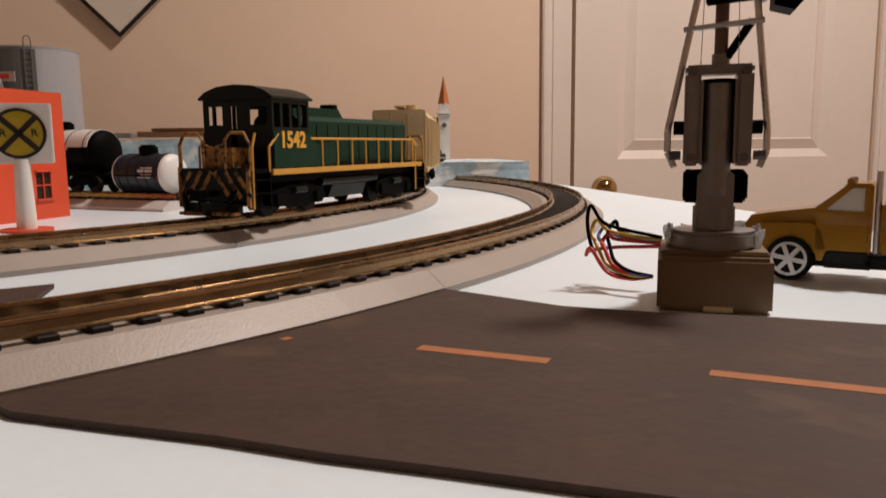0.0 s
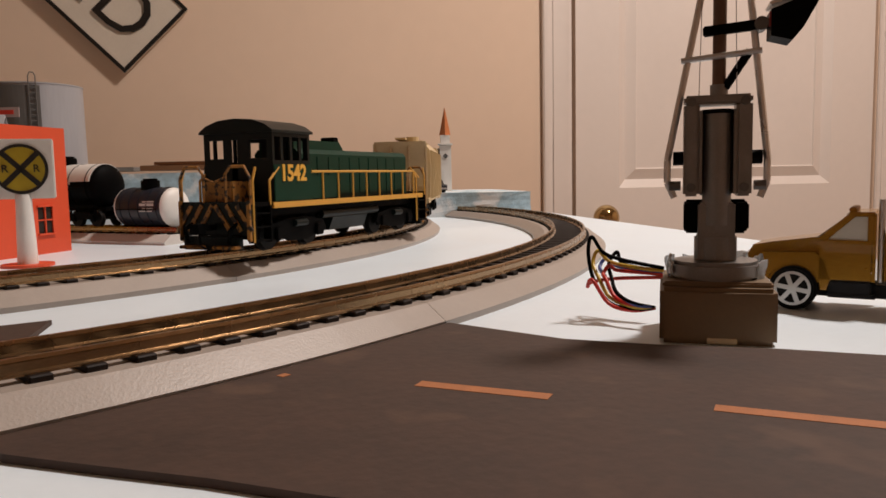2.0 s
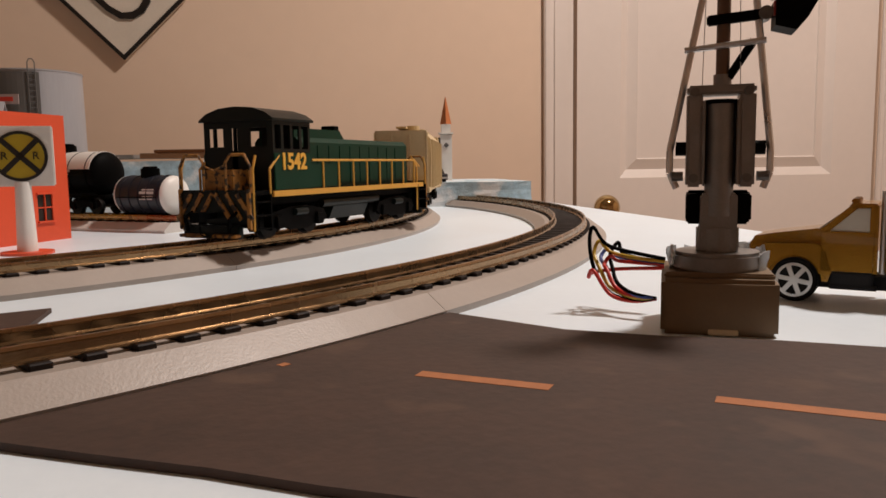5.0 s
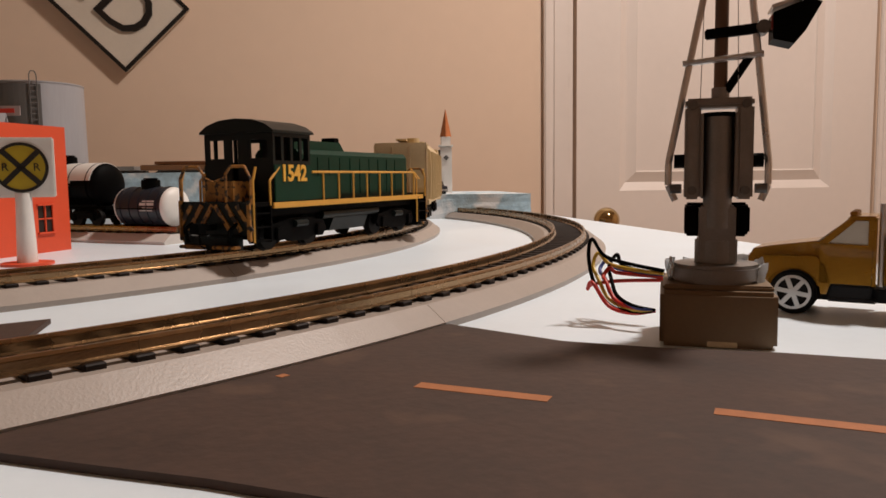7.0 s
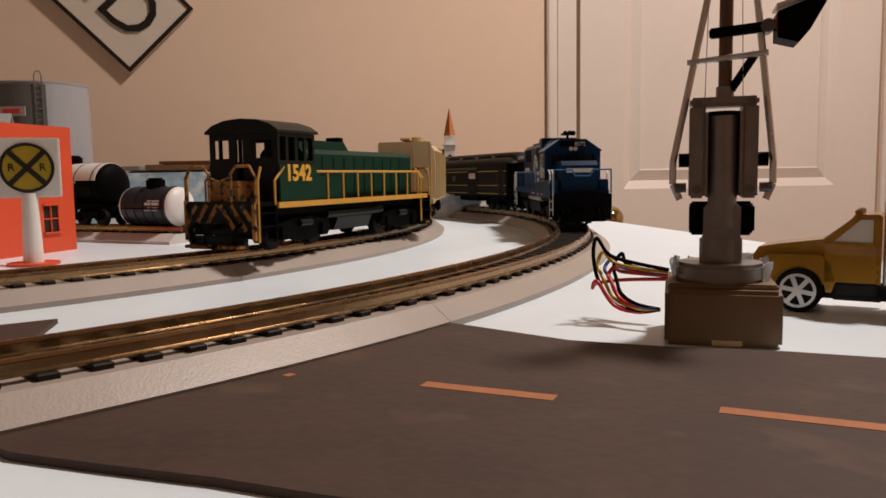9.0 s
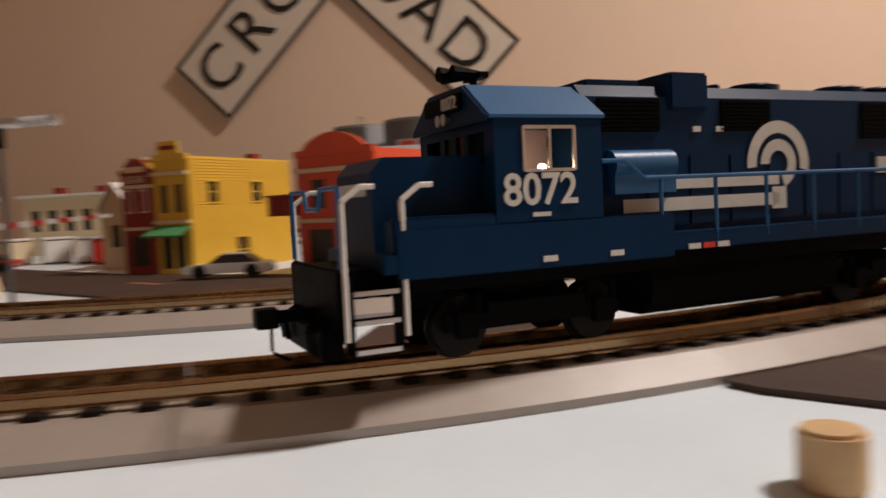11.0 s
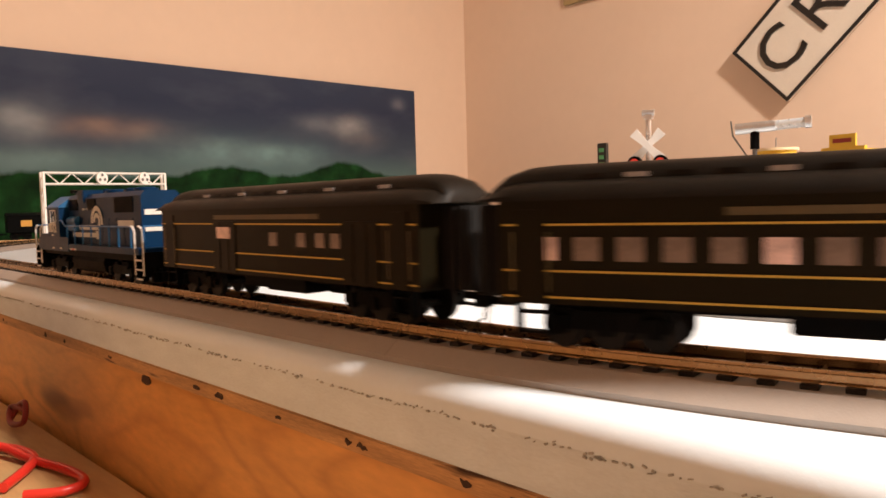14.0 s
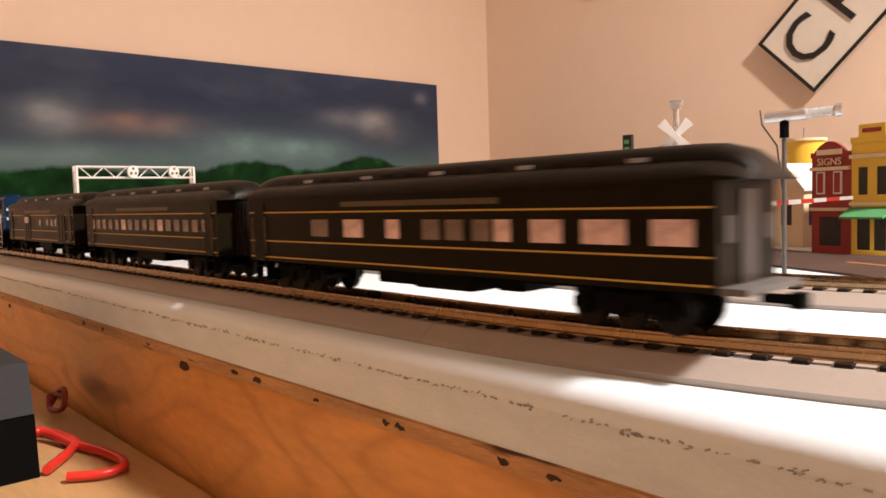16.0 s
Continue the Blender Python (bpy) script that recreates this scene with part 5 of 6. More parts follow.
def toy_car(m, label, body, name="model_car", L2=0.027, h=0.0165):
    t = thing(name, m, label, "toy car", "toy cars")
    part("body", prism(B(), [(-L2, 0.003), (L2, 0.003), (L2, 0.0075), (L2 * 0.45, 0.0092), (-L2 * 0.9, 0.0092), (-L2, 0.008)], "y", -0.0095, 0.0095), body, t, bevel=0.0012)
    part("cabin", prism(B(), [(L2 * 0.42, 0.0090), (L2 * 0.12, 0.0142), (-L2 * 0.45, 0.0142), (-L2 * 0.75, 0.0090)], "y", -0.0080, 0.0080), DARKWIN, t, bevel=0.0006)
    part("roof", box(B(), (-L2 * 0.16, 0, 0.0145), (L2 * 0.56, 0.0150, 0.0010)), body, t, bevel=0.0003)
    for f in (1, -1):
        part("bumper", box(B(), (f * L2, 0, 0.0050), (0.0014, 0.0185, 0.0018)), SILVER, t, bevel=0.0004)
        for sg in (-1, 1):
            bm = B()
            rod(bm, (f * L2 * 0.6, sg * 0.0072, 0.0042), (f * L2 * 0.6, sg * 0.0098, 0.0042), 0.0042, 16)
            part("wheel", bm, RUBBER, t)
    return t


toy_car(pose(-0.300, 0.400, 0.0021, 0, 0, 190), "white and silver model saloon car on the street mat", CARWHITE)
toy_car(pose(0.138, 0.805, 0.0245, 0, 0, 95), "dark blue and red model car on the foam block", NAVY)
toy_car(pose(-0.215, 0.372, 0.0, 0, 0, 155), "black model car parked before the red shop", BLACK, L2=0.024)
toy_car(pose(-0.58, 0.515, 0.0021, 0, 0, 200), "red model car on the street mat", RED)


# ---- shops ----
def siding(bm, x0, x1, y, h, sg, holes):
    n = int(h / 0.0021)
    for i in range(n):
        z = (i + 0.5) * h / n
        segs = [(x0, x1)]
        for u0, u1, z0, z1 in holes:
            if z0 < z < z1:
                segs = [s for a, b in segs for s in ((a, min(b, u0)), (max(a, u1), b)) if s[1] - s[0] > 1e-5]
        for a, b in segs:
            prism(bm, [(a, z - h / n / 2), (b, z - h / n / 2), (b, z + h / n / 2), (a, z + h / n / 2)], "y", y, y + sg * 0.0004)
            prism(bm, [(a, z - h / n / 2), (b, z - h / n / 2), (b, z - h / n / 2 + 0.0004), (a, z - h / n / 2 + 0.0004)], "y", y + sg * 0.0004, y + sg * 0.0009)


def shop(m, label, body, L, Wd, h, side_holes, front_holes, arch, trim, posters=(), sided=True):
    """A model shop; x runs back along the side wall, y to its left along the front."""
    t = thing("model_shop", m, label, "model building", "model shops")
    bm = B()
    holed(bm, (0, 0, 0), 0, L, h, 0.0016, side_holes)
    if sided:
        siding(bm, 0, L, -0.0001, h, -1, side_holes)
    part("side_wall", bm, body, t)
    part("side_wall", holed(B(), (0, Wd - 0.0016, 0), 0, L, h, 0.0016, []), body, t)
    bm = B()
    holed(bm, (0.0016, 0.0016, 0), radians(90), Wd - 0.0032, h, 0.0016, front_holes)
    part("front_wall", bm, trim, t)
    part("back_wall", holed(B(), (L, 0.0016, 0), radians(90), Wd - 0.0032, h, 0.0016, []), body, t)
    part("roof", box(B(), (L / 2, Wd / 2, h - 0.006), (L - 0.0034, Wd - 0.0034, 0.0016)), TANKDARK, t)
    part("floor_slab", box(B(), (L / 2, Wd / 2, 0.0009), (L - 0.0034, Wd - 0.0034, 0.0016)), TANKDARK, t)
    k = 10
    pts = [(0, h - 0.002)] + [(Wd * i / k, h + (arch * math.sin(math.pi * i / k) if 2 <= i <= k - 2 else 0.002)) for i in range(k + 1)] + [(Wd, h - 0.002)]
    part("parapet", prism(B(), pts, "x", -0.0016, 0.0016), trim, t, bevel=0.0003)
    part("cornice", box(B(), (-0.0016, Wd / 2, h * 0.86), (0.0030, Wd, 0.0026)), CREAM, t)
    part("belt_course", box(B(), (-0.0014, Wd / 2, h * 0.45), (0.0026, Wd, 0.0024)), CREAM, t)
    for u0, u1, z0, z1 in side_holes:
        w = part("window", box(B(), ((u0 + u1) / 2, 0.0012, (z0 + z1) / 2), (u1 - u0, 0.0005, z1 - z0)), DARKWIN, t)
        f = B()
        box(f, ((u0 + u1) / 2, -0.0008, z0), (u1 - u0 + 0.002, 0.0016, 0.0010))
        box(f, ((u0 + u1) / 2, -0.0008, z1), (u1 - u0 + 0.002, 0.0016, 0.0010))
        box(f, ((u0 + u1) / 2, 0.0004, (z0 + z1) / 2), (0.0007, 0.0010, z1 - z0))
        box(f, ((u0 + u1) / 2, 0.0004, (z0 + z1) / 2), (u1 - u0, 0.0010, 0.0007))
        part("frame", f, body, w)
    for u0, u1, z0, z1 in front_holes:
        part("window", box(B(), (0.0006, 0.0016 + (u0 + u1) / 2, (z0 + z1) / 2), (0.0005, u1 - u0, z1 - z0)), DARKWIN, t)
    for u, z, w, hh, mm in posters:
        part("poster", box(B(), (u, -0.0008, z), (w, 0.0005, hh)), mm, t, "small paper poster in a window")
    return t


shop(pose(-0.2000, 0.3915, 0, 0, 0, 65.4), "orange-red plastic model shop with square side windows", REDPLA, 0.132, 0.066, 0.0765,
     [(0.020, 0.031, 0.045, 0.060), (0.050, 0.062, 0.045, 0.060), (0.106, 0.118, 0.012, 0.029)],
     [(0.006, 0.028, 0.006, 0.029), (0.034, 0.056, 0.006, 0.029), (0.010, 0.022, 0.042, 0.060), (0.040, 0.052, 0.042, 0.060)], 0.012, REDPLA,
     [(0.0255, 0.021, 0.014, 0.014, POSTER), (0.057, 0.021, 0.012, 0.012, POSTERGREEN)], sided=False)
YEL = pose(-0.352, 0.4500, 0.0, 0, 0, 75)
ys = shop(YEL, "yellow clapboard model shop with a green awning", YELPLA, 0.115, 0.033, 0.0835,
     [(0.018, 0.029, 0.050, 0.066), (0.066, 0.078, 0.050, 0.066), (0.046, 0.060, 0.004, 0.024)],
     [(0.005, 0.012, 0.044, 0.064), (0.019, 0.026, 0.044, 0.064), (0.005, 0.014, 0.004, 0.028), (0.017, 0.027, 0.004, 0.028)], 0.004, YELPLA)
part("awning", prism(B(), [(-0.0016, 0.0350), (-0.014, 0.0285), (-0.014, 0.0270), (-0.0016, 0.0330)], "y", 0.0, 0.033), GREENCLOTH, ys, "green striped awning")
part("sign_board", box(B(), (-0.0010, 0.0165, 0.0900), (0.0016, 0.020, 0.0090)), YELPLA, ys)
part("lettering", box(B(), (-0.0020, 0.0165, 0.0900), (0.0004, 0.014, 0.0030)), MAROON, ys, "dark bar of lettering")
part("chimney", box(B(), (0.085, 0.012, 0.0845), (0.010, 0.007, 0.008)), MAROON, ys, bevel=0.0003)
MS = shop(pose(-0.3845, 0.4587, 0.0, 0, 0, 75), "maroon model shop with an arched front lettered SIGNS", MAROON, 0.10, 0.032, 0.0745,
     [], [(0.006, 0.011, 0.046, 0.061), (0.020, 0.025, 0.046, 0.061), (0.006, 0.024, 0.006, 0.028)], 0.010, MAROON)
text("lettering", "SIGNS", 0.0075, Matrix.Translation((-0.0022, 0.016, 0.0690)) @ Matrix.Rotation(radians(-90), 4, "Z") @ UP, CREAM, MS, label="cream painted word SIGNS")
part("lettering", box(B(), (-0.0021, 0.016, 0.0765), (0.0004, 0.021, 0.0040)), CREAM, MS, "cream bar of lettering")
for i in range(2):
    part("window_frame", box(B(), (-0.0004, 0.0101 + i * 0.014, 0.0535), (0.0010, 0.0068, 0.0170)), WHITE, MS)
    part("window", box(B(), (-0.0011, 0.0101 + i * 0.014, 0.0535), (0.0006, 0.0046, 0.0148)), MAROON, MS)


def gable_house(m, label, L, Wd, h, rise, body, roofm):
    t = thing("model_house", m, label, "model building", "model houses")
    part("wall", box(B(), (0, 0, h / 2), (L, Wd, h)), body, t, bevel=0.0004)
    part("gable", prism(B(), [(-Wd / 2, h), (Wd / 2, h), (0, h + rise)], "x", -L / 2, L / 2), body, t)
    for sg in (-1, 1):
        part("roof", prism(B(), [(sg * Wd * 0.58, h - rise * 0.12), (sg * Wd * 0.58, h - rise * 0.12 + 0.0016), (0, h + rise + 0.0016), (0, h + rise)], "x", -L / 2 - 0.003, L / 2 + 0.003), roofm, t)
    for x in (-L * 0.3, 0, L * 0.3):
        part("window", box(B(), (x, -Wd / 2 - 0.0002, h * 0.55), (L * 0.14, 0.0006, h * 0.36)), DARKWIN, t)
    part("window", box(B(), (-L / 2 - 0.0002, 0, h * 0.55), (0.0006, Wd * 0.3, h * 0.36)), DARKWIN, t)
    return t


red_shop = next(o for o in bpy.data.objects if o.parent is None and o.get("label", "").startswith("orange-red plastic model shop"))
bm = B()
box(bm, (0.008, 0.0785, 0.0445), (0.022, 0.0245, 0.0125))
for k in range(4):
    box(bm, (-0.0032, 0.069 + 0.006 * k, 0.0445), (0.0012, 0.0012, 0.0125))
box(bm, (0.008, 0.0790, 0.0513), (0.0250, 0.0262, 0.0012))
part("bay", bm, MAROON, red_shop, "dark red bay jutting from the side wall")
gable_house(pose(-0.452, 0.545, 0, 0, 0, 75), "small white and tan gabled model house", 0.05, 0.034, 0.050, 0.020, CREAM, WHITE)
gable_house(pose(-0.250, 0.640, 0, 0, 0, 10), "small grey-roofed model shed behind the red shop", 0.046, 0.03, 0.083, 0.012, TANKDARK, TANKGREY)
fl = thing("model_station", pose(-0.705, 0.815, 0), "long flat-roofed tan model station building", "model building")
sh = [(0.012 + i * 0.024, 0.024 + i * 0.024, 0.030, 0.056) for i in range(5)]
part("front_wall", holed(B(), (-0.068, -0.02, 0), 0, 0.136, 0.072, 0.0016, sh), CREAM, fl)
for u0, u1, z0, z1 in sh:
    part("window", box(B(), (-0.068 + (u0 + u1) / 2, -0.0190, (z0 + z1) / 2), (u1 - u0, 0.0006, z1 - z0)), DARKWIN, fl)
part("wing", box(B(), (0, 0.004, 0.036), (0.136, 0.040, 0.070)), CREAM, fl)
part("roof", box(B(), (0, 0, 0.0740), (0.145, 0.052, 0.0036)), WHITE, fl, bevel=0.0004)
for x in (-0.03, 0.03):
    part("chimney", box(B(), (x, 0.004, 0.0800), (0.012, 0.010, 0.009)), MAROON, fl)
for i, (x, y, mm) in enumerate(((-0.52, 0.60, RED), (-0.555, 0.62, WHITE), (-0.60, 0.63, WHITE), (-0.64, 0.62, CREAM), (-0.49, 0.575, RED))):
    st = thing("street_stall", pose(x, y, 0.0, 0, 0, 20 + 15 * i), ("red" if mm is RED else "pale") + " plastic street stall or crate stack on the street", "stall", "street stalls")
    part("crate", box(B(), (0, 0, 0.013), (0.026, 0.020, 0.022)), mm, st, bevel=0.001)
    part("lid", box(B(), (0, 0, 0.0255), (0.029, 0.023, 0.0025)), WHITE, st, bevel=0.0005)
    part("foot", box(B(), (0, 0, 0.0012), (0.022, 0.016, 0.0020)), TANKDARK, st)

# silo
si = thing("model_silo", pose(-0.485, 0.62, 0), "yellow cylindrical model silo with a pale roof", "silo")
part("shell", rod(B(), (0, 0, 0), (0, 0, 0.095), 0.0185, 28), YELPLA, si, smooth=True)
part("roof", rod(B(), (0, 0, 0.095), (0, 0, 0.0975), 0.0205, 28), CREAM, si, smooth=True)
part("mast", rod(B(), (0, 0, 0.0975), (0, 0, 0.108), 0.0008, 6), SILVER, si)


# ---- grey storage tanks ----
def tank(x, y, r, h, turn):
    t = thing("storage_tank", pose(x, y, 0, 0, 0, turn), "grey ribbed plastic storage tank with a ladder and label", "storage tank", "storage tanks")
    part("shell", rod(B(), (0, 0, 0), (0, 0, h), r * 1.03, 40, r), TANKGREY, t, smooth=True)
    part("rim", rod(B(), (0, 0, h), (0, 0, h + 0.0012), r * 1.012, 40), TANKGREY, t, smooth=True)
    # shade on the tank's left side, put on as a dark curved sheet
    bm = B()
    for i in range(16):
        a0, a1 = radians(182 + i * 5.6), radians(182 + (i + 1) * 5.6)
        rr = r * 1.035
        prism(bm, [(rr * math.cos(a0), rr * math.sin(a0)), (rr * math.cos(a1), rr * math.sin(a1)), (rr * 0.97 * math.cos(a1), rr * 0.97 * math.sin(a1)), (rr * 0.97 * math.cos(a0), rr * 0.97 * math.sin(a0))], "z", h * 0.45, h * 0.985)
    bmesh.ops.remove_doubles(bm, verts=bm.verts, dist=1e-5)
    part("dark_panel", bm, TANKDARK, t, "dark grey curved sheet standing in for side shade")
    lab = B()
    a = radians(235)
    box(lab, (r * 1.045 * math.cos(a), r * 1.045 * math.sin(a), h * 0.80), (0.026, 0.001, 0.009), a + math.pi / 2)
    part("label", lab, PINKLABEL, t, "pale pink label")
    lab = B()
    box(lab, (r * 1.055 * math.cos(a), r * 1.055 * math.sin(a), h * 0.80), (0.016, 0.001, 0.004), a + math.pi / 2)
    part("lettering", lab, RED, t, "red bar of lettering")
    a = radians(264)
    cx, cy = r * 1.06 * math.cos(a), r * 1.06 * math.sin(a)
    tx, ty = -math.sin(a), math.cos(a)
    lad = B()
    for d in (-0.003, 0.003):
        tube(lad, [(cx + tx * d, cy + ty * d, h * 0.4), (cx + tx * d, cy + ty * d, h + 0.006), (cx + tx * d * 0.5, cy + ty * d * 0.5, h + 0.0095)], 0.0005, 5)
    rod(lad, (cx - tx * 0.0016, cy - ty * 0.0016, h + 0.0095), (cx + tx * 0.0016, cy + ty * 0.0016, h + 0.0095), 0.0005, 5)
    for i in range(16):
        z = h * 0.4 + i * h * 0.038
        rod(lad, (cx - tx * 0.003, cy - ty * 0.003, z), (cx + tx * 0.003, cy + ty * 0.003, z), 0.0004, 4)
    part("ladder", lad, TANKDARK, t)


tank(-0.2580, 0.815, 0.0455, 0.1365, 24)
tank(-0.345, 0.865, 0.036, 0.1385, 20)


# ---- round crossing sign ----
def crossing_sign(m):
    t = thing("crossing_sign", m, "square white sign on a post, yellow disc with black cross", "road sign")
    part("base", rod(B(), (0, 0, 0), (0, 0, 0.0014), 0.0125, 24), REDPLA, t, "orange-red base disc")
    part("post", rod(B(), (0, 0, 0.001), (0, 0, 0.037), 0.0050, 16, 0.0038), WHITE, t, smooth=True)
    part("board", box(B(), (0, 0, 0.0500), (0.0305, 0.0028, 0.0305)), WHITE, t, bevel=0.0006)
    bm = B()
    ring(bm, (0, 0.0500, -0.0018), 0, 0.0118, 0, 360, "y", 0.0006, 36)
    part("disc", bm, SIGNYEL, t, "yellow disc")
    bm = B()
    ring(bm, (0, 0.0500, -0.0022), 0.0112, 0.0127, 0, 360, "y", 0.0006, 40)
    for s in (1, -1):
        box(bm, (0, -0.0019, 0.0500), (0.0225, 0.0007, 0.0026), 0, s * 0.785)
    part("cross", bm, SIGNBLACK, t, "black ring and cross")
    for x in (-0.0072, 0.0072):
        text("letter", "R", 0.0056, Matrix.Translation((x, -0.0022, 0.0500)) @ UP, SIGNBLACK, t)


crossing_sign(pose(-0.1405, 0.4200, 0, 0, 0, 8))


# ---- winch mechanism on the tan box ----
def mechanism(m):
    t = thing("gate_mechanism", m, "grey metal lifting mechanism with a mast on a tan box", "mechanism")
    t.scale = (0.86, 0.86, 0.86)
    part("box_base", box(B(), (0, 0, 0.0080), (0.0312, 0.0310, 0.0160)), TANBOX, t, "tan plastic box", bevel=0.0012)
    part("lid_line", box(B(), (0, 0.0012, 0.0166), (0.0296, 0.0270, 0.0016)), TANBOX, t, bevel=0.0005)
    part("latch", box(B(), (0.0012, -0.0155, 0.0012), (0.0080, 0.0008, 0.0016)), CREAM, t, bevel=0.0002)
    random.seed(11)
    for k, a in enumerate((-0.35, 0.35, 1.0, 2.1, 2.8, 3.4)):
        bm = box(B(), (0.0132 * math.cos(a), 0.0122 * math.sin(a), 0.0195 + 0.0008 * (k % 3)), (0.0060, 0.0005, 0.0058), a + 1.45, random.uniform(-0.4, 0.4), random.uniform(-0.35, 0.35))
        bmesh.ops.subdivide_edges(bm, edges=bm.edges[:], cuts=3, use_grid_fill=True)
        for v in bm.verts:
            v.co += noise.noise_vector(v.co * 420) * 0.0011
        part("wrap", bm, CLEAR, t, "crumpled clear plastic wrap", smooth=True)
    part("turntable", rod(B(), (0, 0, 0.0172), (0, 0, 0.0226), 0.0128, 36), MECHGREY, t, "dull metal turntable disc", bevel=0.0010, smooth=True)
    bm = B()
    rod(bm, (0, 0, 0.0222), (0, 0, 0.0300), 0.0060, 24)
    box(bm, (0, 0, 0.0310), (0.0102, 0.0100, 0.0170))
    part("neck", bm, MECHGREY, t, "grey square neck", bevel=0.0006)
    part("back_block", box(B(), (0, 0.0040, 0.0352), (0.0176, 0.0050, 0.0100)), BLACK, t, bevel=0.0006)
    for sx in (-1, 1):
        part("side_plate", box(B(), (sx * 0.0071, 0, 0.0548), (0.0044, 0.0105, 0.0268)), MECHGREY, t, bevel=0.0007)
        part("side_lip", box(B(), (sx * 0.0046, -0.0052, 0.0540), (0.0007, 0.0018, 0.0240)), MECHGREY, t, bevel=0.0002)
    part("top_plate", box(B(), (0, 0, 0.0690), (0.0186, 0.0109, 0.0026)), MECHGREY, t, bevel=0.0007)
    part("back_plate", box(B(), (0, 0.003, 0.0540), (0.0097, 0.0045, 0.0250)), STEEL, t, bevel=0.0005)
    part("cylinder", rod(B(), (0, -0.0022, 0.0330), (0, -0.0022, 0.0655), 0.0040, 24), MECHGREY, t, smooth=True)
    part("cylinder_cap", rod(B(), (0, -0.0022, 0.0650), (0, -0.0022, 0.0662), 0.0045, 24), BLACK, t)
    for sx in (-1, 1):
        for z in (0.0684, 0.0440):
            part("screw", rod(B(), (sx * 0.0072, -0.0048, z), (sx * 0.0072, -0.0062, z), 0.0013, 12), STEEL, t)
        part("pivot", rod(B(), (sx * 0.0090, -0.002, 0.0525), (sx * 0.0122, -0.002, 0.0525), 0.0020, 14), BLACK, t)
        part("arm_pin", rod(B(), (sx * 0.0100, -0.003, 0.0445), (sx * 0.0132, -0.003, 0.0445), 0.0014, 10), STEEL, t)
        x0 = 0.0138 if sx < 0 else 0.0136
        bm = tube(B(), [(sx * 0.0118, -0.002, 0.0410), (sx * x0, -0.002, 0.0455), (sx * x0, -0.002, 0.0520), (sx * 0.0048 if sx < 0 else 0.0084, -0.001, 0.0985), (sx * 0.0030 if sx < 0 else 0.0068, -0.001, 0.1140)], 0.0010, 8)
        part("side_arm", bm, SILVER, t, "slanted silver side arm")
        part("thread", rod(B(), (sx * 0.0052, -0.002, 0.069), (sx * 0.0042, -0.002, 0.112), 0.00012, 4), SILVER, t)
        part("side_block", box(B(), (sx * 0.0072, 0.001, 0.0354), (0.0036, 0.0070, 0.0080)), BLACK, t, bevel=0.0005)
    part("mast", rod(B(), (0.0004, 0, 0.0700), (0.0004, 0, 0.1180), 0.0019, 16), BROWN, t, "brown metal mast", smooth=True)
    part("mast_collar", rod(B(), (0.0004, 0, 0.0700), (0.0004, 0, 0.0735), 0.0025, 16), MECHGREY, t, smooth=True)
    part("head", box(B(), (0.0004, 0, 0.1165), (0.012, 0.006, 0.007)), MECHGREY, t, bevel=0.0005)
    part("cross_bar", rod(B(), (-0.0102, -0.002, 0.0806), (0.0116, -0.002, 0.0824), 0.0009, 8), SILVER, t)
    part("bracket", box(B(), (0.0052, -0.0015, 0.0892), (0.0190, 0.0026, 0.0028), 0, -0.07), BLACK, t, bevel=0.0004)
    part("bracket_joint", rod(B(), (0.0112, -0.004, 0.0896), (0.0112, 0.002, 0.0896), 0.0019, 14), STEEL, t)
    part("strut", rod(B(), (0.0020, -0.001, 0.0725), (0.0085, -0.001, 0.0826), 0.0012, 8), BLACK, t)
    bm = B()
    prism(bm, [(0.0135, 0.0858), (0.0190, 0.0842), (0.0218, 0.0876), (0.0258, 0.0950), (0.0225, 0.0962), (0.0135, 0.0930)], "y", -0.0052, 0.0052)
    part("lamp_head", bm, BLACK, t, "black tilted lamp head", bevel=0.0008)
    part("lamp_cap", box(B(), (0.0196, 0, 0.0964), (0.0135, 0.0105, 0.0010), 0, -0.28), SILVER, t, bevel=0.0002)
    part("bulb", box(B(), (0.0142, -0.003, 0.0905), (0.0022, 0.004, 0.005)), MAROON, t, bevel=0.0006)


mechanism(pose(0.1030, 0.1752, 0.0, 0, 0, -27))
WIRES = ((BLACK, "black", 0.0, 0.0, 0.0), (REDWIRE, "red", 0.0045, -0.0085, 0.0), (YELWIRE, "yellow", 0.0030, -0.0045, 0.0020), (BLUEWIRE, "dark blue", 0.0062, -0.0070, 0.0034), (REDWIRE, "red", -0.0010, -0.0130, -0.0010), (BLACK, "black", 0.0075, -0.0050, 0.0015))
for mm, hue, off, dz, dy in WIRES:
    wire("wire", [(0.0915, 0.1850, 0.0058), (0.0870, 0.1895, 0.0048 + off * 0.25), (0.0828 + off * 0.4, 0.1955 + dy, 0.0062 + off * 0.3), (0.0802 + off * 0.8, 0.2000 + dy, 0.0120), (0.0798 + off, 0.2030 + dy * 2, 0.0190 + dz * 0.7), (0.0812 + off * 1.2, 0.2040 + dy * 2, 0.0238 + dz), (0.0850 + off * 0.8, 0.2045 + dy, 0.0190 + dz * 0.6), (0.0905 + off * 0.4, 0.2025, 0.0168 + dz * 0.4), (0.0990, 0.1950, 0.0150 + dz * 0.2)], 0.00055, mm, hue + " thin wire looping behind the tan box", "wire")


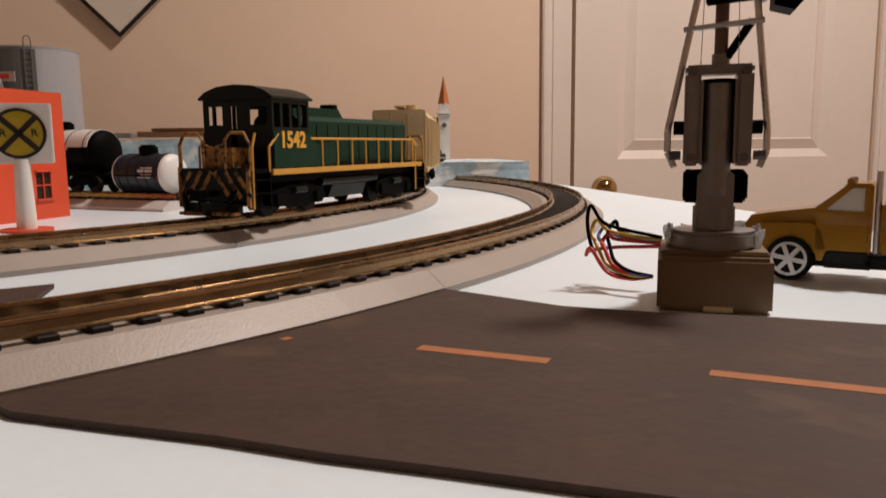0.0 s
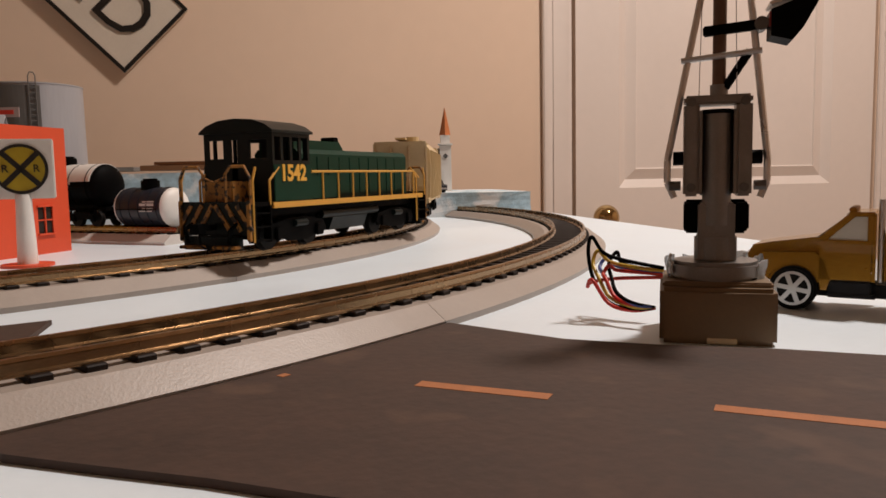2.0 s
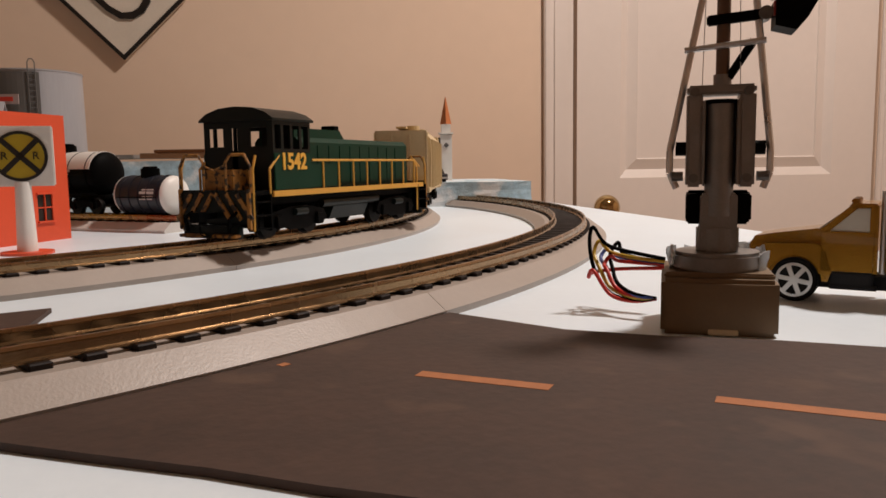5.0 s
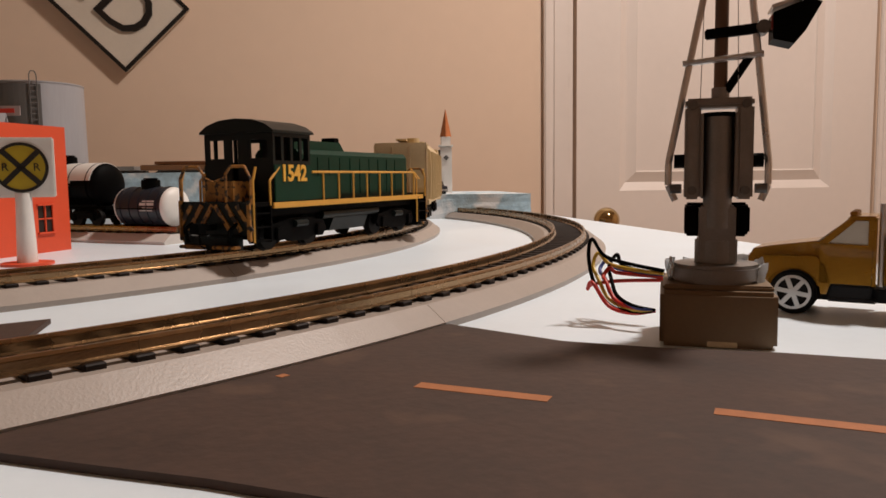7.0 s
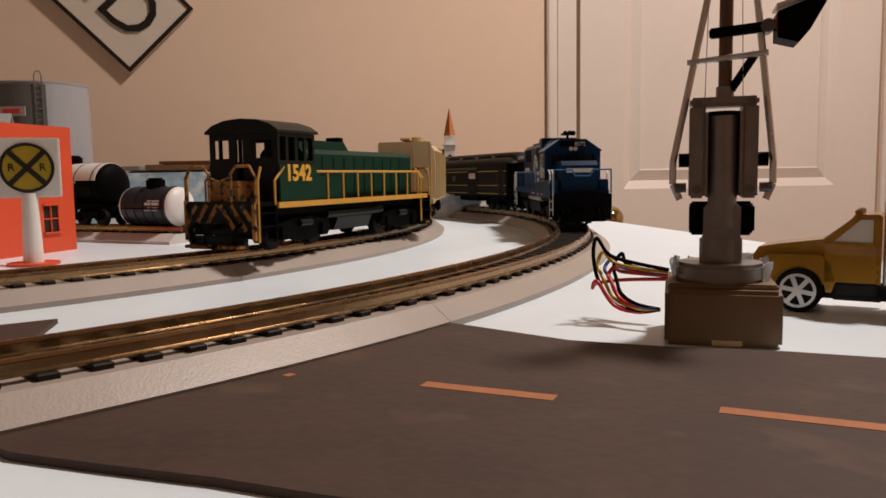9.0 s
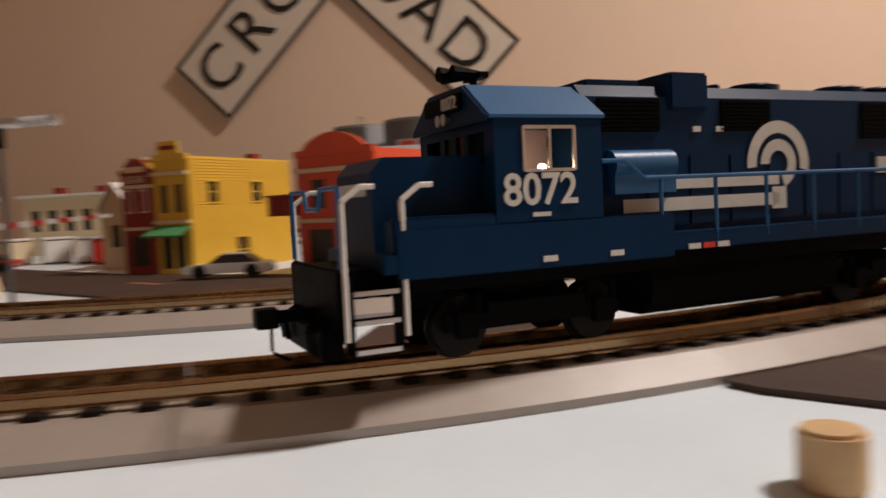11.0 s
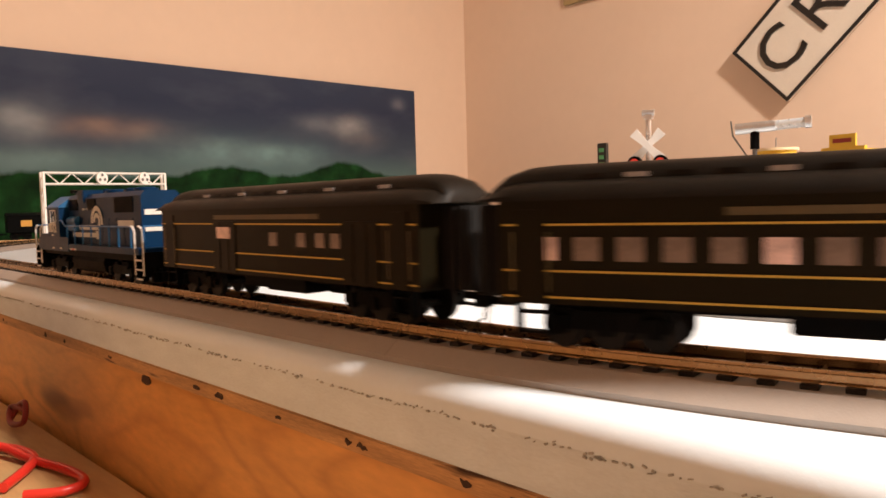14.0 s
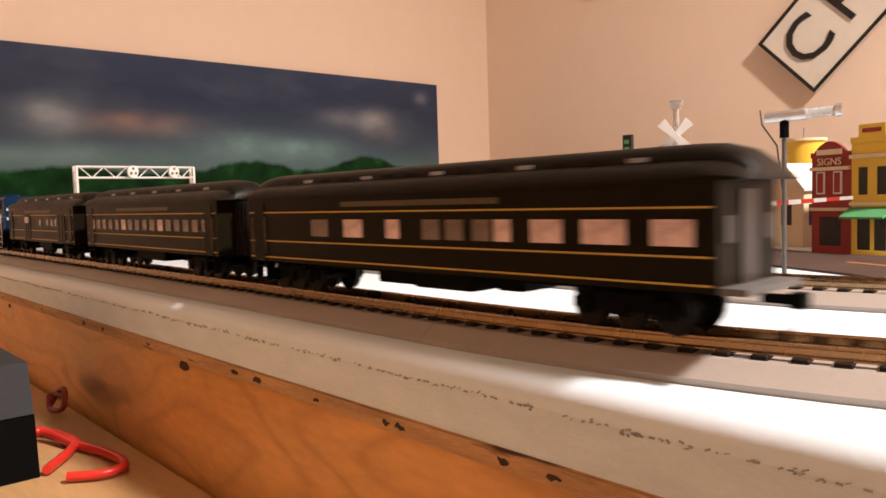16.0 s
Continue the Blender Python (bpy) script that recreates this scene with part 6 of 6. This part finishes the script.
# ---- gold truck ----
def truck(m):
    """Front wheels at the origin, x forward."""
    t = thing("toy_truck", m, "metallic gold die-cast toy truck with chrome wheels", "toy truck")
    W = 0.0105
    part("chassis", box(B(), (-0.024, 0, 0.0062), (0.062, 0.012, 0.0040)), SLATEDARK, t, bevel=0.0005)
    hood = prism(B(), [(0.0125, 0.0085), (0.0130, 0.0165), (0.0115, 0.0192), (0.0060, 0.0203), (-0.0075, 0.0222), (-0.0075, 0.0085)], "y", -0.0082, 0.0082)
    part("hood", hood, GOLD, t, "long sloping gold hood", bevel=0.0012, smooth=True)
    for sg in (-1, 1):
        lo, hi = (0.0070, W) if sg > 0 else (-W, -0.0070)
        arch = [(0.0075 * math.cos(radians(a)), 0.0066 + 0.0075 * math.sin(radians(a))) for a in range(180, -1, -15)]
        body = [(0.0122, 0.0066), (0.0122, 0.0150), (0.0085, 0.0172), (-0.0060, 0.0176), (-0.0085, 0.0150), (-0.0100, 0.0098), (-0.0090, 0.0066)]
        part("fender", prism(B(), arch + body, "y", lo, hi), GOLD, t, "rounded gold wheel arch", bevel=0.0005, smooth=True)
    for sg in (-1, 1):
        y = W - 0.0010 if sg > 0 else -W
        door_ = prism(B(), [(-0.0070, 0.0098), (-0.0070, 0.0215), (-0.0203, 0.0212), (-0.0203, 0.0098)], "y", y, y + 0.0010)
        dr = part("door", door_, GOLD, t, bevel=0.0003)
        part("handle", box(B(), (-0.0182, sg * (W + 0.0002), 0.0188), (0.0022, 0.0005, 0.0006)), GOLD, dr)
        bm = B()
        prism(bm, [(-0.0062, 0.0212), (-0.0088, 0.0212), (-0.0160, 0.0280), (-0.0140, 0.0286)], "y", y, y + 0.0010)
        prism(bm, [(-0.0192, 0.0210), (-0.0206, 0.0210), (-0.0206, 0.0284), (-0.0192, 0.0284)], "y", y, y + 0.0010)
        part("window_post", bm, GOLD, t)
        part("side_window", prism(B(), [(-0.0088, 0.0211), (-0.0160, 0.0280), (-0.0193, 0.0280), (-0.0193, 0.0211)], "y", sg * (W - 0.0008), sg * (W - 0.0004)), TRUCKGLASS, t, "pale clear cab window")
    part("cab_roof", box(B(), (-0.0176, 0, 0.0288), (0.0075, 2 * W, 0.0013)), GOLD, t, bevel=0.0005)
    part("cab_back", box(B(), (-0.0209, 0, 0.0190), (0.0010, 2 * W - 0.001, 0.0190)), GOLD, t)
    part("cab_seat", box(B(), (-0.0165, 0, 0.0160), (0.0060, 0.0170, 0.0090)), SLATEDARK, t, bevel=0.0008)
    part("windscreen", prism(B(), [(-0.0066, 0.0219), (-0.0060, 0.0219), (-0.0140, 0.0284), (-0.0146, 0.0284)], "y", -0.0094, 0.0094), TRUCKGLASS, t)
    for y in (-0.007, -0.0035, 0, 0.0035, 0.007):
        part("roof_light", box(B(), (-0.0152, y, 0.0300), (0.0020, 0.0016, 0.0014)), GOLD, t, bevel=0.0003)
    part("grille", box(B(), (0.0130, 0, 0.0140), (0.0010, 0.0140, 0.0065)), SILVER, t, bevel=0.0003)
    part("bumper", box(B(), (0.0136, 0, 0.0072), (0.0024, 0.0210, 0.0032)), SILVER, t, bevel=0.0005)
    for sg in (-1, 1):
        part("running_board", box(B(), (-0.0155, sg * 0.0090, 0.0052), (0.0125, 0.0034, 0.0012)), SLATEDARK, t, bevel=0.0003)
        part("fuel_tank", box(B(), (-0.0150, sg * 0.0078, 0.0072), (0.0110, 0.0046, 0.0048)), SLATEDARK, t, "dull grey fuel tank", bevel=0.0006)
    part("exhaust_stack", rod(B(), (-0.0226, 0.0085, 0.0095), (-0.0226, 0.0085, 0.0330), 0.0009, 10), SILVER, t, smooth=True)
    part("truck_bed", box(B(), (-0.0405, 0, 0.0168), (0.0340, 2 * W + 0.001, 0.0150)), GOLD, t, bevel=0.0008)
    for x in (0.0, -0.041):
        for sg in (-1, 1):
            w = part("wheel", rod(B(), (x, sg * 0.0060, 0.0066), (x, sg * 0.0102, 0.0066), 0.0066, 30), RUBBER, t, bevel=0.0008, smooth=True)
            rim = B()
            ring(rim, (x, 0.0066, sg * 0.0100), 0.0043, 0.0051, 0, 360, "y", sg * 0.0006, 30)
            for k in range(6):
                a = radians(60 * k + 10)
                box(rim, (x + 0.0026 * math.cos(a), sg * 0.0103, 0.0066 + 0.0026 * math.sin(a)), (0.0042, 0.0007, 0.0013), 0, -a)
            rod(rim, (x, sg * 0.0096, 0.0066), (x, sg * 0.0109, 0.0066), 0.0013, 14)
            part("rim", rim, SILVER, w, "chrome spoked rim")


truck(pose(0.1496, 0.2072, 0, 0, 0, 137))

# ---- gate, signal and street lamp beyond the inner track ----
gb = thing("crossing_gate", pose(-0.443, 0.319, 0, 0, 0, 18), "silver crossing gate with crossbuck and red-white arm on a cream base", "crossing gate")
gb.scale = (1.12, 1.12, 1.09)
part("base", prism(B(), [(-0.031, 0), (0.031, 0), (0.029, 0.0105), (-0.029, 0.0085)], "y", -0.013, 0.013), CREAM, gb, bevel=0.0008)
part("mast", rod(B(), (0, 0, 0.008), (0, 0, 0.0985), 0.0017, 12), SILVER, gb, smooth=True)
part("collar", box(B(), (0, 0, 0.019), (0.012, 0.010, 0.0200)), WHITE, gb, bevel=0.0005)
for s in (1, -1):
    pts = [(-0.0116, -0.0030), (-0.0030, -0.0019), (0.0030, -0.0019), (0.0116, -0.0030), (0.0116, 0.0030), (0.0030, 0.0019), (-0.0030, 0.0019), (-0.0116, 0.0030)]
    bm = prism(B(), pts, "y", -0.0005, 0.0005)
    bm.transform(Matrix.Translation((0, -0.0026 - 0.0006 * s, 0.0800)) @ Matrix.Rotation(s * 0.80, 4, "Y"))
    part("crossbuck_plank", bm, WHITE, gb, "white crossbuck plank flaring to its ends", bevel=0.0002)
bm = B()
rod(bm, (-0.0035, 0, 0.100), (0.0035, 0, 0.100), 0.0020, 12)
box(bm, (0, 0, 0.0975), (0.005, 0.005, 0.0025))
part("bell", bm, SILVER, gb)
for s in (-1, 1):
    part("signal_lamp", rod(B(), (s * 0.0075, -0.001, 0.0700), (s * 0.0075, -0.0045, 0.0700), 0.0042, 16), BLACK, gb)
    part("lens", rod(B(), (s * 0.0075, -0.0046, 0.0700), (s * 0.0075, -0.0050, 0.0700), 0.0026, 14), RED, gb)
part("arm_mount", box(B(), (0.002, -0.006, 0.0345), (0.020, 0.004, 0.0075)), WHITE, gb, bevel=0.0004)
part("counterweight", box(B(), (-0.018, -0.006, 0.0350), (0.020, 0.003, 0.0060)), WHITE, gb, bevel=0.0004)
for i in range(13):
    x0 = 0.012 + i * 0.0062
    part("arm_segment", box(B(), (x0 + 0.0031, -0.006, 0.0355 + (x0 - 0.012) * 0.06), (0.0062, 0.0016, 0.0040 - 0.00018 * i), 0, -0.06), RED if i % 2 else WHITE, gb)

lp = thing("street_lamp", pose(-0.3550, 0.2815, 0, 0, 0, 30), "silver tube street lamp on a slim dark pole", "street lamp")
lp.scale = (0.92, 0.92, 1.0)
part("pole", rod(B(), (0, 0, 0), (0, 0, 0.0860), 0.0014, 10), STEEL, lp, smooth=True)
part("foot", rod(B(), (0, 0, 0), (0, 0, 0.003), 0.006, 16), BLACK, lp)
part("clamp", rod(B(), (0, 0, 0.0780), (0, 0, 0.0880), 0.0026, 12), BLACK, lp)
part("tube", rod(B(), (-0.0105, 0.002, 0.0893), (0.0110, -0.003, 0.0901), 0.0031, 18, 0.0029), SILVER, lp, "polished metal tube", smooth=True)
part("lens_tube", rod(B(), (0.0110, -0.003, 0.0901), (0.0265, -0.0065, 0.0908), 0.0026, 18), CLEAR, lp, smooth=True)
part("end_cap", rod(B(), (0.0262, -0.0064, 0.0908), (0.0295, -0.0072, 0.0910), 0.0033, 14), SILVER, lp)
part("lead", tube(B(), [(-0.013, 0.004, 0.094), (-0.012, 0.004, 0.086), (-0.004, 0.001, 0.074), (-0.001, 0, 0.05)], 0.0005, 5), STEEL, lp)

tw = thing("sign_tower", pose(-0.672, 0.60, 0), "dark narrow sign tower with pale marks", "sign tower")
part("tower", box(B(), (0, 0, 0.04), (0.030, 0.024, 0.080)), TANKDARK, tw, bevel=0.001)
part("post", box(B(), (0, 0, 0.10), (0.0115, 0.006, 0.032)), SIGNBLACK, tw, bevel=0.0005)
for z in (0.092, 0.100, 0.108):
    part("lettering", box(B(), (0, -0.0033, z), (0.006, 0.0006, 0.0045)), GREENCLOTH, tw, "pale green bar of lettering")

gp = thing("station_platform", pose(-0.525, 0.288, 0, 0, 0, 47), "grey raised model platform block", "platform")
part("block", box(B(), (0.055, 0.075, 0.0125), (0.11, 0.15, 0.0248)), SLATE, gp, bevel=0.001)
part("deck", box(B(), (0.055, 0.075, 0.0260), (0.114, 0.154, 0.0018)), RUSTDECK, gp)
gs = thing("model_garage", pose(-0.528, 0.395, 0.0269, 0, 0, 20), "red model garage with a white flat roof", "model building")
part("wall", box(B(), (0, 0, 0.0145), (0.074, 0.040, 0.029)), RED, gs, bevel=0.0005)
part("roof", box(B(), (0.004, -0.006, 0.0305), (0.088, 0.060, 0.0032), 0, -0.05), WHITE, gs, bevel=0.0004)
for x in (-0.022, 0.0, 0.022):
    part("door", box(B(), (x, -0.0203, 0.011), (0.016, 0.0008, 0.020)), MAROON, gs)
part("post", rod(B(), (0.036, -0.032, 0), (0.036, -0.032, 0.030), 0.001, 8), WHITE, gs)

# ---- far end of the layout ----
sb = thing("signal_bridge", pose(-1.085, 0.131, 0, 0, 0, 0), "white truss signal bridge spanning the tracks", "signal bridge")
sb.scale = (1, 0.86, 1)
for y, s in ((0.0, 1), (0.158, -1)):
    ye = y + s * -0.003
    xe = -0.010 * (y > 0)
    for dx in (-0.005, 0.005):
        part("leg", box(B(), (xe + dx, ye, 0.0495), (0.0024, 0.0030, 0.0990)), WHITE, sb, bevel=0.0002)
    for k in range(6):
        z = 0.006 + k * 0.0135
        d = 0.005 if k % 2 else -0.005
        part("leg_brace", rod(B(), (xe - d, ye, z), (xe + d, ye, z + 0.0135), 0.0006, 5), WHITE, sb)
    part("footing", box(B(), (-0.010 * (y > 0), y, 0.0015), (0.020, 0.014, 0.0030)), WHITE, sb)
for z in (0.0860, 0.0985):
    for dx in (-0.005, 0.005):
        part("chord", rod(B(), (dx, -0.004, z), (dx - 0.010, 0.162, z), 0.0011, 6), WHITE, sb)
for i in range(10):
    y0 = 0.004 + i * 0.0154
    part("brace", rod(B(), (-0.005, y0, 0.0860 if i % 2 else 0.0985), (-0.005, y0 + 0.0154, 0.0985 if i % 2 else 0.0860), 0.0008, 5), WHITE, sb)
for y in (0.068, 0.125):
    part("signal_disc", rod(B(), (0.006, y, 0.0925), (0.010, y, 0.0925), 0.0072, 20), WHITE, sb)
    for k in range(3):
        a = radians(90 + 120 * k)
        part("signal_lens", rod(B(), (0.0102, y + 0.0036 * math.cos(a), 0.0925 + 0.0036 * math.sin(a)), (0.0108, y + 0.0036 * math.cos(a), 0.0925 + 0.0036 * math.sin(a)), 0.0017, 10), STEEL, sb)

rp = thing("concrete_ramp", pose(-0.915, 0.242, 0, 0, 0, 14), "white plaster loading ramp with sloped ends", "ramp")
part("block", prism(B(), [(-0.055, 0), (0.058, 0), (0.040, 0.022), (-0.045, 0.022)], "y", -0.012, 0.05), PLASTER, rp, bevel=0.001)
wb = thing("white_carton", pose(-1.012, 0.292, 0, 0, 0, 20), "plain white card box standing by the ramp", "box")
part("carton", box(B(), (0, 0, 0.024), (0.026, 0.024, 0.048)), PLASTER, wb, bevel=0.001)


def boxcar(m, label, body, roofm, L2=0.075, peaked=True, marks=None, name="box_car"):
    t = thing(name, m, label, "railway car", "freight cars")
    part("body", box(B(), (0, 0, 0.0255), (2 * L2, 0.034, 0.027)), body, t, bevel=0.0005)
    part("roof", prism(B(), [(-0.0182, 0.039), (0.0182, 0.039), (0.0182, 0.040), (0, 0.0445), (-0.0182, 0.040)], "x", -L2 - 0.001, L2 + 0.001), roofm, t)
    for f in (1, -1):
        for k in range(5):
            part("end_rib", box(B(), (f * (L2 + 0.0004), 0, 0.0155 + k * 0.005), (0.0012, 0.030, 0.0022)), body, t, bevel=0.0003)
        coupler(t, f * (L2 + 0.001), f)
    for sg in (-1, 1):
        part("door", box(B(), (0, sg * 0.0173, 0.0250), (0.026, 0.0010, 0.0250)), body, t)
        if marks:
            for x in (-0.045, 0.042):
                part("lettering", box(B(), (x, sg * 0.0173, 0.027), (0.016, 0.0006, 0.010)), marks, t, "coloured block of lettering")
    part("underframe", box(B(), (0, 0, 0.0112), (2 * L2 - 0.01, 0.02, 0.0020)), BLACK, t)
    bogie(t, L2 - 0.02, 2, 0.019)
    bogie(t, -L2 + 0.02, 2, 0.019)


plain_track((-0.690, 0.320), (-0.93, 0.640), "siding track on white roadbed leading to the back")
plain_track((-0.955, 0.380), (-1.30, 0.640), "siding track on white roadbed among the freight cars")
a1 = math.degrees(math.atan2(0.320, -0.24))
a2 = math.degrees(math.atan2(0.26, -0.345))
boxcar(pose(-0.750, 0.400, RZ, 0, 0, a1), "yellow model refrigerator car with a grey peaked roof", YELPLA, TANKGREY, 0.075)
boxcar(pose(-0.855, 0.540, RZ, 0, 0, a1), "brown model box car behind the yellow one", RUST, RUST, 0.075)
hopper(pose(-1.025, 0.433, RZ, 0, 0, a2), "white model hopper car seen from its end", PLASTER, 0.066)
boxcar(pose(-1.150, 0.527, RZ, 0, 0, a2), "rust-brown model box car on the siding", RUST, RUST, 0.075)
plain_track((-1.575, 0.08), (-1.50, 0.66), "siding track along the painted backdrop")
a3 = math.degrees(math.atan2(0.58, 0.075))
boxcar(pose(-1.550, 0.275, RZ, 0, 0, a3), "black model freight car with orange lettering blocks", BLACK, BLACK, 0.072, marks=YELLOW, name="freight_car")
boxcar(pose(-1.527, 0.450, RZ, 0, 0, a3), "black model freight car with white lettering blocks", BLACK, BLACK, 0.072, marks=WHITE, name="freight_car")
boxcar(pose(-1.5705, 0.115, RZ, 0, 0, a3), "white model freight car by the backdrop", PLASTER, PLASTER, 0.072, name="freight_car")
toy_car(pose(-1.22, 0.42, 0.0, 0, 0, 120), "blue model car among the freight cars", BLUELT)
toy_car(pose(-1.13, 0.40, 0.0, 0, 0, 70), "red model car among the freight cars", RED)

# wooden dowel ends and small wall plate
dw = thing("wooden_peg", pose(-0.048, 0.071, 0.0), "small light wooden peg lying on the foam", "peg", "pegs")
part("peg", rod(B(), (0, 0, 0), (0, 0, 0.0085), 0.0046, 18), LIGHTWOOD, dw, bevel=0.0006, smooth=True)
copy_thing(dw, pose(-0.0300, 0.0585, 0.0))
wp = thing("wall_plate", pose(-1.36, Y1 - 0.006, 0.60), "plain brass-toned wall plate high on the wall", "wall plate")
part("plate", box(B(), (0, 0, 0), (0.115, 0.008, 0.07)), BRASSDULL, wp, bevel=0.001)
TRAVEL = [(0, 2.96), (7.0, 1.252), (7.5, 1.133), (8.2, 0.964), (10.3, 0.507), (10.6, 0.429), (11.0, 0.3415), (11.5, 0.2575), (12.0, 0.131), (12.5, 0.006), (13.0, -0.1025), (13.5, -0.205), (14.5, -0.412), (16.0, -0.729)]


def on_track(s, base):
    """Pose of a vehicle whose bogies stand at s - base and s + base; it runs towards smaller s."""
    a, _ = along("outer", s - base)
    b, _ = along("outer", s + base)
    d = a - b
    m = (a + b) / 2
    return pose(m.x, m.y, RZ, 0, 0, math.degrees(math.atan2(d.y, d.x)))


def motions():
    ts = [i * 0.25 for i in range(65)]
    offs = [(LOCO, 0.0, 0.054), (CARS[0], 0.2245, 0.070), (CARS[1], 0.4610, 0.075), (CARS[2], 0.7180, 0.0865)]
    for ob, off, base in offs:
        rows = []
        for t in ts:
            s = float(np.interp(t, [r[0] for r in TRAVEL], [r[1] for r in TRAVEL]))
            rows.append((t, on_track(s + off, base)))
        walk(ob, rows)


motions()
